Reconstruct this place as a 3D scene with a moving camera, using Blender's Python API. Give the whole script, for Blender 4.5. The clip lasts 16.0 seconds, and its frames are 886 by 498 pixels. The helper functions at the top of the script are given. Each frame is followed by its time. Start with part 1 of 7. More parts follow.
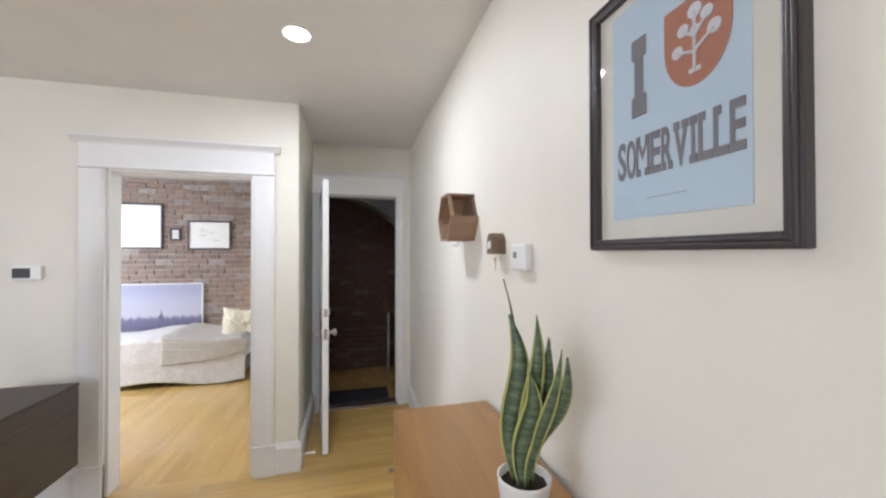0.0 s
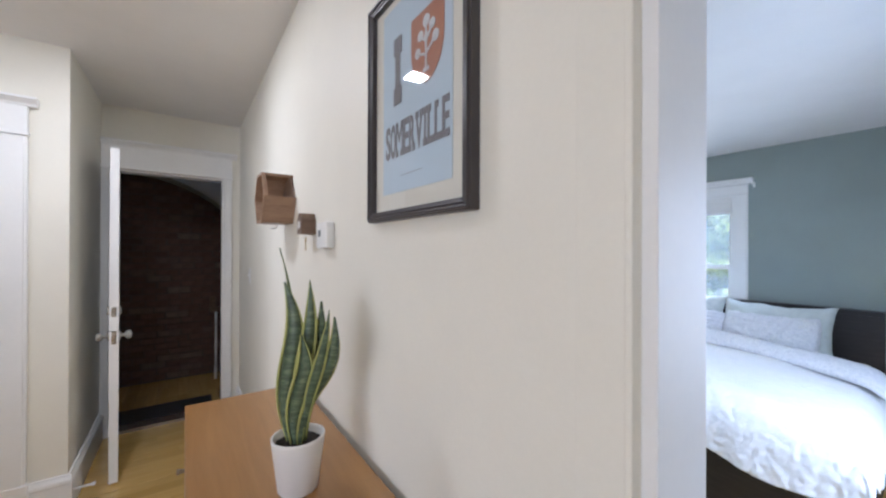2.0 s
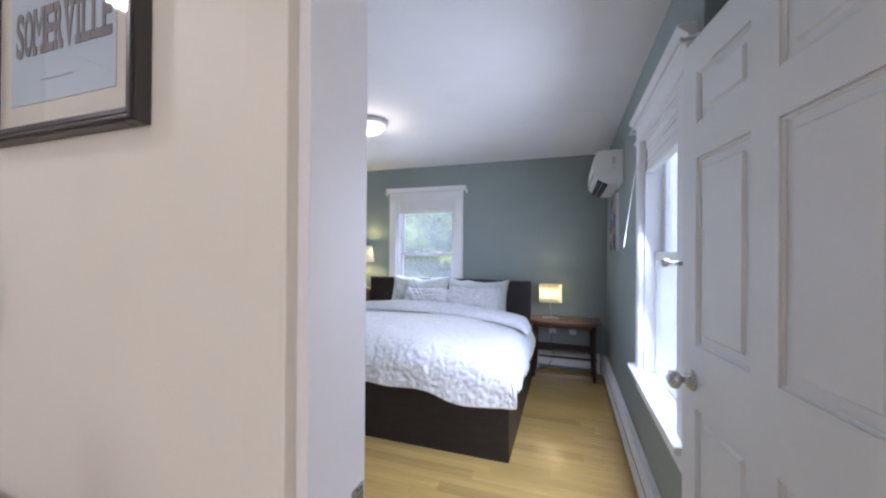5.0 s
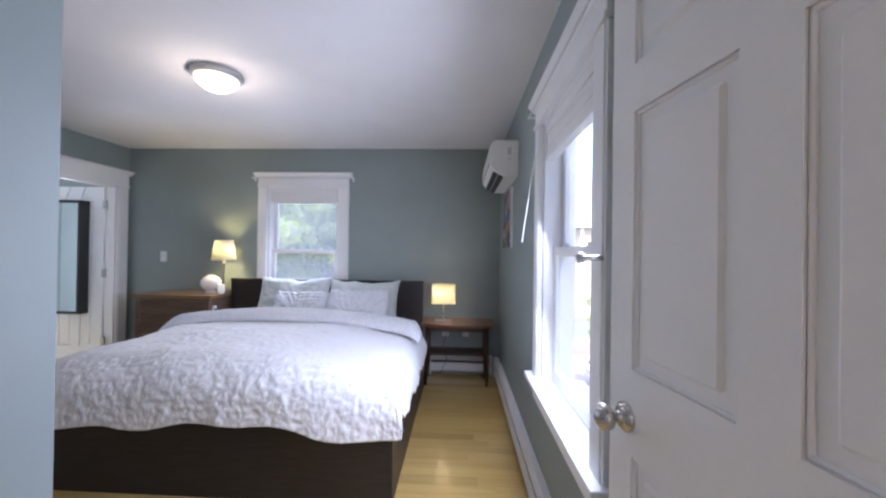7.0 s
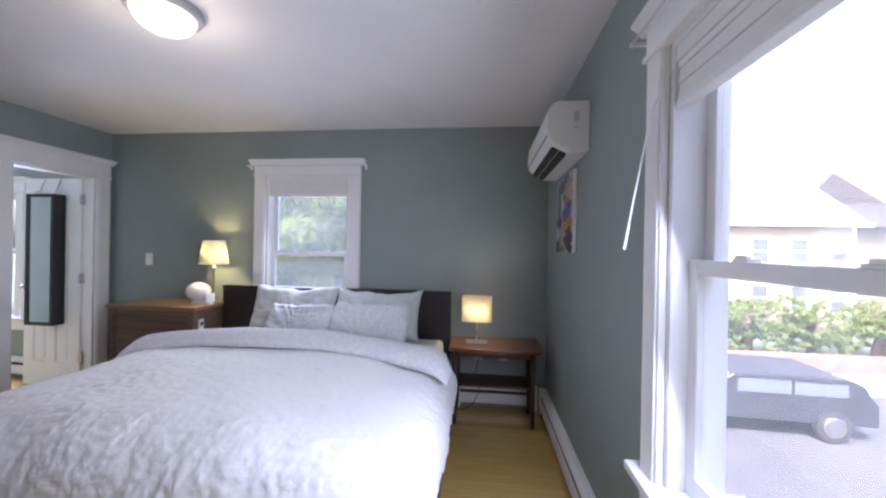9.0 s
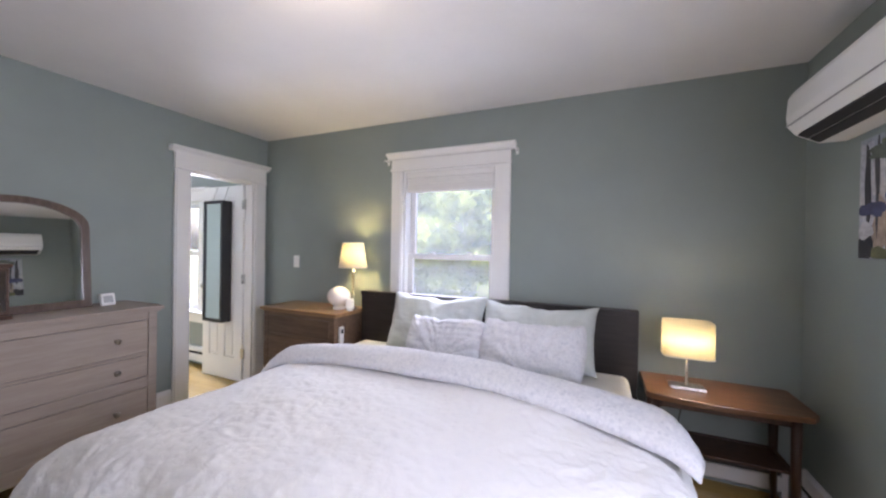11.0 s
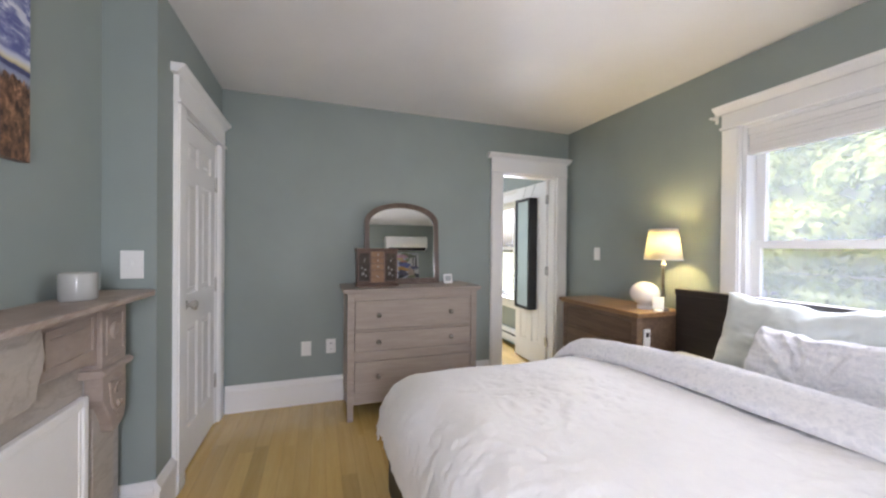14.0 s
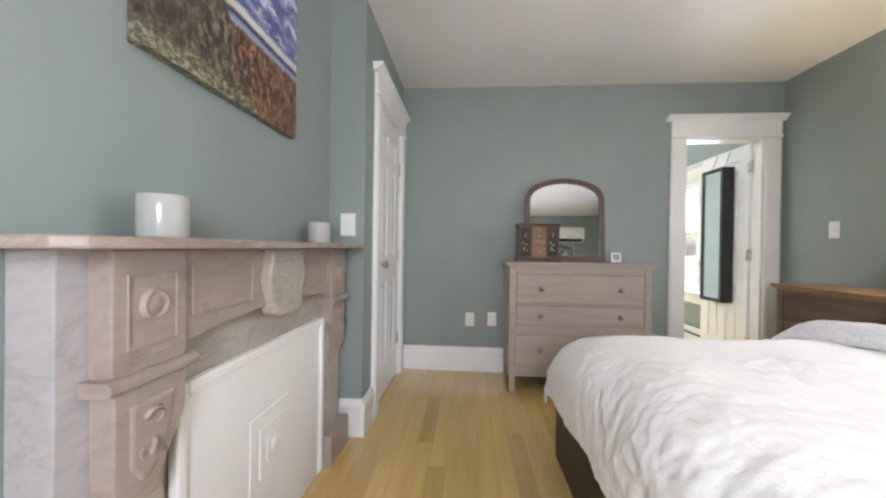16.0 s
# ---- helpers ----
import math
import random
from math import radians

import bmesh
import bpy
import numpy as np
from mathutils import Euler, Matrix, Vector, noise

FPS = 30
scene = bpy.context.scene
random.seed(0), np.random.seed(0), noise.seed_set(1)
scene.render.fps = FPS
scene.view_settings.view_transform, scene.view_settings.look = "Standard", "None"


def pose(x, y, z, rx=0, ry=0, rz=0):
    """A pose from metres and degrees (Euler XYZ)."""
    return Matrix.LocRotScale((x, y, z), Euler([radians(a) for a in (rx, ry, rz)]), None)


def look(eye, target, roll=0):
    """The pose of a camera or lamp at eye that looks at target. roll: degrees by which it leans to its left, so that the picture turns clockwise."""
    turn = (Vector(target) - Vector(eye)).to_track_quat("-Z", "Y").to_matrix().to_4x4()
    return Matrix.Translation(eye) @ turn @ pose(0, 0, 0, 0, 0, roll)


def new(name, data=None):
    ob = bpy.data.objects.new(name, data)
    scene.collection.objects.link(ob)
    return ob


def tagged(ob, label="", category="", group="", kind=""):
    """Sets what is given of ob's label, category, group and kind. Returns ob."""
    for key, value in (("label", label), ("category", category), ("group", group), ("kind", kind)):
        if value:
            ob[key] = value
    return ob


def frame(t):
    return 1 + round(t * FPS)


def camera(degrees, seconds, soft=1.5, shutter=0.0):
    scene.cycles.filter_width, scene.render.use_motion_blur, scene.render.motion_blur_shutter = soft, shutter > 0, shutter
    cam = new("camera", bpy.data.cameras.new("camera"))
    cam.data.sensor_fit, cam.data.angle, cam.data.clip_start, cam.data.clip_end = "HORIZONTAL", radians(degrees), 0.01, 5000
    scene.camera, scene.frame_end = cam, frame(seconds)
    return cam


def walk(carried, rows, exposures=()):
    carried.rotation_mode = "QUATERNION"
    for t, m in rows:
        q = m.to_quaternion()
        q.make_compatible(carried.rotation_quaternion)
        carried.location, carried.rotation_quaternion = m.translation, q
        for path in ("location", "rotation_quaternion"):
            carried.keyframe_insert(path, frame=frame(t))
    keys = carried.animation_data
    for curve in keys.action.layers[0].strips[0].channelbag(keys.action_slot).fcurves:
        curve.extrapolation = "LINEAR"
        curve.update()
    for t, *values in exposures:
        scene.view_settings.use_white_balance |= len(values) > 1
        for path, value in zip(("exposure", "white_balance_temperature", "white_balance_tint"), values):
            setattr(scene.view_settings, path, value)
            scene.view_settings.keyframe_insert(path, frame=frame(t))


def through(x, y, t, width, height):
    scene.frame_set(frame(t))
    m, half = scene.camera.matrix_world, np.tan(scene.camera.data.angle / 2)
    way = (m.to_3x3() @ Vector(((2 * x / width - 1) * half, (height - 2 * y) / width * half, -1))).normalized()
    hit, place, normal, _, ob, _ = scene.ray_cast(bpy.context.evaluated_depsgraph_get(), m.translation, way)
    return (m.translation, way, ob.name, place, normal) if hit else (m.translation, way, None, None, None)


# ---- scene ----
cam = camera(101.7, 16.0, soft=2.3)
PATH = [
    (0, (-0.031, -0.738, 1.531), (-1.971, -0.252, 1.551), -0.1),
    (0.5, (0.017, -0.694, 1.523), (-1.87, -0.03, 1.54), -0.1),
    (1, (0.052, -0.648, 1.505), (-1.766, 0.186, 1.521), 0.0),
    (1.5, (0.084, -0.613, 1.487), (-1.645, 0.392, 1.501), 0.1),
    (2, (0.11, -0.583, 1.466), (-1.516, 0.582, 1.471), 0.2),
    (2.5, (0.128, -0.564, 1.435), (-1.378, 0.753, 1.439), 0.3),
    (3, (0.159, -0.547, 1.401), (-1.21, 0.911, 1.405), 0.5),
    (3.5, (0.178, -0.532, 1.382), (-1.039, 1.055, 1.382), 0.5),
    (4, (0.192, -0.525, 1.365), (-0.851, 1.181, 1.371), 0.4),
    (4.5, (0.206, -0.538, 1.365), (-0.643, 1.273, 1.374), 0.4),
    (5, (0.231, -0.538, 1.351), (-0.418, 1.354, 1.359), 0.4),
    (5.2, (0.243, -0.522, 1.344), (-0.325, 1.396, 1.351), 0.4),
    (7.5, (0.211, 0.086, 1.323), (0.146, 2.085, 1.334), 0.9),
    (8, (0.198, 0.277, 1.352), (0.12, 2.276, 1.357), 0.9),
    (10.5, (-0.232, 1.093, 1.379), (-0.867, 2.989, 1.369), 1.0),
    (11, (-0.369, 1.187, 1.378), (-1.182, 3.015, 1.37), 0.9),
    (11.5, (-0.458, 1.309, 1.379), (-1.481, 3.027, 1.36), 0.7),
    (12, (-0.502, 1.367, 1.353), (-1.732, 2.944, 1.347), 0.7),
    (12.5, (-0.451, 1.395, 1.344), (-1.889, 2.786, 1.339), 0.7),
    (13, (-0.403, 1.434, 1.354), (-2.047, 2.572, 1.33), 0.7),
    (13.5, (-0.432, 1.427, 1.31), (-2.222, 2.319, 1.295), 0.6),
    (14, (-0.44, 1.418, 1.269), (-2.332, 2.068, 1.259), 0.5),
    (14.5, (-0.437, 1.397, 1.23), (-2.392, 1.819, 1.221), 0.6),
    (15, (-0.435, 1.377, 1.191), (-2.425, 1.583, 1.18), 0.7),
    (15.5, (-0.434, 1.349, 1.132), (-2.433, 1.366, 1.121), 0.7),
    (16, (-0.423, 1.314, 1.061), (-2.417, 1.168, 1.051), 0.8),
]
EXPOSURES = [(0.0, 3.33, 5270, 13), (1.5, 3.21, 5200, 14), (2.5, 3.08, 5250, 18), (5.0, 2.99, 5500, 23), (7.5, 2.90, 5700, 28), (8.2, 2.62, 5700, 29),
             (10.5, 3.18, 6200, 29), (12.5, 3.17, 6300, 27), (14.5, 3.45, 6650, 22), (16.0, 3.62, 6700, 20)]
walk(cam, [(t, look(eye, target, roll)) for t, eye, target, roll in PATH], EXPOSURES)

# ---- light ----
world = bpy.data.worlds.new("world")
scene.world = world
world.use_nodes = True
_n, _l = world.node_tree.nodes, world.node_tree.links
sky = _n.new("ShaderNodeTexSky")
sky.sky_type, sky.sun_disc = "NISHITA", False
sky.sun_elevation, sky.sun_rotation = radians(51), radians(210)
sky.air_density, sky.dust_density = 1.0, 6.0
_n["Background"].inputs["Strength"].default_value = 0.14
_l.new(sky.outputs["Color"], _n["Background"].inputs["Color"])
sun = new("sun", bpy.data.lights.new("sun", "SUN"))
sun.data.energy, sun.data.angle, sun.data.color = 2.8, radians(8), (1.0, 0.97, 0.92)
sun.matrix_world = look((-8, -14, 20), (0, 0, 0))


def area(name, eye, target, w, h, power, colour):
    d = bpy.data.lights.new(name, "AREA")
    d.shape, d.size, d.size_y, d.energy, d.color = "RECTANGLE", w, h, power, colour
    ob = new(name, d)
    ob.matrix_world = look(eye, target)
    return ob


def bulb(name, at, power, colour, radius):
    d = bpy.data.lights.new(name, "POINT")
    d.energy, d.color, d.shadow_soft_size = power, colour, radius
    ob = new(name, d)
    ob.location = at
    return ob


DAY = (0.83, 0.915, 1.0)
WARM = (1.0, 0.72, 0.42)
for z_ in (1.12, 1.56):
    area("daylight_east", (0.622, 1.44, z_), (-1.0, 1.44, z_ - 0.55), 0.58, 0.42, 1.75, DAY)
for z_ in (1.14, 1.58):
    area("daylight_north", (-1.515, 3.80, z_), (-1.515, 2.0, z_ - 0.70), 0.66, 0.40, 0.75, DAY)
area("daylight_side_room", (-5.03, 3.80, 1.25), (-4.9, 0, 0.9), 0.72, 1.1, 12.0, DAY)
# the next two are added fill lamps; neither room has a window built
area("daylight_living", (1.3, -4.7, 1.5), (-1.6, -0.8, 1.1), 3.0, 1.7, 10.8, (1.0, 0.96, 0.91))
area("daylight_guest_room", (-4.2, -4.9, 1.4), (-4.4, -2, 0.8), 1.2, 1.3, 9.0, (1.0, 0.95, 0.88))
bulb("bulb_ceiling", (-1.35, 2.145, 2.29), 0.8, (1.0, 0.86, 0.60), 0.06)
bulb("bulb_lamp_east", (0.066, 3.58, 0.89), 0.42, (1.0, 0.87, 0.62), 0.03)
bulb("bulb_lamp_west", (-2.305, 3.67, 1.31), 1.1, (1.0, 0.82, 0.36), 0.03)
area("downlight_lamp", (-1.882, -1.0, 2.578), (-1.882, -0.999, 0), 0.12, 0.12, 1.6, (1.0, 0.92, 0.8))
# inferred warm source out of view beside the daybed; no lamp body built
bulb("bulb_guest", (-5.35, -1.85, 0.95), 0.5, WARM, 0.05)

# ---- materials ----
MATS = {}


def mat(name, build):
    if name not in MATS:
        m = bpy.data.materials.new(name)
        m.use_nodes = True
        build(m.node_tree.nodes, m.node_tree.links, m.node_tree.nodes["Principled BSDF"])
        MATS[name] = m
    return MATS[name]


def ramp(n, stops):
    r = n.new("ShaderNodeValToRGB")
    e = r.color_ramp.elements
    while len(e) < len(stops):
        e.new(0.5)
    for el, (p, c) in zip(e, stops):
        el.position, el.color = p, (*c, 1)
    return r


def coords(n, l, scale=(1, 1, 1), turn=(0, 0, 0), shift=None):
    tc, mp = n.new("ShaderNodeTexCoord"), n.new("ShaderNodeMapping")
    mp.inputs["Scale"].default_value = scale
    mp.inputs["Rotation"].default_value = turn
    l.new(tc.outputs["Object"], mp.inputs["Vector"])
    if shift:
        info, add, mul = n.new("ShaderNodeObjectInfo"), n.new("ShaderNodeVectorMath"), n.new("ShaderNodeMath")
        mul.operation = "MULTIPLY"
        mul.inputs[1].default_value = shift
        l.new(info.outputs["Random"], mul.inputs[0])
        l.new(mp.outputs["Vector"], add.inputs[0])
        l.new(mul.outputs[0], add.inputs[1])
        return add.outputs[0]
    return mp.outputs["Vector"]


def noise_tex(n, l, vec, scale, detail=4, rough=0.6, dist=0.0):
    t = n.new("ShaderNodeTexNoise")
    t.inputs["Scale"].default_value, t.inputs["Detail"].default_value = scale, detail
    t.inputs["Roughness"].default_value, t.inputs["Distortion"].default_value = rough, dist
    l.new(vec, t.inputs["Vector"])
    return t.outputs["Fac"]


def bump(n, l, p, height, strength, distance=0.005):
    b = n.new("ShaderNodeBump")
    b.inputs["Strength"].default_value, b.inputs["Distance"].default_value = strength, distance
    l.new(height, b.inputs["Height"])
    l.new(b.outputs["Normal"], p.inputs["Normal"])


def mixed(n, l, fac, a, b, mode="MIX"):
    m = n.new("ShaderNodeMix")
    m.data_type, m.blend_type = "RGBA", mode
    if isinstance(fac, (int, float)):
        m.inputs["Factor"].default_value = fac
    else:
        l.new(fac, m.inputs["Factor"])
    for s, v in (("A", a), ("B", b)):
        if isinstance(v, tuple):
            next(i for i in m.inputs if i.name == s and i.type == "RGBA").default_value = (*v, 1)
        else:
            l.new(v, next(i for i in m.inputs if i.name == s and i.type == "RGBA"))
    return next(o for o in m.outputs if o.type == "RGBA")


def dim(c, f):
    return tuple(min(1, v * f) for v in c)


def plain(name, colour, rough=0.5, metal=0.0, vary=0.08, grain=40, bumpy=0.05, size=2.5):
    """Painted or moulded surfaces: fine grain and broad, faint stains."""
    def build(n, l, p):
        v = coords(n, l)
        big, small = noise_tex(n, l, v, size, 3), noise_tex(n, l, v, grain, 4)
        r1 = ramp(n, [(0.3, dim(colour, 1 - vary)), (0.7, dim(colour, 1 + vary * 0.6))])
        l.new(big, r1.inputs[0])
        r2 = ramp(n, [(0.3, (1 - vary * 0.7,) * 3), (0.7, (1, 1, 1))])
        l.new(small, r2.inputs[0])
        l.new(mixed(n, l, 1.0, r1.outputs[0], r2.outputs[0], "MULTIPLY"), p.inputs["Base Color"])
        p.inputs["Metallic"].default_value = metal
        rr = n.new("ShaderNodeMapRange")
        rr.inputs["To Min"].default_value, rr.inputs["To Max"].default_value = max(0.03, rough - 0.08), min(1, rough + 0.08)
        l.new(small, rr.inputs["Value"])
        l.new(rr.outputs[0], p.inputs["Roughness"])
        if bumpy:
            bump(n, l, p, small, bumpy)
    return mat(name, build)


def wood(name, dark, light, along=(1, 12, 12), rough=0.35, scale=3.0, shift=20.0, vary=0.25, coat=0.0):
    """Wood with grain along the axis whose scale is small; each piece differs."""
    def build(n, l, p):
        v = coords(n, l, along, shift=shift)
        g = noise_tex(n, l, v, scale, 6, 0.62, 0.6)
        fine = noise_tex(n, l, v, scale * 9, 3, 0.7)
        r = ramp(n, [(0.3, dark), (0.52, tuple((a + b) / 2 for a, b in zip(dark, light))), (0.72, light)])
        l.new(g, r.inputs[0])
        info = n.new("ShaderNodeObjectInfo")
        r2 = ramp(n, [(0.0, (1 - vary,) * 3), (0.14, (1 - vary * 0.35,) * 3), (1.0, (1 + vary * 0.25,) * 3)])
        l.new(info.outputs["Random"], r2.inputs[0])
        r3 = ramp(n, [(0.35, (0.8, 0.8, 0.8)), (0.6, (1, 1, 1))])
        l.new(fine, r3.inputs[0])
        c = mixed(n, l, 1.0, r.outputs[0], r2.outputs[0], "MULTIPLY")
        l.new(mixed(n, l, 0.35, c, r3.outputs[0], "MULTIPLY"), p.inputs["Base Color"])
        rr = n.new("ShaderNodeMapRange")
        rr.inputs["To Min"].default_value, rr.inputs["To Max"].default_value = rough - 0.06, rough + 0.12
        l.new(fine, rr.inputs["Value"])
        l.new(rr.outputs[0], p.inputs["Roughness"])
        p.inputs["Coat Weight"].default_value = coat
        p.inputs["Coat Roughness"].default_value = 0.09
        bump(n, l, p, fine, 0.08, 0.002)
    return mat(name, build)


def glow(name, colour, strength, base=(0.8, 0.75, 0.6)):
    def build(n, l, p):
        p.inputs["Base Color"].default_value = (*base, 1)
        p.inputs["Emission Color"].default_value = (*colour, 1)
        p.inputs["Emission Strength"].default_value = strength
        p.inputs["Roughness"].default_value = 0.6
    return mat(name, build)


def lit_fabric(name, colour, through):
    """A thin lamp shade: the bulb shines through the cloth."""
    def build(n, l, p):
        p.inputs["Base Color"].default_value = (0.72, 0.66, 0.52, 1)
        p.inputs["Roughness"].default_value = 0.9
        weave = noise_tex(n, l, coords(n, l), 300, 2)
        bump(n, l, p, weave, 0.15, 0.001)
        tl, mx = n.new("ShaderNodeBsdfTranslucent"), n.new("ShaderNodeMixShader")
        tl.inputs["Color"].default_value = (*colour, 1)
        mx.inputs[0].default_value = through
        out = next(k for k in n if k.type == "OUTPUT_MATERIAL")
        l.new(p.outputs[0], mx.inputs[1])
        l.new(tl.outputs[0], mx.inputs[2])
        l.new(mx.outputs[0], out.inputs["Surface"])
    return mat(name, build)


def glass(name, rough=0.0):
    def build(n, l, p):
        p.inputs["Transmission Weight"].default_value = 1.0
        p.inputs["IOR"].default_value = 1.05
        p.inputs["Roughness"].default_value = rough
        p.inputs["Base Color"].default_value = (0.97, 0.99, 0.98, 1)
    return mat(name, build)


def hazy_pane(name, thin, thick):
    """Window glass: clear, with thin gloss and a pale veil that paints daylight's glare haze into it."""
    def build(n, l, p):
        out = next(k for k in n if k.type == "OUTPUT_MATERIAL")
        n.remove(p)
        tp, veil, gl = n.new("ShaderNodeBsdfTransparent"), n.new("ShaderNodeBsdfTranslucent"), n.new("ShaderNodeBsdfGlossy")
        gl.inputs["Roughness"].default_value = 0.03
        veil.inputs["Color"].default_value = (0.9, 0.92, 0.92, 1)
        m1, m2 = n.new("ShaderNodeMixShader"), n.new("ShaderNodeMixShader")
        r = ramp(n, [(0.3, (thin,) * 3), (0.7, (thick,) * 3)])
        l.new(noise_tex(n, l, coords(n, l), 3.0, 4), r.inputs[0])
        l.new(r.outputs[0], m1.inputs[0])
        l.new(tp.outputs[0], m1.inputs[1])
        l.new(veil.outputs[0], m1.inputs[2])
        m2.inputs[0].default_value = 0.03
        l.new(m1.outputs[0], m2.inputs[1])
        l.new(gl.outputs[0], m2.inputs[2])
        l.new(m2.outputs[0], out.inputs["Surface"])
    return mat(name, build)


def mirror_glass():
    def build(n, l, p):
        p.inputs["Base Color"].default_value = (0.86, 0.88, 0.87, 1)
        p.inputs["Metallic"].default_value = 1.0
        p.inputs["Roughness"].default_value = 0.015
    return mat("mirror_glass", build)


def cloth(name, colour, dark, scale=14.0, strength=0.5, weave=260):
    """Fabric with soft creases, their hollows tinted darker as shade, and a fine weave."""
    def build(n, l, p):
        v = coords(n, l)
        crease, fine = noise_tex(n, l, v, scale, 5, 0.6, 0.8), noise_tex(n, l, v, weave, 2)
        r = ramp(n, [(0.3, dark), (0.62, colour)])
        l.new(crease, r.inputs[0])
        l.new(r.outputs[0], p.inputs["Base Color"])
        p.inputs["Roughness"].default_value = 0.95
        p.inputs["Sheen Weight"].default_value = 0.2
        add = n.new("ShaderNodeMath")
        add.operation = "MULTIPLY_ADD"
        l.new(fine, add.inputs[0])
        add.inputs[1].default_value = 0.12
        l.new(crease, add.inputs[2])
        bump(n, l, p, add.outputs[0], strength, 0.012)
    return mat(name, build)


WALL_BLUE = plain("blue_grey_paint", (0.272, 0.320, 0.303), 0.55, vary=0.05, grain=120, bumpy=0.06)
WALL_CREAM = plain("cream_paint", (0.80, 0.775, 0.685), 0.55, vary=0.03, grain=120, bumpy=0.06)
CEIL = plain("ceiling_paint", (0.80, 0.785, 0.77), 0.8, vary=0.03, grain=90, bumpy=0.05)
TRIM = plain("white_satin_paint", (0.83, 0.83, 0.82), 0.52, vary=0.03, grain=60, bumpy=0.03)
PLASTIC = plain("white_plastic", (0.82, 0.82, 0.80), 0.35, vary=0.02, grain=80, bumpy=0.0)
STEEL = plain("brushed_nickel", (0.55, 0.54, 0.52), 0.28, 1.0, vary=0.05, grain=150, bumpy=0.02)
BLACK = plain("black_metal", (0.02, 0.02, 0.022), 0.4, vary=0.2, bumpy=0.02)

# ---- mesh helpers ----


def finish(bm, name, material, parent=None, label="", smooth=False):
    me = bpy.data.meshes.new(name)
    bmesh.ops.recalc_face_normals(bm, faces=bm.faces)
    bm.to_mesh(me)
    bm.free()
    me.materials.append(material)
    if smooth:
        me.shade_smooth()
    ob = new(name, me)
    if parent:
        ob.parent = parent
    if label:
        ob["label"] = label
    return ob


def part(name, bm, material, parent, label="", smooth=False):
    return finish(bm, name, material, parent, label, smooth)


def thing(name, label, category, at=(0, 0, 0), rz=0, group=""):
    ob = new(name)
    ob.empty_display_size = 0.1
    ob.matrix_world = pose(*at, 0, 0, rz)
    return tagged(ob, label, category, group)


def add_box(bm, lo, hi, bevel=0.0, seg=2, m=None):
    r = bmesh.ops.create_cube(bm, size=1.0)
    vs = r["verts"]
    c = [(a + b) / 2 for a, b in zip(lo, hi)]
    s = [b - a for a, b in zip(lo, hi)]
    for v in vs:
        v.co = Vector((c[0] + v.co.x * s[0], c[1] + v.co.y * s[1], c[2] + v.co.z * s[2]))
    if bevel:
        es = list({e for v in vs for e in v.link_edges})
        r = bmesh.ops.bevel(bm, geom=es, offset=bevel, segments=seg, affect="EDGES", profile=0.6)
        vs = list({v for f in r["faces"] for v in f.verts} | {v for v in vs if v.is_valid})
    if m is not None:
        bmesh.ops.transform(bm, matrix=m, verts=vs)
    return vs


def box(lo, hi, bevel=0.004, seg=2, m=None):
    bm = bmesh.new()
    add_box(bm, lo, hi, bevel, seg, m)
    return bm


def boxes(items, bevel=0.003, seg=2):
    bm = bmesh.new()
    for lo, hi in items:
        add_box(bm, lo, hi, bevel, seg)
    return bm


def prism(outline, axis, a, b, bevel=0.0, seg=2):
    """A closed outline of 2D points, drawn out along one axis from a to b."""
    bm = bmesh.new()

    def at(p, d):
        return {"x": (d, p[0], p[1]), "y": (p[0], d, p[1]), "z": (p[0], p[1], d)}[axis]
    lo, hi = [bm.verts.new(at(p, a)) for p in outline], [bm.verts.new(at(p, b)) for p in outline]
    bm.faces.new(lo)
    bm.faces.new(hi[::-1])
    for i in range(len(outline)):
        j = (i + 1) % len(outline)
        bm.faces.new((lo[i], hi[i], hi[j], lo[j]))
    bmesh.ops.recalc_face_normals(bm, faces=bm.faces)
    if bevel:
        bmesh.ops.bevel(bm, geom=bm.edges[:], offset=bevel, segments=seg, affect="EDGES", profile=0.6)
    return bm


def lathe(profile, steps=28, m=None, bm=None):
    """Turns (radius, height) pairs about z."""
    bm = bm or bmesh.new()
    rings = []
    for r, z in profile:
        if r < 1e-5:
            rings.append([bm.verts.new((0, 0, z))])
        else:
            rings.append([bm.verts.new((r * math.cos(2 * math.pi * i / steps), r * math.sin(2 * math.pi * i / steps), z)) for i in range(steps)])
    made = [v for r in rings for v in r]
    for a, b in zip(rings, rings[1:]):
        for i in range(steps):
            j = (i + 1) % steps
            if len(a) == 1 and len(b) == 1:
                continue
            if len(a) == 1:
                bm.faces.new((a[0], b[i], b[j]))
            elif len(b) == 1:
                bm.faces.new((a[i], a[j], b[0]))
            else:
                bm.faces.new((a[i], a[j], b[j], b[i]))
    if m is not None:
        bmesh.ops.transform(bm, matrix=m, verts=made)
    return bm


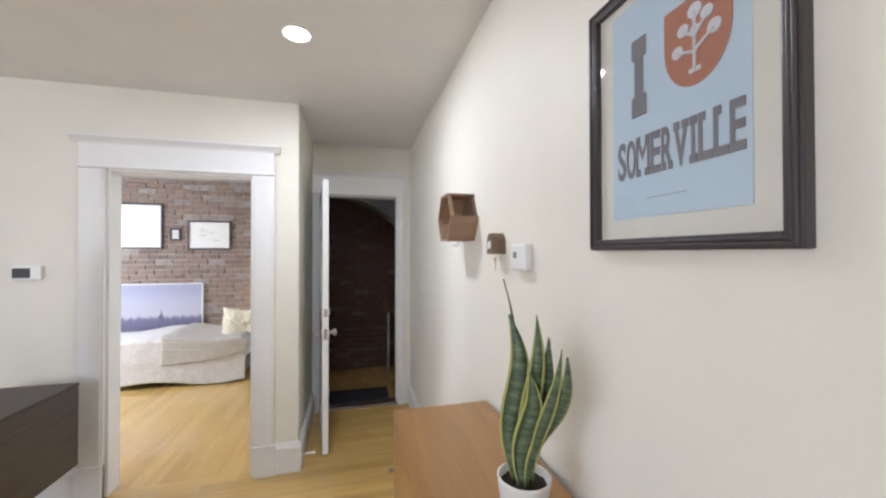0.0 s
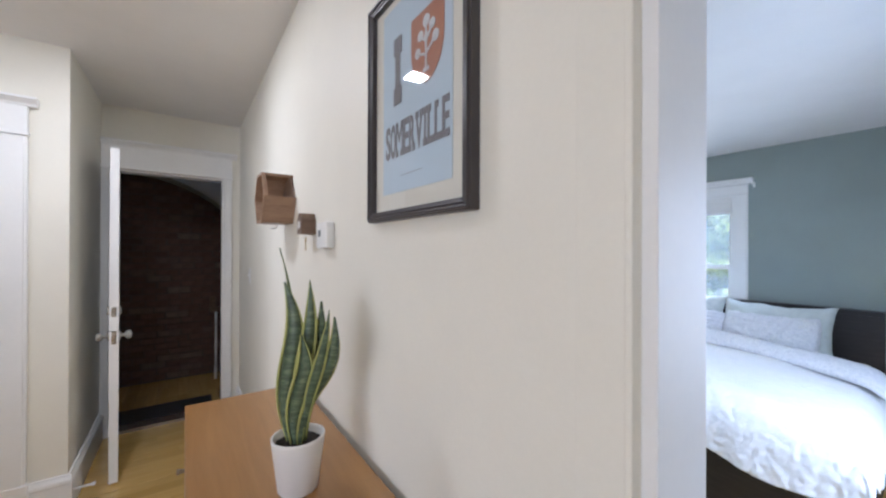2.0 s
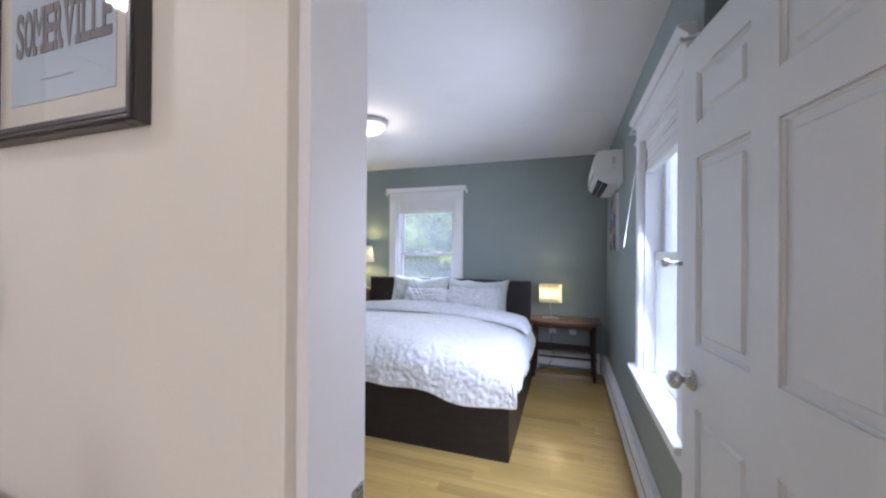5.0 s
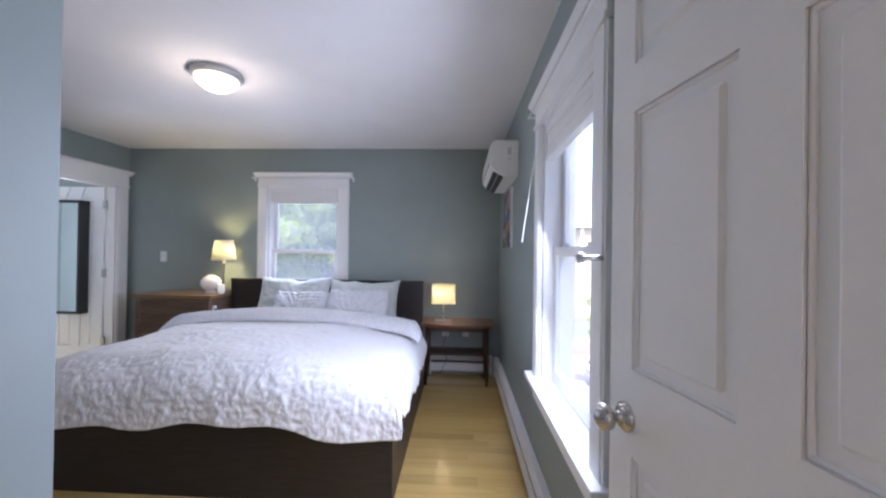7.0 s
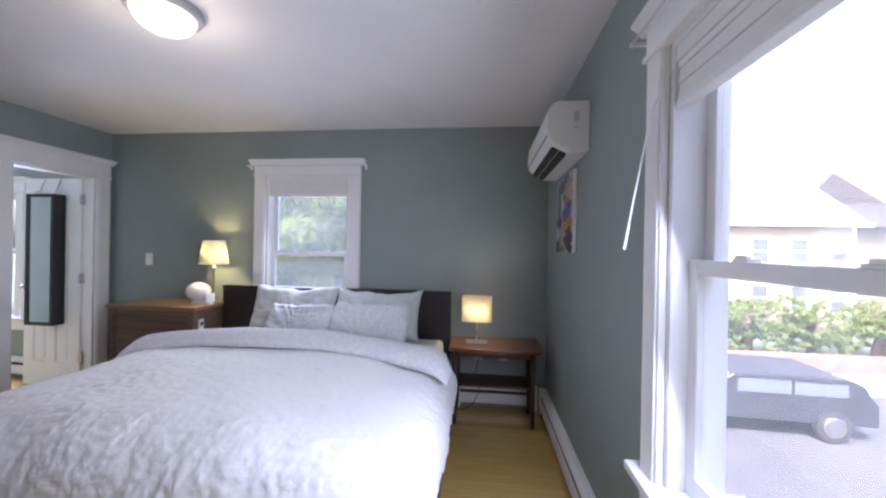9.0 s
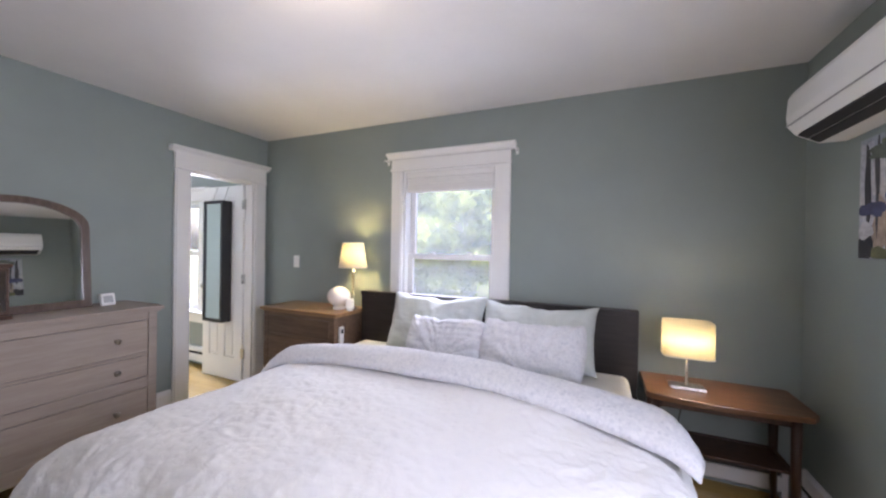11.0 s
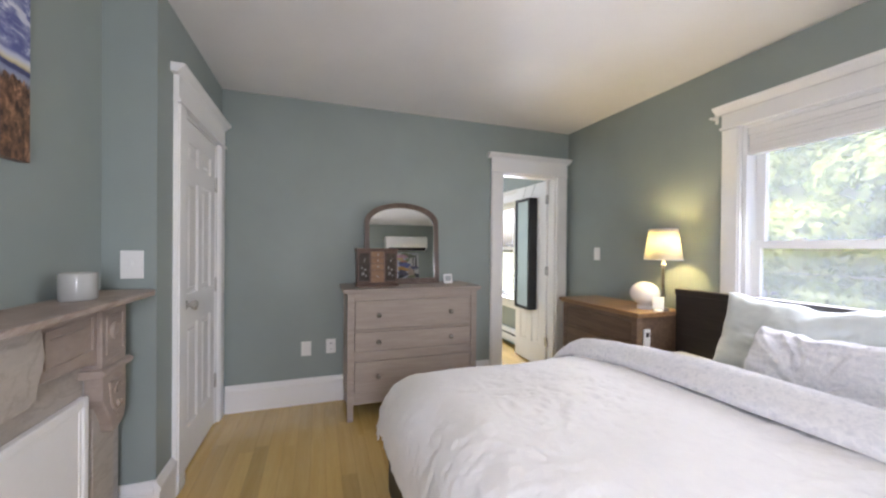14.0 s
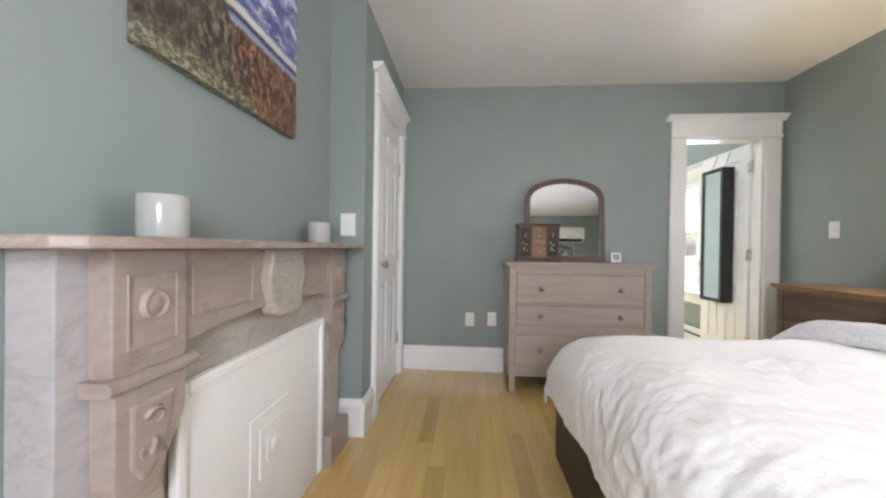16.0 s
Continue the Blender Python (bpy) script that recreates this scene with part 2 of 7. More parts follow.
def tube(points, radius, sides=8, bm=None):
    """A round bar along a line of points."""
    bm = bm or bmesh.new()
    pts = [Vector(p) for p in points]
    rings = []
    for i, p in enumerate(pts):
        d = (pts[min(i + 1, len(pts) - 1)] - pts[max(i - 1, 0)]).normalized()
        u = d.orthogonal().normalized() if abs(d.z) > 0.9 else d.cross(Vector((0, 0, 1))).normalized()
        w = d.cross(u)
        r = radius[i] if isinstance(radius, (list, tuple)) else radius
        rings.append([bm.verts.new(p + r * (math.cos(2 * math.pi * k / sides) * u + math.sin(2 * math.pi * k / sides) * w)) for k in range(sides)])
    for a, b in zip(rings, rings[1:]):
        for k in range(sides):
            bm.faces.new((a[k], a[(k + 1) % sides], b[(k + 1) % sides], b[k]))
    bm.faces.new(rings[0])
    bm.faces.new(rings[-1][::-1])
    return bm


def structure(name, bm, material, label, category, smooth=False):
    return tagged(finish(bm, name, material, None, "", smooth), label, category, "", "structure")


# ---- the plan ----
W, E, N = -3.54, 0.655, 3.84         # bedroom walls, inner faces
SD, HS = -0.035, -0.17              # wall with the bedroom door: bedroom face, hall face
CH, CL = 0.525, 0.725               # chimney wall, closet wall
CHX, CLX = -0.50, -2.40             # east end of the chimney breast, east side of the closet
H1, H2 = 2.44, 2.59                 # ceilings: bedroom, living room
JL, JR = -0.088, 0.715              # bedroom door opening
G2, END = -2.76, -3.70              # guest room wall, front door wall
NOOK = -1.11                        # south face of the entry nook
OPEN = 2.07                         # head of the living room doorways
OB = 1.99                           # head of the bedroom doorways
JOG = 0.86                          # the east wall steps out here, behind the open door


def wall_x(name, x0, x1, y0, y1, h, holes, material, label):
    """A wall that runs along y between x0 and x1; holes: (y0, y1, z0, z1)."""
    items, y = [], y0
    for a, b, z0, z1 in sorted(holes):
        if a > y:
            items.append(((x0, y, 0), (x1, a, h)))
        if z0 > 0:
            items.append(((x0, a, 0), (x1, b, z0)))
        if z1 < h:
            items.append(((x0, a, z1), (x1, b, h)))
        y = b
    if y < y1:
        items.append(((x0, y, 0), (x1, y1, h)))
    return structure(name, boxes(items, 0), material, label, "wall")


def wall_y(name, y0, y1, x0, x1, h, holes, material, label):
    items, x = [], x0
    for a, b, z0, z1 in sorted(holes):
        if a > x:
            items.append(((x, y0, 0), (a, y1, h)))
        if z0 > 0:
            items.append(((a, y0, 0), (b, y1, z0)))
        if z1 < h:
            items.append(((a, y0, z1), (b, y1, h)))
        x = b
    if x < x1:
        items.append(((x, y0, 0), (x1, y1, h)))
    return structure(name, boxes(items, 0), material, label, "wall")


BW = "matte blue-grey painted plaster bedroom wall"
HW = "matte cream painted plaster living room wall"
WIN_E = (1.06, 1.815, 0.66, 2.00)
WIN_N = (-1.92, -1.11, 0.66, 2.02)
WIN_S = (-5.45, -4.60, 0.60, 1.87)
wall_x("wall_east", E, E + 0.16, JOG, N, H1, [WIN_E], WALL_BLUE, BW)
wall_x("wall_east_recess", E + 0.10, E + 0.30, SD - 0.07, JOG + 0.1, H1, [], WALL_BLUE, BW)
wall_y("wall_north", N, N + 0.16, -6.4, E + 0.3, H1, [WIN_N, WIN_S], WALL_BLUE, BW)
wall_x("wall_west", W - 0.12, W, CL - 0.3, N, H1, [(3.075, 3.69, 0, OB)], WALL_BLUE, BW)
wall_y("wall_closet", CL - 0.12, CL, W, CLX, H1, [(-3.40, -2.70, 0, OB)], WALL_BLUE, BW)
wall_x("wall_closet_side", CLX - 0.12, CLX, CH, CL - 0.12, H1, [], WALL_BLUE, BW)
wall_y("wall_chimney", CH - 0.12, CH, W, CHX, H1, [], WALL_BLUE, BW)
wall_x("wall_chimney_side", CHX - 0.12, CHX, SD, CH - 0.12, H1, [], WALL_BLUE, BW)
wall_y("wall_bedroom_door", (SD + HS) / 2, SD, CHX - 0.12, E + 0.165, H1, [(JL, JR, 0, OB)], WALL_BLUE, BW)
wall_y("wall_poster", HS, (SD + HS) / 2, END - 0.1, 2.6, H2, [(JL, JR, 0, OB)], WALL_CREAM, HW)
wall_x("wall_guest_door", G2 - 0.12, G2, -5.2, NOOK, H2, [(-2.25, -1.40, 0, OPEN)], WALL_CREAM, HW)
wall_y("wall_nook", NOOK - 0.12, NOOK, END - 0.1, G2 - 0.12, H2, [], WALL_CREAM, HW)
wall_x("wall_front_door", END - 0.12, END, NOOK, HS, H2, [(-1.05, -0.292, 0, OPEN + 0.03)], WALL_CREAM, HW)
wall_x("wall_living_east", 2.6, 2.72, -5.2, HS, H2, [], WALL_CREAM, HW)
wall_y("wall_living_south", -5.32, -5.2, -6.4, 2.72, H2, [], WALL_CREAM, HW)
wall_x("wall_side_room_west", -6.52, -6.4, 1.5, N + 0.16, H1, [], WALL_BLUE, BW)
wall_y("wall_side_room_south", 1.38, 1.5, -6.52, W - 0.12, H1, [], WALL_BLUE, BW)
structure("ceiling_bedroom", box((-6.52, SD - 0.06, H1), (E + 0.3, N + 0.16, H1 + 0.1), 0), CEIL, "flat white painted bedroom ceiling", "ceiling")
structure("ceiling_living", box((-6.5, -5.32, H2), (2.72, HS + 0.06, H2 + 0.1), 0), CEIL, "flat white painted living room ceiling", "ceiling")
structure("floor_base", boxes([((-6.6, -5.4, -0.2), (2.72, HS + 0.06, -0.031)), ((-6.6, HS + 0.06, -0.2), (E + 0.3, N + 0.16, -0.031))], 0), plain("subfloor", (0.1, 0.07, 0.04), 0.8), "dark subfloor under the boards", "floor")

# ---- doors, windows, trim ----


def casing_parts(parent, w, lo, hi, head, sill=None, crown=True, width=0.105, thick=0.022, tall=0.15, material=None):
    """Boards round an opening in the local plane y = 0, room towards -y; x from lo to hi."""
    material = material or TRIM
    z0 = 0.0 if sill is None else sill
    for a, b in ((lo - width, lo), (hi, hi + width)):
        part("casing", boxes([((a, -thick, z0), (b, 0, head - 0.005)), ((a + 0.012, -thick - 0.006, z0 + 0.002), (b - 0.012, -0.004, head - 0.007))], 0.003), material, parent)
    part("head_casing", boxes([((lo - width, -thick - 0.004, head - 0.002), (hi + width, 0, head + tall)), ((lo - width - 0.006, -thick - 0.014, head - 0.004), (hi + width + 0.006, -0.001, head + 0.014))], 0.003), material, parent)
    if crown:
        prof = [(0, 0), (-thick - 0.006, 0), (-thick - 0.012, 0.012), (-thick - 0.034, 0.030), (-thick - 0.040, 0.034), (-thick - 0.040, 0.046), (0, 0.046)]
        prof = [(y, z + head + tall - 0.004) for y, z in prof]
        part("crown", prism(prof, "x", lo - width - 0.038, hi + width + 0.038, 0.002), material, parent)


def jamb_parts(parent, lo, hi, head, depth, y0=0.0, material=None, sides=("l", "r"), tk=0.018):
    material = material or TRIM
    if "l" in sides:
        part("jamb", box((lo, y0, 0), (lo + tk, y0 + depth, head - tk), 0.002), material, parent)
    if "r" in sides:
        part("jamb", box((hi - tk, y0, 0), (hi, y0 + depth, head - tk), 0.002), material, parent)
    part("head_jamb", box((lo, y0, head - tk), (hi, y0 + depth, head), 0.002), material, parent)


def setting(name, label, category, at, rz):
    ob = thing(name, label, category, at, rz)
    ob["kind"] = "structure"
    return ob


def panel_leaf(parent, w, h, t=0.036, name="door_leaf", st=0.105, rows=None):
    """A six-panel door leaf: x from 0 to w, y from 0 to t; panels sunk in both faces."""
    mid = 0.085
    cols = [(st, w / 2 - mid / 2), (w / 2 + mid / 2, w - st)]
    rows = rows or [(0.22, 0.80), (0.98, 1.62), (1.72, h - 0.115)]
    frame_ = [((0, 0, 0), (st, t, h)), ((w - st, 0, 0), (w, t, h)), ((w / 2 - mid / 2, 0, 0), (w / 2 + mid / 2, t, h))]
    zs = [0] + [v for r in rows for v in r] + [h]
    for a, b in zip(zs[::2], zs[1::2]):
        for x0, x1 in cols:
            frame_.append(((x0, 0, a), (x1, t, b)))
    leaf = part(name, boxes(frame_, 0.0), TRIM, parent)
    for x0, x1 in cols:
        for z0, z1 in rows:
            bm = bmesh.new()
            add_box(bm, (x0, 0.010, z0), (x1, t - 0.010, z1), 0)
            add_box(bm, (x0 + 0.03, 0.003, z0 + 0.03), (x1 - 0.03, t - 0.003, z1 - 0.03), 0.007, 1)
            for lo, hi in (((x0, 0.004, z0), (x0 + 0.008, t - 0.004, z1)), ((x1 - 0.008, 0.004, z0), (x1, t - 0.004, z1)),
                           ((x0, 0.004, z0), (x1, t - 0.004, z0 + 0.008)), ((x0, 0.004, z1 - 0.008), (x1, t - 0.004, z1))):
                add_box(bm, lo, hi, 0.003, 1)
            part("panel", bm, TRIM, leaf)
    return leaf


KNOB = [(0.0, 0.0), (0.030, 0.0), (0.031, 0.004), (0.026, 0.009), (0.012, 0.012), (0.010, 0.024), (0.013, 0.030), (0.024, 0.037), (0.028, 0.046), (0.026, 0.056), (0.016, 0.063), (0.0, 0.065)]


def knobs(parent, x, z, t=0.036, both=True):
    part("knob", lathe(KNOB, 24, Matrix.Translation((x, 0, z)) @ pose(0, 0, 0, 90)), STEEL, parent, "brushed nickel door knob", True)
    if both:
        part("knob", lathe(KNOB, 24, Matrix.Translation((x, t, z)) @ pose(0, 0, 0, -90)), STEEL, parent, "brushed nickel door knob", True)


def hinge(parent, x, y, z):
    bm = box((x - 0.004, y - 0.003, z - 0.045), (x + 0.034, y + 0.003, z + 0.045), 0.001)
    lathe([(0, -0.05), (0.007, -0.05), (0.007, 0.05), (0, 0.05)], 10, Matrix.Translation((x, y - 0.006, z)), bm)
    part("hinge", bm, STEEL, parent, "brushed nickel hinge")


# bedroom entry, seen from the living room and from within
d = setting("door_frame_bedroom", "white painted wooden bedroom door frame with flat casing", "door frame", (0, HS, 0), 0)
for a, b, bead in ((JL - 0.075, JL, JL - 0.010), (JR, JR + 0.075, JR)):
    part("casing", box((a, -0.012, 0), (b, 0, OB + 0.075), 0.002), WALL_CREAM, d)
    part("edge_bead", box((bead, -0.019, 0), (bead + 0.010, -0.008, OB), 0.003), WALL_CREAM, d)
part("head_casing", box((JL, -0.012, OB), (JR, 0, OB + 0.075), 0.002), WALL_CREAM, d)
jamb_parts(d, JL, JR, OB, SD - HS)
part("stop", boxes([((JR - 0.030, 0.06, 0), (JR - 0.018, 0.095, OB - 0.018))], 0.002), TRIM, d)
part("strike_plate", box((JL + 0.0175, 0.098, 0.90), (JL + 0.0205, 0.128, 0.99), 0.001), STEEL, d, "brushed nickel strike plate")
d = setting("door_frame_bedroom_inside", "white painted casing on the bedroom side of the door", "door frame", (0, SD, 0), 180)
part("casing", boxes([((-JL, -0.02, 0), (-JL + 0.10, 0, OB)), ((-JR + 0.001, -0.02, OB), (-JL + 0.10, 0, OB + 0.1)), ((-JR - 0.045, -0.085, 0), (-JR - 0.001, 0, OB))], 0.003), TRIM, d)
d = tagged(thing("bedroom_door", "open white six-panel door with a nickel knob", "door", (JR - 0.002, 0.052, 0.012), 90 + 8.5), kind="structure")
panel_leaf(d, 0.72, OB - 0.03, st=0.078, rows=[(0.22, 0.89), (1.07, 1.61), (1.71, 1.86)])
knobs(d, 0.72 - 0.06, 0.965)
for z in (0.25, 1.0, 1.75):
    hinge(d, 0.0, 0.036, z)

# closet in the bedroom
d = setting("door_frame_closet", "white painted wooden closet door frame with crown", "door frame", (0, CL, 0), 180)
casing_parts(d, 0, 2.70, 3.40, OB, width=0.118, tall=0.135)
jamb_parts(d, 2.70, 3.40, OB, 0.12)
d = tagged(thing("closet_door", "closed white six-panel closet door with a nickel knob", "door", (-2.72, CL - 0.006, 0.012), 180), kind="structure")
panel_leaf(d, 0.66, OB - 0.034)
knobs(d, 0.06, 0.925, both=False)
for z in (0.30, 0.98, 1.68):
    hinge(d, 0.655, -0.002, z)

# side room doorway in the west wall
d = setting("door_frame_side_room", "white painted wooden door frame with crown", "door frame", (W, 0, 0), 90)
casing_parts(d, 0, 3.075, 3.69, OB, width=0.118, tall=0.135)
jamb_parts(d, 3.075, 3.69, OB, 0.12)
d = tagged(thing("side_room_door", "white six-panel door standing open beyond the doorway", "door", (W - 0.10, 3.685, 0.012), 180), kind="structure")
panel_leaf(d, 0.60, OB - 0.034)
knobs(d, 0.54, 0.93)
for z in (0.28, 1.02, 1.76):
    hinge(d, -0.022, 0.036, z)

# living room: guest room doorway and front door
d = setting("door_frame_guest_room", "white painted fluted door frame with crown", "door frame", (G2, 0, 0), 90)
casing_parts(d, 0, -2.25, -1.40, OPEN, width=0.135, tall=0.155)
jamb_parts(d, -2.25, -1.40, OPEN, 0.12)
part("plinth", boxes([((-1.40, -0.034, 0), (-1.255, 0, 0.21)), ((-2.395, -0.034, 0), (-2.25, 0, 0.21))], 0.004), TRIM, d)
d = setting("door_frame_front", "white painted front door frame with crown", "door frame", (END, 0, 0), 90)
casing_parts(d, 0, -1.05, -0.292, OPEN + 0.03, width=0.06, tall=0.18)
jamb_parts(d, -1.05, -0.292, OPEN + 0.03, 0.12)
part("threshold", box((-1.05, -0.01, 0.0), (-0.292, 0.12, 0.022), 0.004), plain("aluminium", (0.5, 0.5, 0.5), 0.35, 1.0), d, "worn aluminium threshold")
d = tagged(thing("front_door", "open white front door with nickel knob and deadbolt", "door", (END + 0.012, -1.045, 0.015), 6.2), kind="structure")
panel_leaf(d, 0.80, OPEN + 0.005, 0.044)
knobs(d, 0.735, 0.90, 0.044)
DEAD = [(0.0, 0.0), (0.028, 0.0), (0.028, 0.008), (0.022, 0.014), (0.0, 0.015)]
for sgn, y in ((90, 0.0), (-90, 0.044)):
    part("deadbolt", lathe(DEAD, 20, Matrix.Translation((0.735, y, 1.06)) @ pose(0, 0, 0, sgn)), STEEL, d, "nickel deadbolt", True)
part("lock_plate", boxes([((0.7985, 0.010, 0.86), (0.8015, 0.034, 0.94)), ((0.7985, 0.010, 1.03), (0.8015, 0.034, 1.09))], 0.0005), STEEL, d, "nickel lock plates on the edge")
for z in (0.25, 1.05, 1.80):
    hinge(d, 0.0, 0.044, z)

BLIND = cloth("blind_fabric", (0.80, 0.79, 0.77), (0.76, 0.75, 0.73), 6, 0.15)
# two strengths of painted glare haze, the thicker for the window behind the bed
THIN_HAZE_PANE, THICK_HAZE_PANE = hazy_pane("window_glass", 0.09, 0.13), hazy_pane("hazy_window_glass", 0.22, 0.29)


def window(name, at, rz, lo, hi, z0, z1, rail, label, blind=None, rod=True, depth=0.16, pane=None):
    """A double-hung window in a wall; local x along the wall, room towards -y."""
    w = setting(name, label, "window", at, rz)
    casing_parts(w, 0, lo, hi, z1, sill=z0 - 0.02, width=0.108, tall=0.105)
    part("stool", box((lo - 0.135, -0.065, z0 - 0.022), (hi + 0.135, 0.06, z0 + 0.006), 0.006, 3), TRIM, w, "white painted window stool")
    part("apron", box((lo - 0.11, -0.022, z0 - 0.125), (hi + 0.11, 0, z0 - 0.023), 0.003), TRIM, w)
    part("jamb", box((lo, 0, z0), (lo + 0.022, depth, z1), 0.001), TRIM, w)
    part("jamb", box((hi - 0.022, 0, z0), (hi, depth, z1), 0.001), TRIM, w)
    part("jamb", box((lo + 0.022, 0, z1 - 0.02), (hi - 0.022, depth, z1), 0.001), TRIM, w)
    part("sill", box((lo + 0.022, 0.06, z0 - 0.01), (hi - 0.022, depth + 0.05, z0 + 0.012), 0.003), TRIM, w)
    for nm, y, a, b in (("lower_sash", 0.05, z0 + 0.012, rail + 0.022), ("upper_sash", 0.092, rail - 0.022, z1 - 0.02)):
        x0, x1 = lo + 0.022, hi - 0.022
        s = part(nm, boxes([((x0, y, a), (x0 + 0.045, y + 0.036, b)), ((x1 - 0.045, y, a), (x1, y + 0.036, b)),
                            ((x0 + 0.045, y, a), (x1 - 0.045, y + 0.036, a + (0.062 if nm == "lower_sash" else 0.042))),
                            ((x0 + 0.045, y, b - 0.042), (x1 - 0.045, y + 0.036, b))], 0.003), TRIM, w)
        p = part("pane", box((x0 + 0.042, y + 0.016, a + 0.04), (x1 - 0.042, y + 0.020, b - 0.04), 0), pane or THIN_HAZE_PANE, s, "clear window pane")
        p.visible_shadow = False
    for x in (lo + (hi - lo) * 0.3, lo + (hi - lo) * 0.7):
        part("sash_lock", boxes([((x - 0.025, 0.052, rail + 0.022), (x + 0.025, 0.084, rail + 0.030)), ((x - 0.006, 0.046, rail + 0.030), (x + 0.03, 0.060, rail + 0.038))], 0.002), PLASTIC, w, "white sash lock")
    if blind:
        n = 5
        items = [((lo + 0.024, 0.004, z1 - 0.065), (hi - 0.024, 0.046, z1 - 0.021))]
        for i in range(n):
            a = blind + 0.02 + (z1 - 0.066 - blind - 0.02) * i / n
            b = blind + 0.02 + (z1 - 0.066 - blind - 0.02) * (i + 1) / n
            items.append(((lo + 0.028, 0.008 + 0.003 * (i % 2), a), (hi - 0.028, 0.040 - 0.003 * (i % 2), b - 0.001)))
        part("blind", boxes(items, 0.003), BLIND, w, "raised white cellular blind")
        part("blind_rail", box((lo + 0.026, 0.004, blind), (hi - 0.026, 0.044, blind + 0.02), 0.004), TRIM, w)
    if rod:
        r = part("curtain_rod", tube([(lo - 0.165, -0.055, z1 + 0.085), (hi + 0.165, -0.055, z1 + 0.085)], 0.0045), plain("rod_white", (0.7, 0.7, 0.7), 0.35, 0.4), w, "thin pale metal curtain rod")
        for x in (lo - 0.15, hi + 0.15):
            part("bracket", boxes([((x - 0.006, -0.06, z1 + 0.078), (x + 0.006, 0, z1 + 0.092)), ((x - 0.010, -0.004, z1 + 0.055), (x + 0.010, 0, z1 + 0.105))], 0.002), PLASTIC, r)
    return w


window("window_1", (E, 0, 0), -90, -WIN_E[1], -WIN_E[0], WIN_E[2], WIN_E[3], 1.33, "white double-hung window with raised cellular blind", 1.80)
window("window_2", (0, N, 0), 0, WIN_N[0], WIN_N[1], WIN_N[2], WIN_N[3], 1.30, "white double-hung window behind the headboard, blind raised", 1.835, pane=THICK_HAZE_PANE)
window("window_3", (0, N, 0), 0, WIN_S[0], WIN_S[1], WIN_S[2], WIN_S[3], 1.26, "white double-hung window in the side room", None, False)
wand = thing("blind_wand", "thin white plastic blind wand hanging aslant", "blind wand", (E - 0.05, 1.80, 1.80))
part("rod", tube([(0.045, 0, 0.12), (0, 0.02, 0.0), (-0.045, 0.09, -0.40)], 0.0032), PLASTIC, wand)
part("grip", tube([(-0.038, 0.078, -0.34), (-0.046, 0.091, -0.42)], 0.0045), PLASTIC, wand)
hb = thing("curtain_holdback", "nickel curtain holdback on the window casing", "holdback", (E - 0.024, 0.965, 1.31))
part("post", tube([(0, 0, 0), (-0.05, 0, 0)], 0.008), STEEL, hb)
part("arm", tube([(-0.05, 0.035, 0.0), (-0.055, 0, 0), (-0.05, -0.05, 0.003), (-0.04, -0.08, 0.004)], 0.006), STEEL, hb)
part("finial", lathe([(0, -0.02), (0.012, -0.014), (0.017, 0), (0.012, 0.014), (0, 0.02)], 14, Matrix.Translation((-0.05, 0.035, 0)) @ pose(0, 0, 0, 90)), STEEL, hb, "", True)

# baseboards


def base_run(name, a, b, inward, h=0.205, label="tall white painted baseboard with moulded top"):
    a, b, n = Vector((*a, 0)), Vector((*b, 0)), Vector((*inward, 0))
    prof = [(0, 0), (0.02, 0), (0.02, h - 0.05), (0.026, h - 0.045), (0.024, h - 0.028), (0.014, h - 0.012), (0.010, h), (0, h)]
    bm = bmesh.new()
    rings = [[bm.verts.new(p + n * y + Vector((0, 0, z))) for y, z in prof] for p in (a, b)]
    for i in range(len(prof)):
        j = (i + 1) % len(prof)
        bm.faces.new((rings[0][i], rings[1][i], rings[1][j], rings[0][j]))
    bm.faces.new(rings[0])
    bm.faces.new(rings[1][::-1])
    return structure(name, bm, TRIM, label, "baseboard")


base_run("baseboard_west", (W, CL + 0.03), (W, 2.95), (1, 0))
base_run("baseboard_closet", (CLX + 0.018, CL), (-2.582, CL), (0, 1))
base_run("baseboard_closet_side", (CLX, CH + 0.028), (CLX, CL), (1, 0))
base_run("baseboard_chimney", (CLX, CH), (-2.345, CH), (0, 1))
base_run("baseboard_chimney_east", (-0.965, CH), (CHX, CH), (0, 1))
base_run("baseboard_north_west", (W, N), (-2.32, N), (0, -1))
base_run("baseboard_poster", (END, HS), (JL - 0.09, HS), (0, -1))
base_run("baseboard_nook", (END, NOOK), (G2, NOOK), (0, 1))
base_run("baseboard_guest_wall", (G2, -1.255), (G2, NOOK + 0.02), (1, 0))
base_run("baseboard_guest_wall_south", (G2, -5.2), (G2, -2.396), (1, 0))


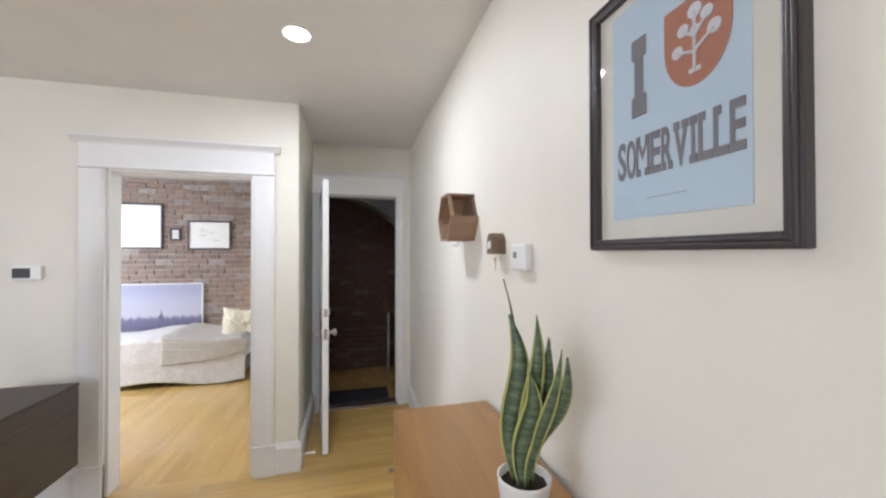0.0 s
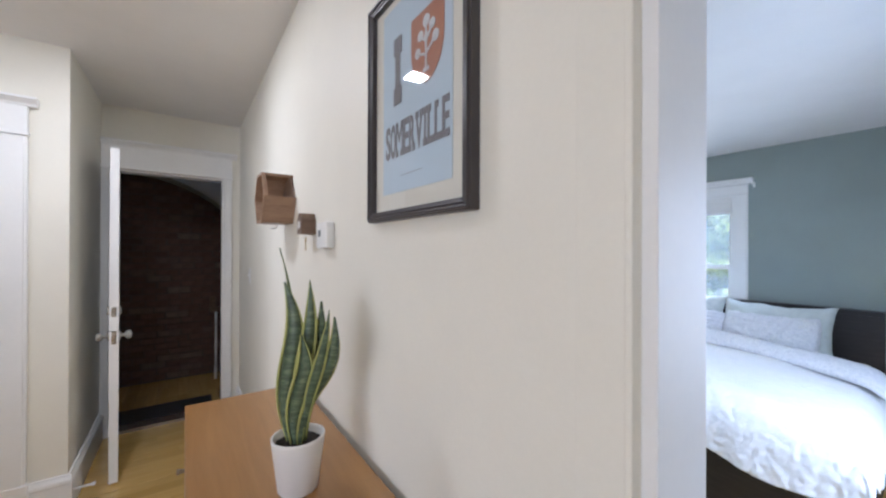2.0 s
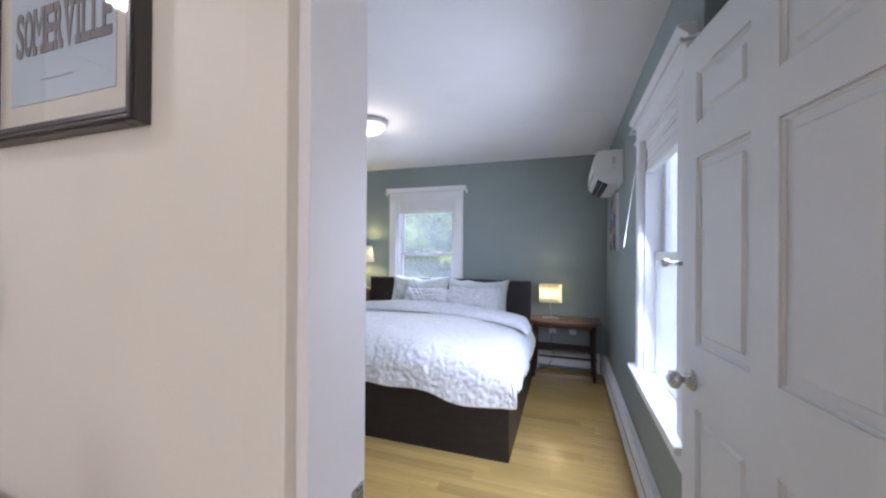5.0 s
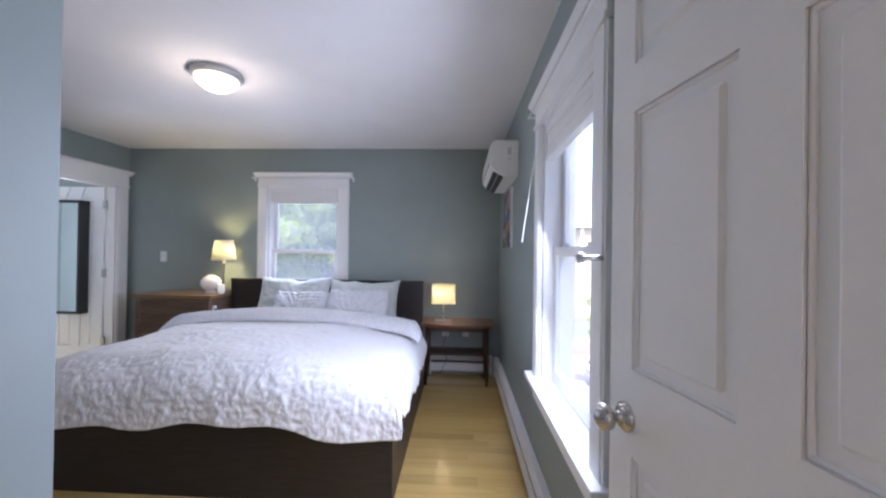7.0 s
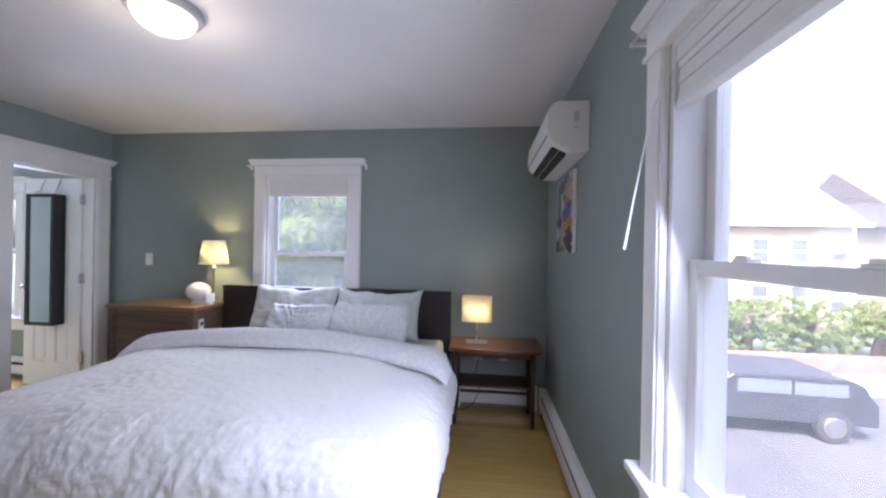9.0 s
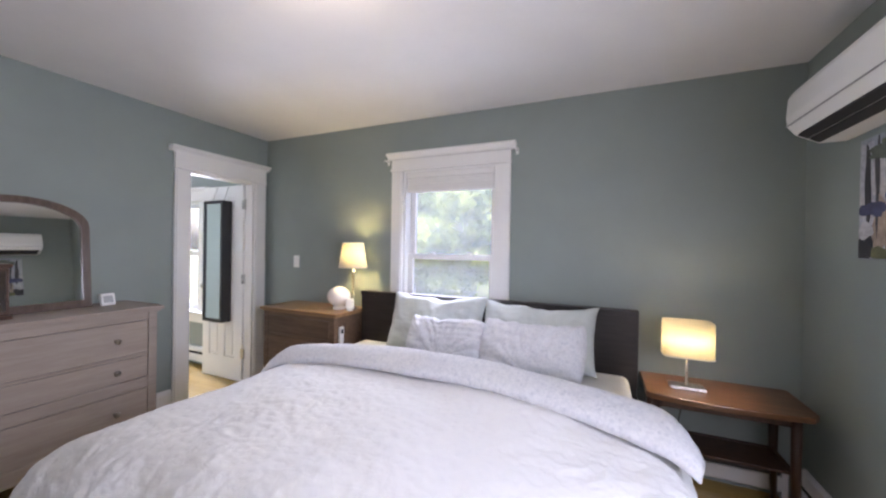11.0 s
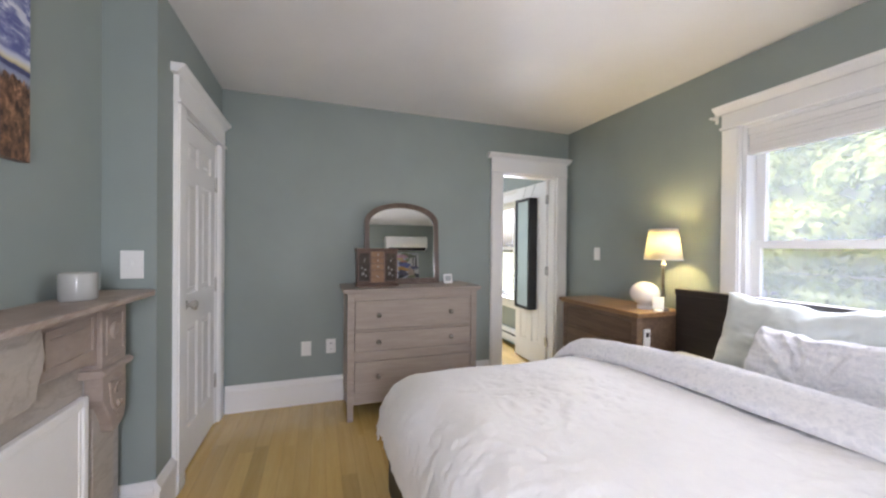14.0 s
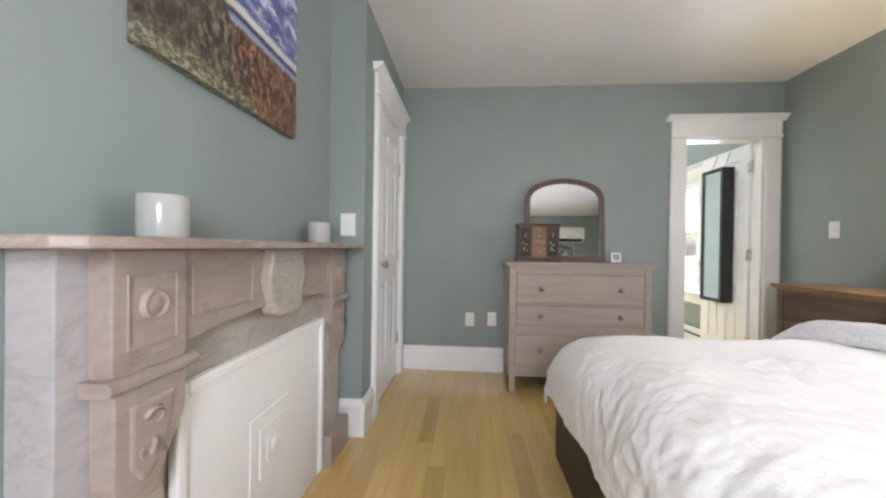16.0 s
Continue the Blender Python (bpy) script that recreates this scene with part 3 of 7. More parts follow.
def heater(name, a, length, rz, label):
    h = thing(name, label, "heater", (*a, 0), rz)
    part("back_plate", box((0, 0.0, 0.015), (length, 0.012, 0.205), 0.002), TRIM, h)
    prof = [(-0.050, 0.045), (-0.056, 0.050), (-0.056, 0.125), (-0.050, 0.132), (-0.047, 0.132), (-0.047, 0.045)]
    part("front_cover", prism(prof, "x", 0.004, length - 0.004), TRIM, h)
    prof = [(0, 0.205), (-0.035, 0.205), (-0.052, 0.178), (-0.052, 0.158), (-0.048, 0.158), (-0.047, 0.176), (-0.033, 0.199), (0, 0.199)]
    part("hood", prism(prof, "x", 0.004, length - 0.004), TRIM, h)
    # one solid block; the slot's shade is put into its dark colour
    part("fins", box((0.03, -0.042, 0.06), (length - 0.03, -0.006, 0.15), 0), plain("slot_shade_fins", (0.05, 0.05, 0.05), 0.6), h, "heating fins coloured dark for the shade in the slot")
    for x in (0.0, length - 0.03):
        part("end_cap", box((x, -0.058, 0.0), (x + 0.03, 0.0, 0.208), 0.004), TRIM, h)
    return h


heater("baseboard_heater", (E, N - 0.06), N - 0.06 - JOG - 0.02, -90, "white enamel baseboard heater along the window wall")
heater("baseboard_heater", (-0.10, N), E + 0.03, 0, "white enamel baseboard heater behind the bedside table")
heater("baseboard_heater", (-6.2, N), 2.5, 0, "white enamel baseboard heater in the side room")

# ---- bedroom things ----
ESPRESSO = wood("espresso_veneer", (0.012, 0.009, 0.009), (0.030, 0.023, 0.022), (2, 20, 20), 0.38, vary=0.1)
GREYWOOD = wood("grey_stained_pine", (0.335, 0.275, 0.232), (0.42, 0.355, 0.305), (1.2, 14, 14), 0.45, 2.5, vary=0.12)
BROWNWOOD = wood("dark_oiled_pine", (0.115, 0.072, 0.047), (0.225, 0.147, 0.098), (1.2, 14, 14), 0.42, 2.5, vary=0.15)
TOPWOOD = wood("light_brown_pine", (0.23, 0.13, 0.06), (0.36, 0.22, 0.11), (1.2, 14, 14), 0.35, 2.5, vary=0.1)
TEAK = wood("teak", (0.10, 0.042, 0.017), (0.20, 0.090, 0.038), (1.2, 16, 16), 0.3, 2.4, vary=0.1, coat=0.25)

bed = thing("bed", "king bed frame in dark espresso veneer, beside the window", "bed", (-1.21, 1.77, 0))
part("headboard", boxes([((-1.05, 1.965, 0), (1.05, 2.02, 0.962)), ((-1.05, 1.955, 0.962), (1.05, 2.026, 1.0))], 0.003), ESPRESSO, bed)
part("footboard", box((-1.10, 0, 0.0), (1.10, 0.045, 0.385), 0.004), ESPRESSO, bed)
for x in (-1.10, 1.055):
    part("side_rail", box((x, 0.045, 0.0), (x + 0.045, 1.965, 0.385), 0.004), ESPRESSO, bed)
part("slat_base", box((-1.05, 0.05, 0.20), (1.05, 1.96, 0.24), 0.004), TOPWOOD, bed)
mt = thing("mattress", "thick white mattress with a cream fitted sheet", "mattress", (-1.21, 1.83, 0.24))
part("core", box((-1.0, 0, 0), (1.0, 1.89, 0.36), 0.06, 4), cloth("sheet_cotton", (0.70, 0.69, 0.64), (0.64, 0.63, 0.58), 9, 0.25), mt, "", True)


def roll(s, half, r):
    """Lays a cloth over an edge: distance from the middle to (offset, drop)."""
    a, sg = abs(s), 1 if s >= 0 else -1
    flat, arc = half - r, r * math.pi / 2
    if a <= flat:
        return s, 0.0
    if a <= flat + arc:
        t = (a - flat) / r
        return sg * (flat + r * math.sin(t)), r * (1 - math.cos(t))
    return sg * (half + 0.04 * (a - flat - arc)), r + (a - flat - arc)


def bed_top(x, half):
    """Height of the filled cover over the bed, swelling towards the middle."""
    return 0.662 + 0.082 * max(0, 1 - (x / half) ** 2)


def quilted(name, parent, material, s0, s1, t0, t1, ns, nt, at, amp, seed, thick=0.03, label="", edge=None):
    """A soft cloth sheet with creases; at(s, t) gives its place. It has thickness."""
    bm = bmesh.new()
    g = []
    for j in range(nt + 1):
        row = []
        for i in range(ns + 1):
            s, t = s0 + (s1 - s0) * i / ns, t0 + (t1 - t0) * j / nt
            if edge:
                s, t = edge(s, t)
            p = at(s, t)
            row.append(bm.verts.new(p))
        g.append(row)
    for j in range(nt):
        for i in range(ns):
            bm.faces.new((g[j][i], g[j][i + 1], g[j + 1][i + 1], g[j + 1][i]))
    bm.normal_update()
    push = []
    for v in bm.verts:
        q = v.co
        o = Vector((seed, seed * 0.7, 0))
        hang = min(1, max(0, (0.75 - abs(v.normal.z)) / 0.4))
        puff = noise.fractal(q * 2.6 + o, 1.0, 2.0, 3)
        crease = 1 - abs(noise.noise(Vector((q.x * 8 + 2.0 * noise.noise(q * 4 + o), q.y * 9, q.z * 5)) + o)) * 2
        warp = noise.noise(q * 7 + o) * 1.6
        pleat = 1 - abs(noise.noise(Vector((q.x * 19 + warp, q.y * 19 + warp, q.z * 5)) + o)) * 2
        fine = 1 - abs(noise.noise(Vector((q.x * 42 + 2 * warp, q.y * 34, q.z * 24)) + o)) * 2
        patch = max(0, noise.noise(q * 2.2 + o * 1.7) + 0.2)
        grain = noise.fractal(Vector((q.x * 30, q.y * 34, q.z * 26)) + o, 0.8, 2.0, 3)
        push.append(amp * (puff * 0.85 + crease * (0.12 + 0.35 * patch) * (1 - 0.75 * hang) + pleat * 0.10 * hang + fine * (0.12 + 0.07 * hang + 0.26 * patch * (1 - 0.6 * hang)) + grain * (0.17 + 0.08 * hang)))
    ns_ = [v.normal.copy() for v in bm.verts]
    flip = -1 if sum(n.z for n in ns_) < 0 else 1
    for v, n, a in zip(bm.verts, ns_, push):
        v.co += n * a * flip
    bmesh.ops.recalc_face_normals(bm, faces=bm.faces)
    if sum(f.normal.z for f in bm.faces) < 0:
        bmesh.ops.reverse_faces(bm, faces=bm.faces)
    ob = part(name, bm, material, parent, label, True)
    md = ob.modifiers.new("thickness", "SOLIDIFY")
    md.thickness, md.offset = thick, -1
    return ob


WHITE_DUVET = cloth("white_cotton_duvet", (0.87, 0.87, 0.87), (0.845, 0.845, 0.85), 30, 0.35)


def pattern_cloth(name, a, b, scale):
    def build(n, l, p):
        v = coords(n, l)
        vo = n.new("ShaderNodeTexVoronoi")
        vo.inputs["Scale"].default_value = scale
        l.new(v, vo.inputs["Vector"])
        nz = noise_tex(n, l, v, scale * 1.1, 4, 0.7, 1.0)
        r = ramp(n, [(0.44, b), (0.56, a)])
        l.new(nz, r.inputs[0])
        r2 = ramp(n, [(0.15, b), (0.4, a)])
        l.new(vo.outputs["Distance"], r2.inputs[0])
        l.new(mixed(n, l, 0.5, r.outputs[0], r2.outputs[0]), p.inputs["Base Color"])
        p.inputs["Roughness"].default_value = 0.95
        cr = noise_tex(n, l, v, 18, 5, 0.6, 0.6)
        bump(n, l, p, cr, 0.5, 0.012)
    return mat(name, build)


PATTERN = pattern_cloth("grey_sprig_cotton", (0.76, 0.765, 0.79), (0.60, 0.615, 0.66), 42)
FOOT = -0.058
dv = thing("duvet", "crumpled white cotton duvet spread over the bed", "duvet", (-1.21, 1.77, 0))


def side(s, t):
    """Where the cover turns down beside the bed; it lies askew, wider at the foot."""
    return 1.155 if s > 0 else 1.075 - 0.10 * min(1, max(0, (t - 0.1) / 0.9))


def duvet_at(s, t):
    half = side(s, t)
    r = 0.17 if s > 0 else 0.21
    x, dx = roll(s, half, r)
    y, dy = (t, 0.0) if t > FOOT + 0.8 else roll(t - FOOT - 2.0, 2.0, 0.21)
    y = t if t > FOOT + 0.8 else y + FOOT + 2.0
    low = 0.035 * max(0, -x / half) ** 2 * max(0, 1 - max(0, t) / 0.9)
    return Vector((x, y, bed_top(x, half) - low - (dx ** 3 + dy ** 3) ** (1 / 3)))


def wavy(s, t):
    """The hem: uneven, shorter beside the bed at the head end, rounded at the corners."""
    hem = min(1, max(0, (-0.05 - t) / 0.2))
    t += hem * (0.018 * math.sin(s * 5.3) + 0.012 * math.sin(s * 13 + 1) - 0.022 * math.cos(s * 1.3))
    out = min(1, max(0, (abs(s) - 1.0) / 0.3))
    scallop = 0.016 * math.sin(t * 15) + 0.012 * math.sin(t * 31 + 2)
    corner = out * min(1, max(0, (0.1 - t) / 0.35))
    return s * (1 + out * scallop - 0.05 * corner), t + 0.05 * corner


quilted("cover", dv, WHITE_DUVET, -1.33, 1.30, -0.283, 1.20, 300, 170, duvet_at, 0.0175, 3.0, 0.010, "", wavy)


def fold_at(s, t):
    """The turned-back end: a loose roll across the bed, wider at its two ends."""
    half = 1.20 if s > 0 else 1.0
    x, dx = roll(s, half, 0.17)
    near = (0.95 if s > 0 else 0.95 + 0.06 * min(1, -s / 0.5)) - (0.14 if s > 0 else 0.20) * min(1, abs(s) / 1.1) ** 3 + 0.02 * math.sin(s * 4.2)
    far = 1.25 - 0.07 * abs(s) ** 2
    u = t ** 0.85
    lift = 0.078 * math.sin(math.pi * min(1, u)) ** 0.62 * (1 - 0.35 * min(1, dx / 0.1))
    return Vector((x, near + (far - near) * t, bed_top(x, half) + 0.008 + lift - dx))


def flap(s, t):
    """Beside the table the end sticks out past the bed in a blunt point."""
    out = min(1, max(0, (s - 0.85) / 0.28))
    return s + out * (0.035 * math.exp(-((t - 0.2) / 0.16) ** 2) - 0.07 * t * t), t


quilted("turned_back_end", dv, PATTERN, -1.16, 1.135, 0.0, 1.0, 170, 26, fold_at, 0.011, 9.0, 0.02, "grey sprigged underside turned back", flap)


def pillow(w, h, d, label, material, at, tilt, rz, seed, group, crumple=1.0, soft=0.0):
    """A stuffed case standing on its long edge; soft rounds its corners."""
    ob = thing("pillow", label, "pillow", at, rz, group)
    ob.matrix_world = pose(*at, -tilt, 0, rz)
    bm = bmesh.new()
    n, mm = 64, 44
    o = Vector((seed, seed, 0))
    for sg in (1, -1):
        g = []
        for j in range(mm + 1):
            row = []
            for i in range(n + 1):
                u, v = 2 * i / n - 1, 2 * j / mm - 1
                pu, pv = 1 - 0.07 * (1 - v * v) * abs(u) ** 3, 1 - 0.09 * (1 - u * u) * abs(v) ** 3
                cut_ = 1 - soft * (abs(u) * abs(v)) ** 3
                prof = (max(0, 1 - u ** 4) * max(0, 1 - v ** 4)) ** 0.55
                q = Vector((u * w / 2 * pu * cut_, sg * d / 2 * prof, h / 2 + v * h / 2 * pv * cut_))
                k = noise.fractal(q * 6 + o, 1.0, 2.0, 3) * 0.022
                # folds that run from the seat of the pillow to its rim, and across it
                ang = math.atan2(q.z - 0.02, q.x * 1.3)
                ray = 1 - abs(noise.noise(Vector((ang * 4.5 + 0.8 * noise.noise(q * 7 + o), q.length * 2.2, 0)) + o)) * 2.2
                across = 1 - abs(noise.noise(Vector((q.x * 4, q.z * 26 + 8 * q.x * noise.noise(o), 0)) + o * 2)) * 2
                fine = noise.fractal(q * 40 + o, 1.0, 2.0, 2)
                k += crumple * (0.010 * ray * min(1, q.length / 0.12) + 0.005 * across + 0.0022 * fine)
                q.y += sg * k * prof ** 0.7
                q.z += (0.020 * noise.noise(Vector((q.x * 6, 0, 0)) + o) - 0.030 * (1 - u * u)) * (0.5 + v / 2) + 0.010 * crumple * noise.noise(Vector((q.x * 15, sg, 0)) + o) * max(0, v) ** 2
                q.x += 0.014 * noise.noise(Vector((q.z * 7, 3, 0)) + o) * u
                row.append(bm.verts.new(q))
            g.append(row)
        for j in range(mm):
            for i in range(n):
                f = (g[j][i], g[j][i + 1], g[j + 1][i + 1], g[j + 1][i])
                bm.faces.new(f if sg > 0 else f[::-1])
    bmesh.ops.remove_doubles(bm, verts=bm.verts, dist=0.0006)
    part("pillowcase", bm, material, ob, "", True)
    return ob


MINT = cloth("pale_grey_green_cotton", (0.60, 0.64, 0.62), (0.54, 0.58, 0.57), 9, 0.35)
pillow(0.75, 0.44, 0.16, "pale grey-green pillow leaning on the headboard", MINT, (-1.485, 3.50, 0.625), 22, 2, 1.0, "pillows on the bed", 0.8)
pillow(0.76, 0.43, 0.16, "pale grey-green pillow leaning on the headboard", MINT, (-0.77, 3.50, 0.625), 24, -2, 5.0, "pillows on the bed", 0.9)
pillow(0.57, 0.325, 0.15, "small white sprigged pillow in front of the others", PATTERN, (-1.31, 3.29, 0.64), 30, 3, 11.0, "pillows on the bed", 2.0, 0.16)
pillow(0.66, 0.37, 0.17, "white sprigged pillow in front of the others", PATTERN, (-0.76, 3.26, 0.63), 32, -2, 17.0, "pillows on the bed", 1.7, 0.13)


SMALL_KNOB = [(0.0, 0.0), (0.011, 0.0), (0.008, 0.006), (0.007, 0.013), (0.016, 0.019), (0.0185, 0.025), (0.015, 0.031), (0.0, 0.034)]
DARK_METAL = plain("dark_pewter", (0.30, 0.28, 0.25), 0.3, 1.0, bumpy=0.0)


def chest(name, label, at, rz, w, d, h, rows, top_mat, body, knob=True, foot=0.12, side=0.05):
    """A chest of drawers: local front towards -y, x centred; rows: (z0, z1)."""
    c = thing(name, label, "dresser", at, rz)
    part("top", boxes([((-w / 2, -0.02, h - 0.024), (w / 2, d, h)), ((-w / 2 + 0.012, -0.008, h - 0.036), (w / 2 - 0.012, d, h - 0.024))], 0.004), top_mat, c)
    x = w / 2 - 0.03
    for sx in (-1, 1):
        for y0, y1 in ((0.0, side), (d - side, d)):
            a, b = sorted((sx * x, sx * (x - side)))
            part("post", boxes([((a, y0, foot), (b, y1, h - 0.036)), ((a + 0.004, y0 + 0.004, 0), (b - 0.004, y1 - 0.004, foot))], 0.003), body, c)
        a, b = sorted((sx * (x - 0.008), sx * (x - 0.028)))
        part("side_panel", box((a, side, foot), (b, d - side, h - 0.036), 0.002), body, c)
    part("back", box((-x + side, d - 0.02, foot), (x - side, d - 0.008, h - 0.036), 0.001), body, c)
    zs = sorted([v for r in rows for v in r])
    edges = [foot] + zs + [h - 0.036]
    part("rail", boxes([((-x + side, 0.004, a), (x - side, 0.03, b)) for a, b in zip(edges[::2], edges[1::2]) if b - a > 0.004], 0.002), body, c)
    # near-black filler block, painted as the shade between the drawers
    part("inside", box((-x + side, 0.03, foot), (x - side, d - 0.021, h - 0.04), 0), plain("gap_shade", (0.02, 0.017, 0.015), 0.9), c)
    for z0, z1 in rows:
        f = part("drawer", box((-x + side + 0.003, 0.002, z0 + 0.003), (x - side - 0.003, 0.028, z1 - 0.003), 0.003), body, c)
        if knob:
            for sx in (-1, 1):
                part("knob", lathe(SMALL_KNOB, 16, Matrix.Translation((sx * (x - side) * 0.62, 0.002, (z0 + z1) / 2)) @ pose(0, 0, 0, 90)), DARK_METAL, f, "dark pewter knob", True)
    return c


chest("dresser", "grey-stained three-drawer dresser with pewter knobs", (-3.10, 2.118, 0), 90, 1.07, 0.43, 0.96, [(0.66, 0.875), (0.50, 0.645), (0.205, 0.43)], GREYWOOD, GREYWOOD)
c = chest("bedside_chest", "dark brown bedside chest of drawers with lighter top", (-2.67, 3.42, 0), 0, 0.83, 0.40, 0.845, [(0.63, 0.78), (0.45, 0.615), (0.20, 0.435)], TOPWOOD, BROWNWOOD, False)
c["category"] = "chest"

# arched mirror on the dresser
mr = thing("mirror", "arched mirror in a brown wooden frame on the dresser", "mirror", (-3.40, 2.085, 0.962), 90)
mr.matrix_world = pose(-3.41, 2.085, 0.962, -5, 0, 90)


def arch(w, h, rise, n=20, low=0.0):
    pts = [(-w / 2, low), (w / 2, low)]
    for i in range(n + 1):
        a = math.pi * i / n
        pts.append((w / 2 * math.cos(a), h - rise + rise * math.sin(a) ** 0.95))
    return pts


outer, inner = arch(0.635, 0.68, 0.17), arch(0.555, 0.64, 0.15, low=0.045)
bm = bmesh.new()
vo = [[bm.verts.new((x, y, z)) for x, z in outer] for y in (-0.012, 0.016)]
vi = [[bm.verts.new((x, y, z)) for x, z in inner] for y in (-0.016, 0.006)]
k = len(outer)
for i in range(k):
    j = (i + 1) % k
    bm.faces.new((vo[0][i], vo[0][j], vi[0][j], vi[0][i]))
    bm.faces.new((vo[1][i], vo[1][j], vi[1][j], vi[1][i]))
    bm.faces.new((vo[0][i], vo[1][i], vo[1][j], vo[0][j]))
    bm.faces.new((vi[0][i], vi[1][i], vi[1][j], vi[0][j]))
part("frame", bm, wood("mirror_frame_wood", (0.07, 0.045, 0.032), (0.15, 0.105, 0.08), (12, 12, 2), 0.4), mr)
part("mirror_glass", prism([(x * 1.01, z) for x, z in inner], "y", 0.0, 0.004), mirror_glass(), mr, "clear mirror glass")
part("backing", prism(arch(0.60, 0.66, 0.16, low=0.02), "y", 0.0165, 0.022), BROWNWOOD, mr)

jb = thing("jewelry_box", "small brown wooden jewelry box with drawers and glass doors", "jewelry box", (-3.245, 1.85, 0.96), 90)
JW = wood("jewelry_wood", (0.055, 0.026, 0.015), (0.13, 0.065, 0.038), (3, 14, 14), 0.35, vary=0.05)
JL2 = wood("jewelry_wood_light", (0.20, 0.10, 0.045), (0.31, 0.175, 0.09), (3, 14, 14), 0.35, vary=0.1)
part("body", boxes([((-0.155, 0.02, 0.02), (0.155, 0.15, 0.275)), ((-0.165, 0.0, 0.275), (0.165, 0.16, 0.295)), ((-0.165, 0.0, 0.0), (0.165, 0.16, 0.022))], 0.004), JW, jb)
for z0, z1 in ((0.03, 0.125), (0.13, 0.175), (0.18, 0.22), (0.225, 0.27)):
    f = part("drawer", box((-0.05, 0.008, z0), (0.05, 0.024, z1), 0.003), JL2, jb, "light brown drawer")
    part("knob", lathe([(0, 0), (0.004, 0), (0.006, 0.006), (0, 0.010)], 10, Matrix.Translation((0, 0.008, (z0 + z1) / 2)) @ pose(0, 0, 0, 90)), STEEL, f, "", True)
for x in (-0.103, 0.103):
    f = part("door", boxes([((x - 0.05, 0.006, 0.03), (x - 0.038, 0.02, 0.27)), ((x + 0.038, 0.006, 0.03), (x + 0.05, 0.02, 0.27)), ((x - 0.038, 0.006, 0.03), (x + 0.038, 0.02, 0.044)), ((x - 0.038, 0.006, 0.256), (x + 0.038, 0.02, 0.27))], 0.002), JW, jb)
    part("glass_pane", box((x - 0.038, 0.012, 0.044), (x + 0.038, 0.0155, 0.256), 0), plain("etched_glass", (0.10, 0.078, 0.062), 0.12, vary=0.6, grain=40), f, "etched glass pane")
    rnd = random.Random(7)
    marks = [(x + rnd.uniform(-0.022, 0.022), rnd.uniform(0.07, 0.22)) for _ in range(9)]
    et = part("etching", boxes([((a, 0.0108, z), (a + rnd.uniform(0.004, 0.012), 0.0122, z + rnd.uniform(0.006, 0.022))) for a, z in marks], 0), plain("pale_etching", (0.46, 0.44, 0.41), 0.5), f, "pale etched flowers")
    et["kind"] = "stuff"
fr = thing("small_clock", "small white square digital clock on the dresser", "clock", (-3.36, 2.475, 0.96), 90)
fr.matrix_world = pose(-3.36, 2.475, 0.961, -14, 0, 95)
part("case", box((-0.04, 0, 0), (0.04, 0.018, 0.08), 0.006, 3), PLASTIC, fr)
part("screen", box((-0.026, -0.002, 0.018), (0.026, 0.002, 0.064), 0.001), plain("lcd_grey", (0.38, 0.40, 0.39), 0.25), fr, "grey display")


def wall_plate(name, label, at, rz, w=0.072, h=0.116, kind="switch"):
    p = thing(name, label, "switch" if kind != "outlet" else "outlet", at, rz)
    part("plate", box((-w / 2, -0.006, -h / 2), (w / 2, 0, h / 2), 0.003), PLASTIC, p)
    if kind == "outlet":
        for z in (-0.024, 0.024):
            s = part("socket", box((-0.017, -0.009, z - 0.014), (0.017, -0.006, z + 0.014), 0.004), PLASTIC, p)
            part("slots", boxes([((-0.008, -0.0094, z - 0.004), (-0.005, -0.0088, z + 0.006)), ((0.005, -0.0094, z - 0.004), (0.008, -0.0088, z + 0.006))], 0), BLACK, s)
    elif kind == "toggle":
        for x in ((-0.022, 0.022) if w > 0.1 else (0,)):
            part("toggle", box((x - 0.005, -0.018, -0.004), (x + 0.005, -0.006, 0.016), 0.002), PLASTIC, p)
    elif kind == "rocker":
        part("rocker", box((-0.016, -0.010, -0.033), (0.016, -0.006, 0.033), 0.002), PLASTIC, p)
    return p


wall_plate("light_switch", "white rocker light switch by the corner", (-3.119, N, 1.22), 0, kind="rocker")
wall_plate("light_switch", "white toggle light switch above the mantel", (CLX, 0.635, 1.18), 90, 0.085, 0.125, "toggle")
wall_plate("wall_outlet", "white wall outlet low on the blue-grey wall", (W, 1.325, 0.443), 90, 0.075, 0.116, "blank")
wall_plate("wall_outlet", "white wall outlet low on the blue-grey wall", (W, 1.515, 0.450), 90, 0.075, 0.116, "outlet")
wall_plate("wall_outlet", "white wall outlet above the bedside table", (0.08, N, 0.46), 0, kind="outlet")
wall_plate("wall_outlet", "white wall outlet above the bedside table", (0.30, N, 0.46), 0, kind="outlet")

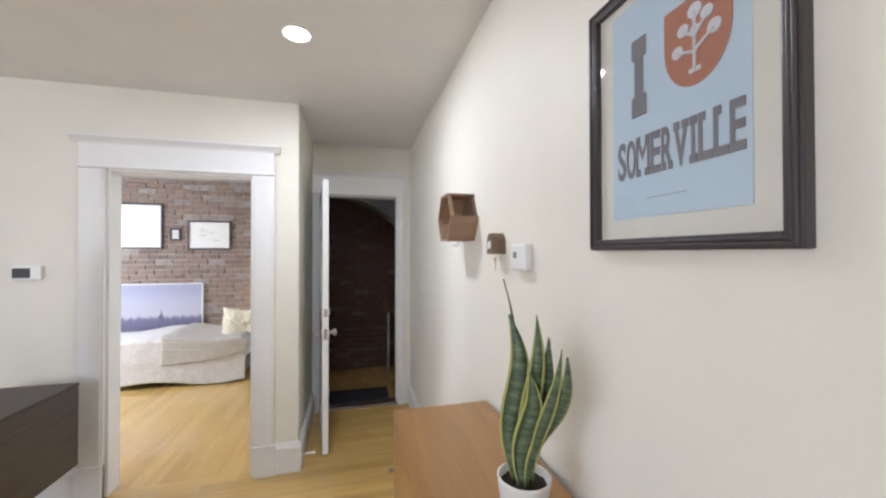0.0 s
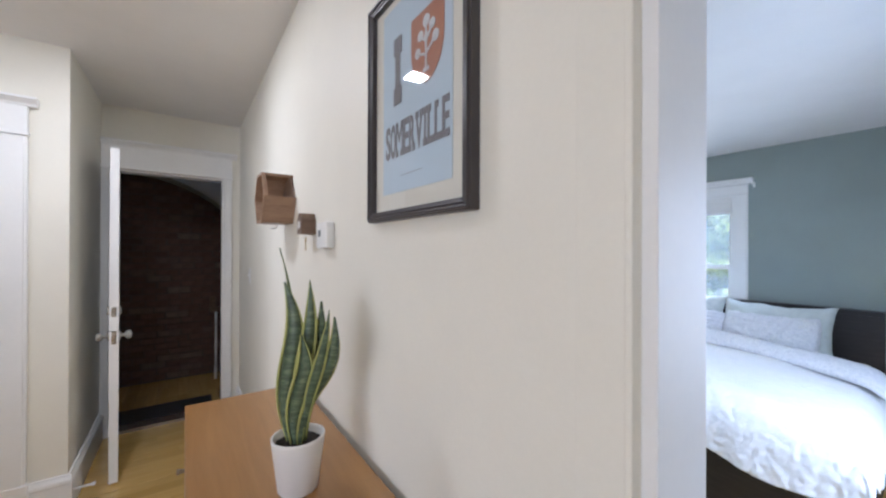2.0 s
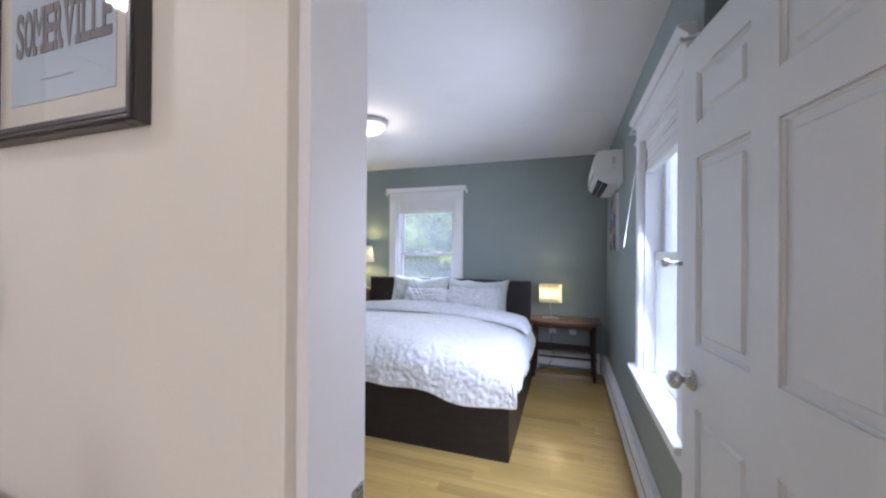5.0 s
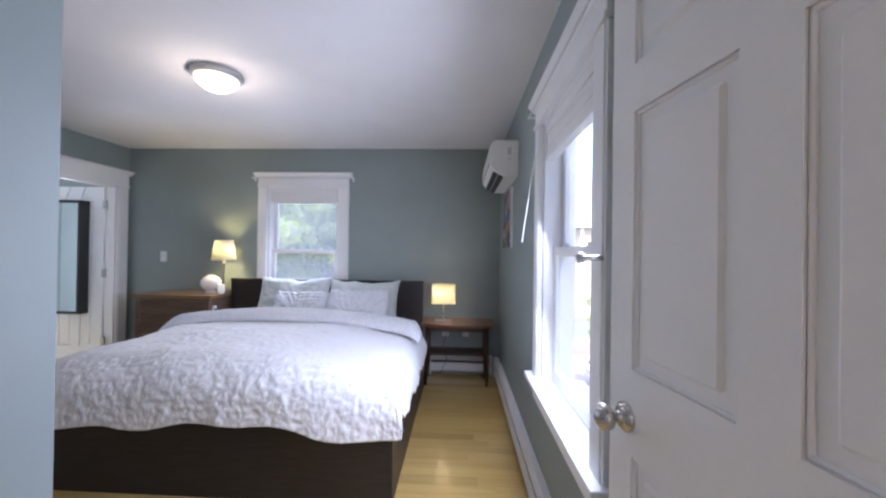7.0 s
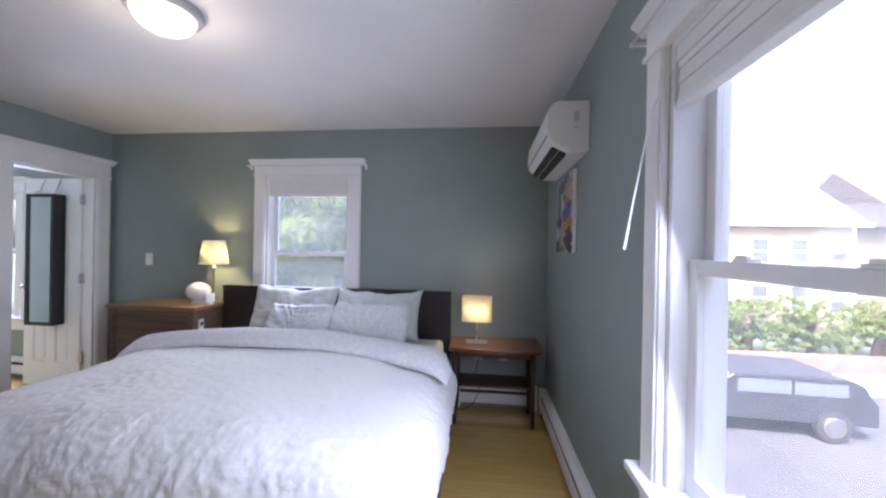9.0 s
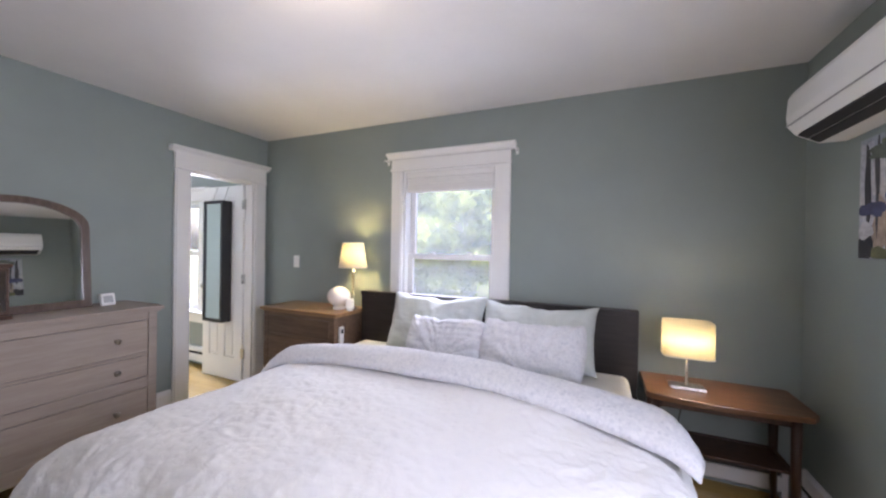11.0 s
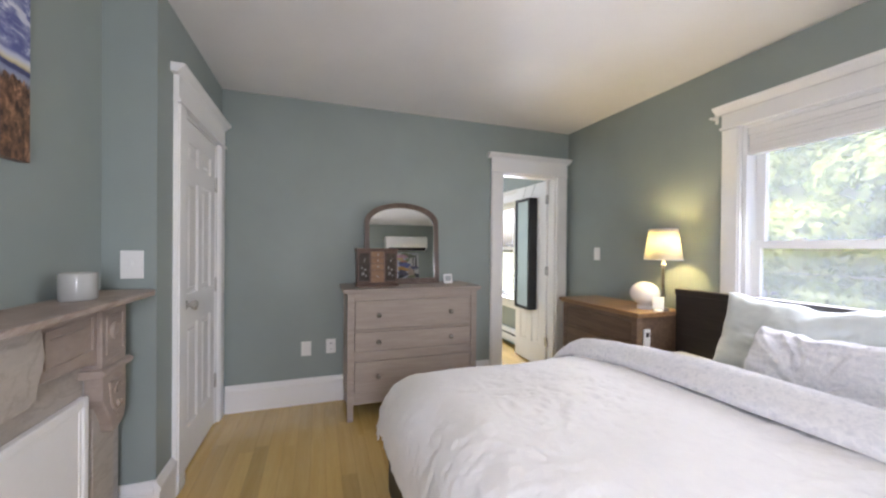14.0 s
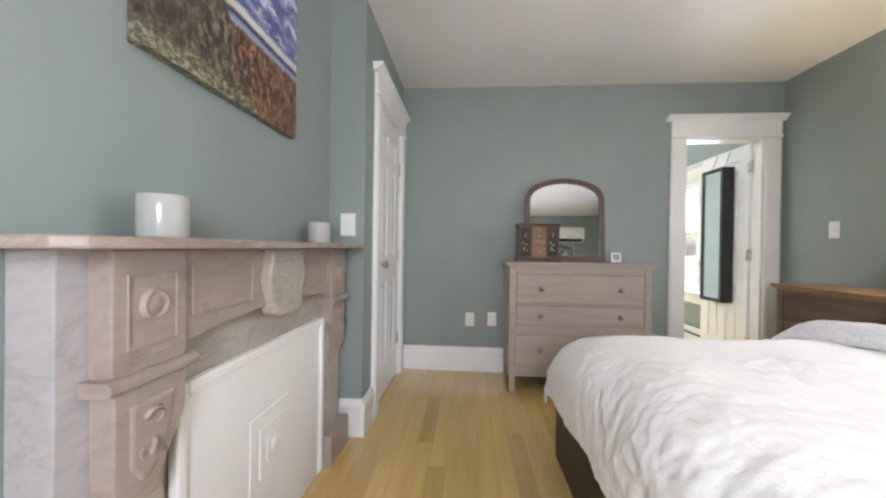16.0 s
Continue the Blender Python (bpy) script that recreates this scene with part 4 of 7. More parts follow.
# table lamps
SHADE_E = lit_fabric("lit_shade_east", (0.96, 0.90, 0.66), 0.50)
SHADE_W = lit_fabric("lit_shade_west", (0.96, 0.93, 0.74), 0.24)
lp = thing("table_lamp", "lit table lamp with white box shade and steel stem", "lamp", (0.066, 3.58, 0.618))
part("base", box((-0.085, -0.05, 0), (0.085, 0.05, 0.014), 0.004), STEEL, lp, "brushed steel base plate")
part("stem", lathe([(0, 0.014), (0.007, 0.014), (0.007, 0.20), (0, 0.20)], 14), STEEL, lp, "slim brushed steel stem", True)
bm = bmesh.new()
ring = []
for i in range(40):
    a = 2 * math.pi * i / 40
    ring.append((0.119 * math.copysign(abs(math.cos(a)) ** 0.38, math.cos(a)), 0.085 * math.copysign(abs(math.sin(a)) ** 0.38, math.sin(a))))
lo_, hi_ = [[bm.verts.new((x, y, z)) for x, y in ring] for z in (0.182, 0.371)]
for i in range(40):
    bm.faces.new((lo_[i], lo_[(i + 1) % 40], hi_[(i + 1) % 40], hi_[i]))
sh = part("shade", bm, SHADE_E, lp, "glowing white fabric shade", True)
sh.modifiers.new("thickness", "SOLIDIFY").thickness = 0.003
part("shade_trim", tube([(x * 1.006, y * 1.006, 0.182) for x, y in ring + ring[:1]], 0.003, 6), PLASTIC, lp)

lp = thing("table_lamp", "lit table lamp with tapered cream shade, dark stem", "lamp", (-2.305, 3.67, 0.845))
part("base", lathe([(0, 0), (0.040, 0), (0.042, 0.008), (0.034, 0.018), (0.014, 0.026), (0, 0.027)], 28), DARK_METAL, lp, "dark metal base", True)
part("stem", lathe([(0.009, 0.026), (0.009, 0.30), (0.016, 0.305), (0.018, 0.318), (0.010, 0.328), (0.009, 0.40), (0, 0.40)], 16), DARK_METAL, lp, "", True)
part("collar", lathe([(0.010, 0.300), (0.020, 0.306), (0.021, 0.322), (0.010, 0.330)], 18), plain("clear_collar", (0.7, 0.7, 0.7), 0.1, 0.6), lp, "shiny collar", True)
sh = part("shade", lathe([(0.118, 0.352), (0.088, 0.562)], 40), SHADE_W, lp, "glowing cream tapered shade", True)
sh.modifiers.new("thickness", "SOLIDIFY").thickness = 0.002
for r_, z_ in ((0.119, 0.353), (0.089, 0.561)):
    part("shade_trim", tube([(r_ * math.cos(i * math.pi / 16), r_ * math.sin(i * math.pi / 16), z_) for i in range(33)], 0.002, 6), PLASTIC, lp)
gb = thing("globe_lamp", "glossy white flattened glass globe on the chest", "globe lamp", (-2.415, 3.63, 0.845))
part("globe", lathe([(0.0, 0.018), (0.045, 0.020)] + [(0.098 * math.cos(a), 0.106 + 0.084 * math.sin(a)) for a in [math.radians(-62 + 152 * i / 16) for i in range(16)]] + [(0, 0.190)], 36), plain("glossy_opal_glass", (0.82, 0.80, 0.76), 0.10, vary=0.03), gb, "", True)
part("foot_ring", lathe([(0, 0), (0.05, 0), (0.05, 0.020), (0, 0.020)], 28), PLASTIC, gb)
ph = thing("phone_stand", "small white wireless charger standing on the chest", "charger", (-2.284, 3.605, 0.845), 38)
part("pad", box((-0.035, -0.012, 0.012), (0.035, 0.004, 0.098), 0.012, 4, pose(0, 0, 0, -18)), PLASTIC, ph, "", True)
part("base", lathe([(0, 0), (0.026, 0), (0.028, 0.006), (0.022, 0.012), (0, 0.013)], 24), PLASTIC, ph, "", True)
tg = thing("thermometer", "white sensor with a small black display on the chest's side", "sensor", (-2.288, 3.50, 0.66), 90)
part("case", box((-0.026, -0.016, -0.07), (0.026, 0, 0.07), 0.006, 3), PLASTIC, tg)
part("display", box((-0.014, -0.018, 0.018), (0.014, -0.015, 0.05), 0.001), BLACK, tg, "black display")

# bedside table
tb = thing("bedside_table", "teak bedside table with tapered legs", "side table", (0, 0, 0))
top = [(-0.145, 3.80), (-0.145, 3.44)] + [(-0.12 + 0.66 * i / 12, 3.41 - 0.03 * math.sin(math.pi * i / 12)) for i in range(13)] + [(0.575, 3.46), (0.575, 3.80)]
part("tabletop", prism(top, "z", 0.585, 0.615, 0.006, 2), TEAK, tb)
DTEAK = wood("dark_teak", (0.035, 0.016, 0.010), (0.08, 0.036, 0.020), (14, 14, 1.2), 0.4, 2.4, vary=0.1)
for x, y in ((-0.09, 3.48), (0.50, 3.48), (-0.09, 3.74), (0.50, 3.74)):
    part("leg", tube([(x, y, 0.585), (x, y, 0.30), (x + 0.008 * (1 if x > 0 else -1), y, 0.0)], [0.022, 0.020, 0.013], 12), DTEAK, tb, "", True)
part("apron", boxes([((-0.085, 3.475, 0.53), (0.495, 3.492, 0.585)), ((-0.085, 3.73, 0.53), (0.495, 3.747, 0.585)), ((-0.098, 3.50, 0.53), (-0.082, 3.72, 0.585)), ((0.492, 3.50, 0.53), (0.508, 3.72, 0.585))], 0.003), DTEAK, tb)
# added dark slab where the wall below the tabletop lies in shade
part("shelf", box((-0.080, 3.49, 0.292), (0.490, 3.726, 0.306), 0.004), DTEAK, tb, "dark slab filling in the shade below the tabletop")
part("stretcher", boxes([((-0.09, 3.728, 0.285), (0.50, 3.745, 0.312)), ((-0.098, 3.48, 0.288), (-0.082, 3.74, 0.308)), ((0.492, 3.48, 0.288), (0.508, 3.74, 0.308))], 0.004), DTEAK, tb, "slim dark lower rails")
cd = thing("lamp_cord", "thin dark lamp cord hanging below the bedside table", "cable", (0, 0, 0))
part("cord", tube([(0.09, 3.822, 0.44), (0.06, 3.80, 0.30), (0.10, 3.77, 0.16), (0.04, 3.74, 0.05), (-0.04, 3.73, 0.006), (-0.10, 3.72, 0.006)], 0.0035, 6), BLACK, cd)

# air conditioner and small painting
ac = thing("air_conditioner", "white wall-mounted split air conditioner with dark louvre", "air conditioner", (E, 3.475, 1.90), -90)
prof = [(0, 0.0), (-0.10, 0.0), (-0.185, 0.045), (-0.215, 0.085), (-0.222, 0.13), (-0.215, 0.225), (-0.19, 0.262), (-0.16, 0.272), (0, 0.272)]
part("body", prism(prof, "x", 0, 0.832, 0.007, 3), PLASTIC, ac)
for k_, (y0, z0, y1, z1) in enumerate(((-0.108, 0.001, -0.142, 0.019), (-0.150, 0.0235, -0.184, 0.0415))):
    q = [(y0, z0 - 0.004), (y1, z1 - 0.004), (y1 - 0.001, z1 + 0.006), (y0 - 0.001, z0 + 0.006)]
    part("louvre_slot", prism(q, "x", 0.03, 0.775), plain("dark_louvre", (0.015, 0.015, 0.018), 0.5), ac, "dark air outlet")
part("panel_line", box((0.002, -0.2235, 0.088), (0.830, -0.2165, 0.0905), 0), plain("seam_grey", (0.35, 0.35, 0.36), 0.6), ac)
part("rating_label", boxes([((0.8322, -0.082, 0.16), (0.8332, -0.055, 0.215)), ((0.8322, -0.082, 0.125), (0.8332, -0.055, 0.133))], 0), plain("label_grey", (0.60, 0.60, 0.61), 0.6), ac, "grey rating label")


def patches(name, colours, scale, detail):
    """A painting of loose, many-coloured brush patches."""
    def build(n, l, p):
        v = coords(n, l, (1, 1, 1))
        nz = n.new("ShaderNodeTexNoise")
        nz.inputs["Scale"].default_value = detail
        l.new(v, nz.inputs["Vector"])
        add = n.new("ShaderNodeMix")
        add.data_type = "VECTOR"
        add.inputs["Factor"].default_value = 0.22
        l.new(v, add.inputs[4])
        l.new(nz.outputs["Color"], add.inputs[5])
        vo = n.new("ShaderNodeTexVoronoi")
        vo.inputs["Scale"].default_value = scale
        l.new(add.outputs[1], vo.inputs["Vector"])
        r = ramp(n, [(i / len(colours), c) for i, c in enumerate(colours)])
        r.color_ramp.interpolation = "CONSTANT"
        sep = n.new("ShaderNodeSeparateColor")
        l.new(vo.outputs["Color"], sep.inputs[0])
        l.new(sep.outputs[0], r.inputs[0])
        fine = noise_tex(n, l, v, 60, 3)
        r2 = ramp(n, [(0.35, (0.75, 0.75, 0.75)), (0.6, (1, 1, 1))])
        l.new(fine, r2.inputs[0])
        l.new(mixed(n, l, 1.0, r.outputs[0], r2.outputs[0], "MULTIPLY"), p.inputs["Base Color"])
        p.inputs["Roughness"].default_value = 0.6
        bump(n, l, p, fine, 0.2, 0.002)
    return mat(name, build)


sp = thing("small_painting", "small abstract painting in blue, orange and pink", "painting", (E, 3.325, 1.358), -90)
part("canvas", box((0, -0.024, 0), (0.445, -0.001, 0.502), 0.002), patches("abstract_ground", [(0.42, 0.44, 0.52), (0.50, 0.52, 0.58), (0.36, 0.40, 0.46), (0.55, 0.54, 0.56), (0.44, 0.42, 0.50)], 16, 9), sp, "brush-painted canvas")
STROKES = [
    (0.62, 0.93, 0.22, 0.04, (0.16, 0.20, 0.12)), (0.50, 0.87, 0.13, 0.04, (0.50, 0.26, 0.20)), (0.76, 0.85, 0.20, 0.05, (0.52, 0.32, 0.42)),
    (0.82, 0.75, 0.14, 0.035, (0.52, 0.38, 0.20)), (0.68, 0.66, 0.11, 0.05, (0.52, 0.24, 0.14)), (0.52, 0.72, 0.09, 0.035, (0.18, 0.26, 0.14)),
    (0.65, 0.50, 0.19, 0.08, (0.10, 0.13, 0.34)), (0.82, 0.60, 0.07, 0.04, (0.04, 0.05, 0.16)), (0.72, 0.34, 0.24, 0.06, (0.55, 0.29, 0.07)),
    (0.72, 0.21, 0.24, 0.09, (0.07, 0.06, 0.10)), (0.86, 0.06, 0.12, 0.05, (0.03, 0.03, 0.04)), (0.36, 0.24, 0.10, 0.19, (0.46, 0.36, 0.30)),
    (0.12, 0.58, 0.03, 0.24, (0.06, 0.06, 0.07)), (0.25, 0.63, 0.022, 0.26, (0.08, 0.08, 0.09)), (0.20, 0.40, 0.14, 0.045, (0.07, 0.08, 0.17)),
    (0.32, 0.05, 0.16, 0.04, (0.16, 0.17, 0.08)), (0.09, 0.10, 0.08, 0.08, (0.03, 0.03, 0.04)), (0.11, 0.24, 0.08, 0.05, (0.58, 0.58, 0.62)), (0.30, 0.86, 0.14, 0.05, (0.14, 0.17, 0.14))]
for i, (u, v, ru, rv, c) in enumerate(STROKES):
    ru, rv = ru * 1.3, rv * 1.35
    ring_ = []
    for k_ in range(18):
        a = 2 * math.pi * k_ / 18
        r_ = 1 + 0.75 * noise.noise(Vector((math.cos(a) * 1.6, math.sin(a) * 1.6, i * 7.3)))
        ring_.append((min(0.443, max(0.002, (u + ru * r_ * math.cos(a)) * 0.445)), min(0.500, max(0.002, (v + rv * r_ * math.sin(a)) * 0.502))))
    part("brush_stroke", prism(ring_, "y", -0.0246 - 0.00008 * i, -0.0235), plain("paint_%d" % i, c, 0.55, vary=0.35, grain=70, bumpy=0.25, size=14), sp)
part("edge_strip", box((0.4452, -0.0235, 0.0), (0.447, -0.001, 0.502), 0), PLASTIC, sp, "white canvas edge")

cl = thing("ceiling_light", "lit flush ceiling light with white glass bowl", "ceiling light", (-1.35, 2.145, H1), 0)
part("pan", lathe([(0, 0), (0.150, 0), (0.153, -0.012), (0.150, -0.026), (0.142, -0.034), (0, -0.034)], 40), plain("satin_nickel_pan", (0.50, 0.49, 0.47), 0.45, 0.3), cl, "brushed nickel pan", True)
part("bowl", lathe([(0.128, -0.030), (0.126, -0.046), (0.110, -0.072), (0.080, -0.094), (0.045, -0.105), (0, -0.108)], 40), glow("lit_bowl", (1.0, 0.82, 0.48), 0.18), cl, "glowing white glass bowl", True)
part("finial", lathe([(0, -0.110), (0.008, -0.112), (0.010, -0.120), (0, -0.126)], 14), STEEL, cl, "", True)

# ---- fireplace ----


def marble(name, a, b, vein, scale=3.0):
    def build(n, l, p):
        v = coords(n, l, (0.8, 1.0, 2.2), (0.05, 0.16, 0))
        big = noise_tex(n, l, v, scale * 1.6, 6, 0.66, 1.0)
        fine = noise_tex(n, l, v, scale * 8, 5, 0.7, 0.5)
        r = ramp(n, [(0.32, a), (0.55, b), (0.68, a)])
        l.new(big, r.inputs[0])
        r2 = ramp(n, [(0.46, (0, 0, 0)), (0.5, (1, 1, 1)), (0.54, (0, 0, 0))])
        l.new(noise_tex(n, l, v, scale * 0.9, 6, 0.6, 1.2), r2.inputs[0])
        c = mixed(n, l, r2.outputs[0], r.outputs[0], vein)
        r3 = ramp(n, [(0.3, (0.8, 0.8, 0.8)), (0.65, (1, 1, 1))])
        l.new(fine, r3.inputs[0])
        l.new(mixed(n, l, 0.7, c, r3.outputs[0], "MULTIPLY"), p.inputs["Base Color"])
        rr = n.new("ShaderNodeMapRange")
        rr.inputs["To Min"].default_value, rr.inputs["To Max"].default_value = 0.32, 0.55
        l.new(fine, rr.inputs["Value"])
        l.new(rr.outputs[0], p.inputs["Roughness"])
        bump(n, l, p, fine, 0.08, 0.002)
    return mat(name, build)


BROWN_MARBLE = marble("brown_marble", (0.335, 0.265, 0.222), (0.40, 0.328, 0.285), (0.37, 0.305, 0.262))
GREY_MARBLE = marble("grey_marble", (0.40, 0.378, 0.368), (0.455, 0.432, 0.422), (0.38, 0.355, 0.342))
BEIGE_MARBLE = marble("beige_marble", (0.43, 0.385, 0.335), (0.48, 0.435, 0.385), (0.40, 0.35, 0.30))
SHELF_MARBLE = marble("polished_brown_marble", (0.30, 0.225, 0.185), (0.38, 0.30, 0.255), (0.43, 0.36, 0.315), 4.0)

fp = thing("fireplace_mantel", "carved brown and grey marble fireplace mantel", "fireplace", (0, 0, 0))
FX0, FX1, FY, SHELF = -2.33, -0.98, 0.665, 1.050
shelf = [(FX0 - 0.060, CH), (FX0 - 0.060, 0.70), (FX0 - 0.030, 0.735), (FX0 + 0.02, 0.75), (FX1 - 0.02, 0.75), (FX1 + 0.045, 0.735), (FX1 + 0.075, 0.70), (FX1 + 0.075, CH)]
part("shelf", prism(shelf, "z", SHELF, SHELF + 0.022, 0.006, 3), SHELF_MARBLE, fp, "polished brown marble shelf")
mid = (FX0 + FX1) / 2
for sg in (1, -1):
    # x runs outwards from the middle on either side
    def span(a, b):
        return sorted((mid + sg * a, mid + sg * b))
    e0, e1, i0 = (FX1 - FX0) / 2, (FX1 - FX0) / 2 - 0.055, (FX1 - FX0) / 2 - 0.231
    a, b = span(i0 + 0.012, e0)
    part("pilaster", box((a, CH, 0), (b, FY - 0.047, SHELF - 0.001), 0.004), GREY_MARBLE, fp, "grey marble upright")
    a, b = span(i0, e1)
    cx = (a + b) / 2
    part("pilaster_block", box((a, CH + 0.02, 0.805), (b, FY, SHELF - 0.002), 0.005), BROWN_MARBLE, fp)
    w_ = 0.060
    part("field_border", boxes([((cx - w_, FY - 0.004, 0.852), (cx - w_ + 0.005, FY + 0.004, 1.0)), ((cx + w_ - 0.005, FY - 0.004, 0.852), (cx + w_, FY + 0.004, 1.0)),
                                ((cx - w_ + 0.005, FY - 0.004, 0.852), (cx + w_ - 0.005, FY + 0.004, 0.857)), ((cx - w_ + 0.005, FY - 0.004, 0.995), (cx + w_ - 0.005, FY + 0.004, 1.0))], 0.0015), BROWN_MARBLE, fp)
    part("rosette", lathe([(0.0, 0.006), (0.018, 0.006), (0.022, 0.003), (0.025, 0.010), (0.030, 0.010), (0.034, 0.0), (0.034, -0.006), (0, -0.006)], 32, Matrix.Translation((cx, FY, 0.935)) @ pose(0, 0, 0, -90)), BROWN_MARBLE, fp, "carved round boss", True)
    part("groove_bar", box((cx - 0.052, FY - 0.002, 0.828), (cx + 0.052, FY + 0.004, 0.834), 0.002), BROWN_MARBLE, fp)
    cap = [(CH + 0.02, 0.778), (FY + 0.004, 0.778), (FY + 0.018, 0.786), (FY + 0.020, 0.798), (FY + 0.008, 0.808), (CH + 0.02, 0.808)]
    a, b = span(i0 - 0.018, e1 + 0.018)
    part("capital", prism(cap, "x", a, b, 0.003), BROWN_MARBLE, fp)
    # the drop narrows towards its foot, with a carved leaf on its face
    drop = [(i0 + 0.004, 0.778), (e1 - 0.004, 0.778), (e1 - 0.004, 0.60), (e1 - 0.018, 0.565), (e1 - 0.070, 0.545), (i0 + 0.075, 0.545), (i0 + 0.055, 0.60), (i0 + 0.020, 0.66), (i0 + 0.004, 0.69)]
    part("carved_drop", prism([(mid + sg * x, z) for x, z in drop], "y", FY - 0.055, FY + 0.002, 0.005), BROWN_MARBLE, fp, "carved brown marble drop")
    leaf_ = [(i0 + 0.040, 0.745), (e1 - 0.035, 0.745), (e1 - 0.035, 0.625), (e1 - 0.060, 0.585), (i0 + 0.090, 0.60), (i0 + 0.055, 0.66)]
    part("carved_panel", prism([(mid + sg * x, z) for x, z in leaf_], "y", FY - 0.01, FY + 0.008, 0.006), BROWN_MARBLE, fp)
    for x, z, r_, turn_ in ((i0 + 0.088, 0.700, 0.030, 0.4), (e1 - 0.062, 0.648, 0.026, 2.6), (i0 + 0.085, 0.645, 0.020, 4.0)):
        curl = [(mid + sg * (x + r_ * (1 - 0.13 * k_) * math.cos(turn_ + 0.75 * k_)), FY + 0.009, z + r_ * (1 - 0.13 * k_) * math.sin(turn_ + 0.75 * k_)) for k_ in range(7)]
        part("carved_scroll", tube(curl, [0.0065 - 0.0006 * k_ for k_ in range(7)], 8), BROWN_MARBLE, fp, "", True)
    a, b = span(i0 + 0.02, e1 - 0.01)
    part("pilaster_shaft", box((a, CH + 0.02, 0.14), (b, FY - 0.035, 0.778), 0.004), BEIGE_MARBLE, fp)
    a, b = span(i0 - 0.004, e0 + 0.010)
    part("base_block", box((a, CH + 0.01, 0), (b, FY + 0.006, 0.15), 0.006), BROWN_MARBLE, fp)
# frieze with a shallow arched lower edge
fi = (FX1 - FX0) / 2 - 0.232
fz = [(mid - fi, SHELF - 0.002), (mid + fi, SHELF - 0.002)] + [(mid + fi - 2 * fi * i / 14, 0.826 + 0.034 * math.sin(math.pi * i / 14) ** 0.6) for i in range(15)]
part("frieze", prism(fz, "y", CH + 0.03, FY - 0.014, 0.003), BROWN_MARBLE, fp)
for sg in (-1, 1):
    a, b = sorted((mid + sg * 0.17, mid + sg * (fi - 0.03)))
    part("frieze_panel", boxes([((a, FY - 0.018, 0.888), (b, FY - 0.009, 0.892)), ((a, FY - 0.018, 1.004), (b, FY - 0.009, 1.008)), ((a, FY - 0.018, 0.892), (a + 0.004, FY - 0.009, 1.004)), ((b - 0.004, FY - 0.018, 0.892), (b, FY - 0.009, 1.004)),
                                ((a + 0.04, FY - 0.018, 0.975), (b - 0.03, FY - 0.010, 0.979))], 0.0015), BROWN_MARBLE, fp)
key = [(mid - 0.105, SHELF - 0.003), (mid + 0.105, SHELF - 0.003), (mid + 0.126, 0.945), (mid + 0.120, 0.925), (mid + 0.098, 0.872), (mid + 0.092, 0.835), (mid + 0.06, 0.822), (mid - 0.06, 0.822), (mid - 0.092, 0.835), (mid - 0.098, 0.872), (mid - 0.120, 0.925), (mid - 0.126, 0.945)]
part("keystone", prism(key, "y", FY - 0.03, FY + 0.018, 0.008, 2), BEIGE_MARBLE, fp, "pale beige marble keystone")
part("inner_slab", box((mid - fi - 0.01, CH, 0.0), (mid + fi + 0.01, FY - 0.060, 0.875), 0.003), BEIGE_MARBLE, fp, "plain beige marble surround")
sc = thing("fireplace_cover", "white painted cover panel closing the fireplace", "panel", (mid, FY - 0.059, 0))
cw = fi - 0.012
part("board", box((-cw + 0.004, 0, 0.0), (cw - 0.004, 0.02, 0.715), 0.003), TRIM, sc)
part("border", boxes([((-cw, 0.002, 0), (-cw + 0.032, 0.030, 0.722)), ((cw - 0.032, 0.002, 0), (cw, 0.030, 0.722)), ((-cw + 0.032, 0.002, 0.690), (cw - 0.032, 0.030, 0.722))], 0.008, 3), TRIM, sc)
part("border_step", boxes([((-cw + 0.032, 0.004, 0), (-cw + 0.044, 0.024, 0.690)), ((cw - 0.044, 0.004, 0), (cw - 0.032, 0.024, 0.690)), ((-cw + 0.044, 0.004, 0.678), (cw - 0.044, 0.024, 0.690))], 0.004), TRIM, sc)
for w_, t_ in ((0.135, 0.0225), (0.085, 0.0255), (0.045, 0.028)):
    part("raised_square", boxes([((-w_, 0.01, 0.36 - w_), (w_, t_, 0.36 + w_))], 0.003, 2), TRIM, sc)
part("centre_boss", lathe([(0, 0.036), (0.015, 0.034), (0.024, 0.029), (0.026, 0.026)], 20, Matrix.Translation((0, 0, 0.36)) @ pose(0, 0, 0, -90)), TRIM, sc, "", True)

JAR = plain("cream_glazed_glass", (0.42, 0.425, 0.40), 0.16, vary=0.06, grain=25)


def jar(at, r, h, label):
    j = thing("candle_jar", label, "candle", at, 0, "candle jars on the mantel")
    part("jar", lathe([(0, 0), (r * 0.95, 0), (r, 0.005), (r * 1.005, h - 0.002), (r * 0.985, h), (r * 0.94, h - 0.002), (r * 0.93, h * 0.62), (0, h * 0.62)], 40), JAR, j, "", True)
    part("wax", lathe([(0, h * 0.66), (r * 0.5, h * 0.655), (r * 0.925, h * 0.66), (r * 0.925, h * 0.60)], 32), plain("candle_wax", (0.72, 0.68, 0.58), 0.5), j, "cream candle wax", True)
    part("wick", tube([(0, 0, h * 0.64), (0.001, 0, h * 0.78)], 0.0015, 6), BLACK, j)


jar((-1.195, 0.62, 1.072), 0.051, 0.097, "wide cream glass candle jar on the mantel")
jar((-2.06, 0.615, 1.072), 0.052, 0.096, "small cream glass candle jar on the mantel")


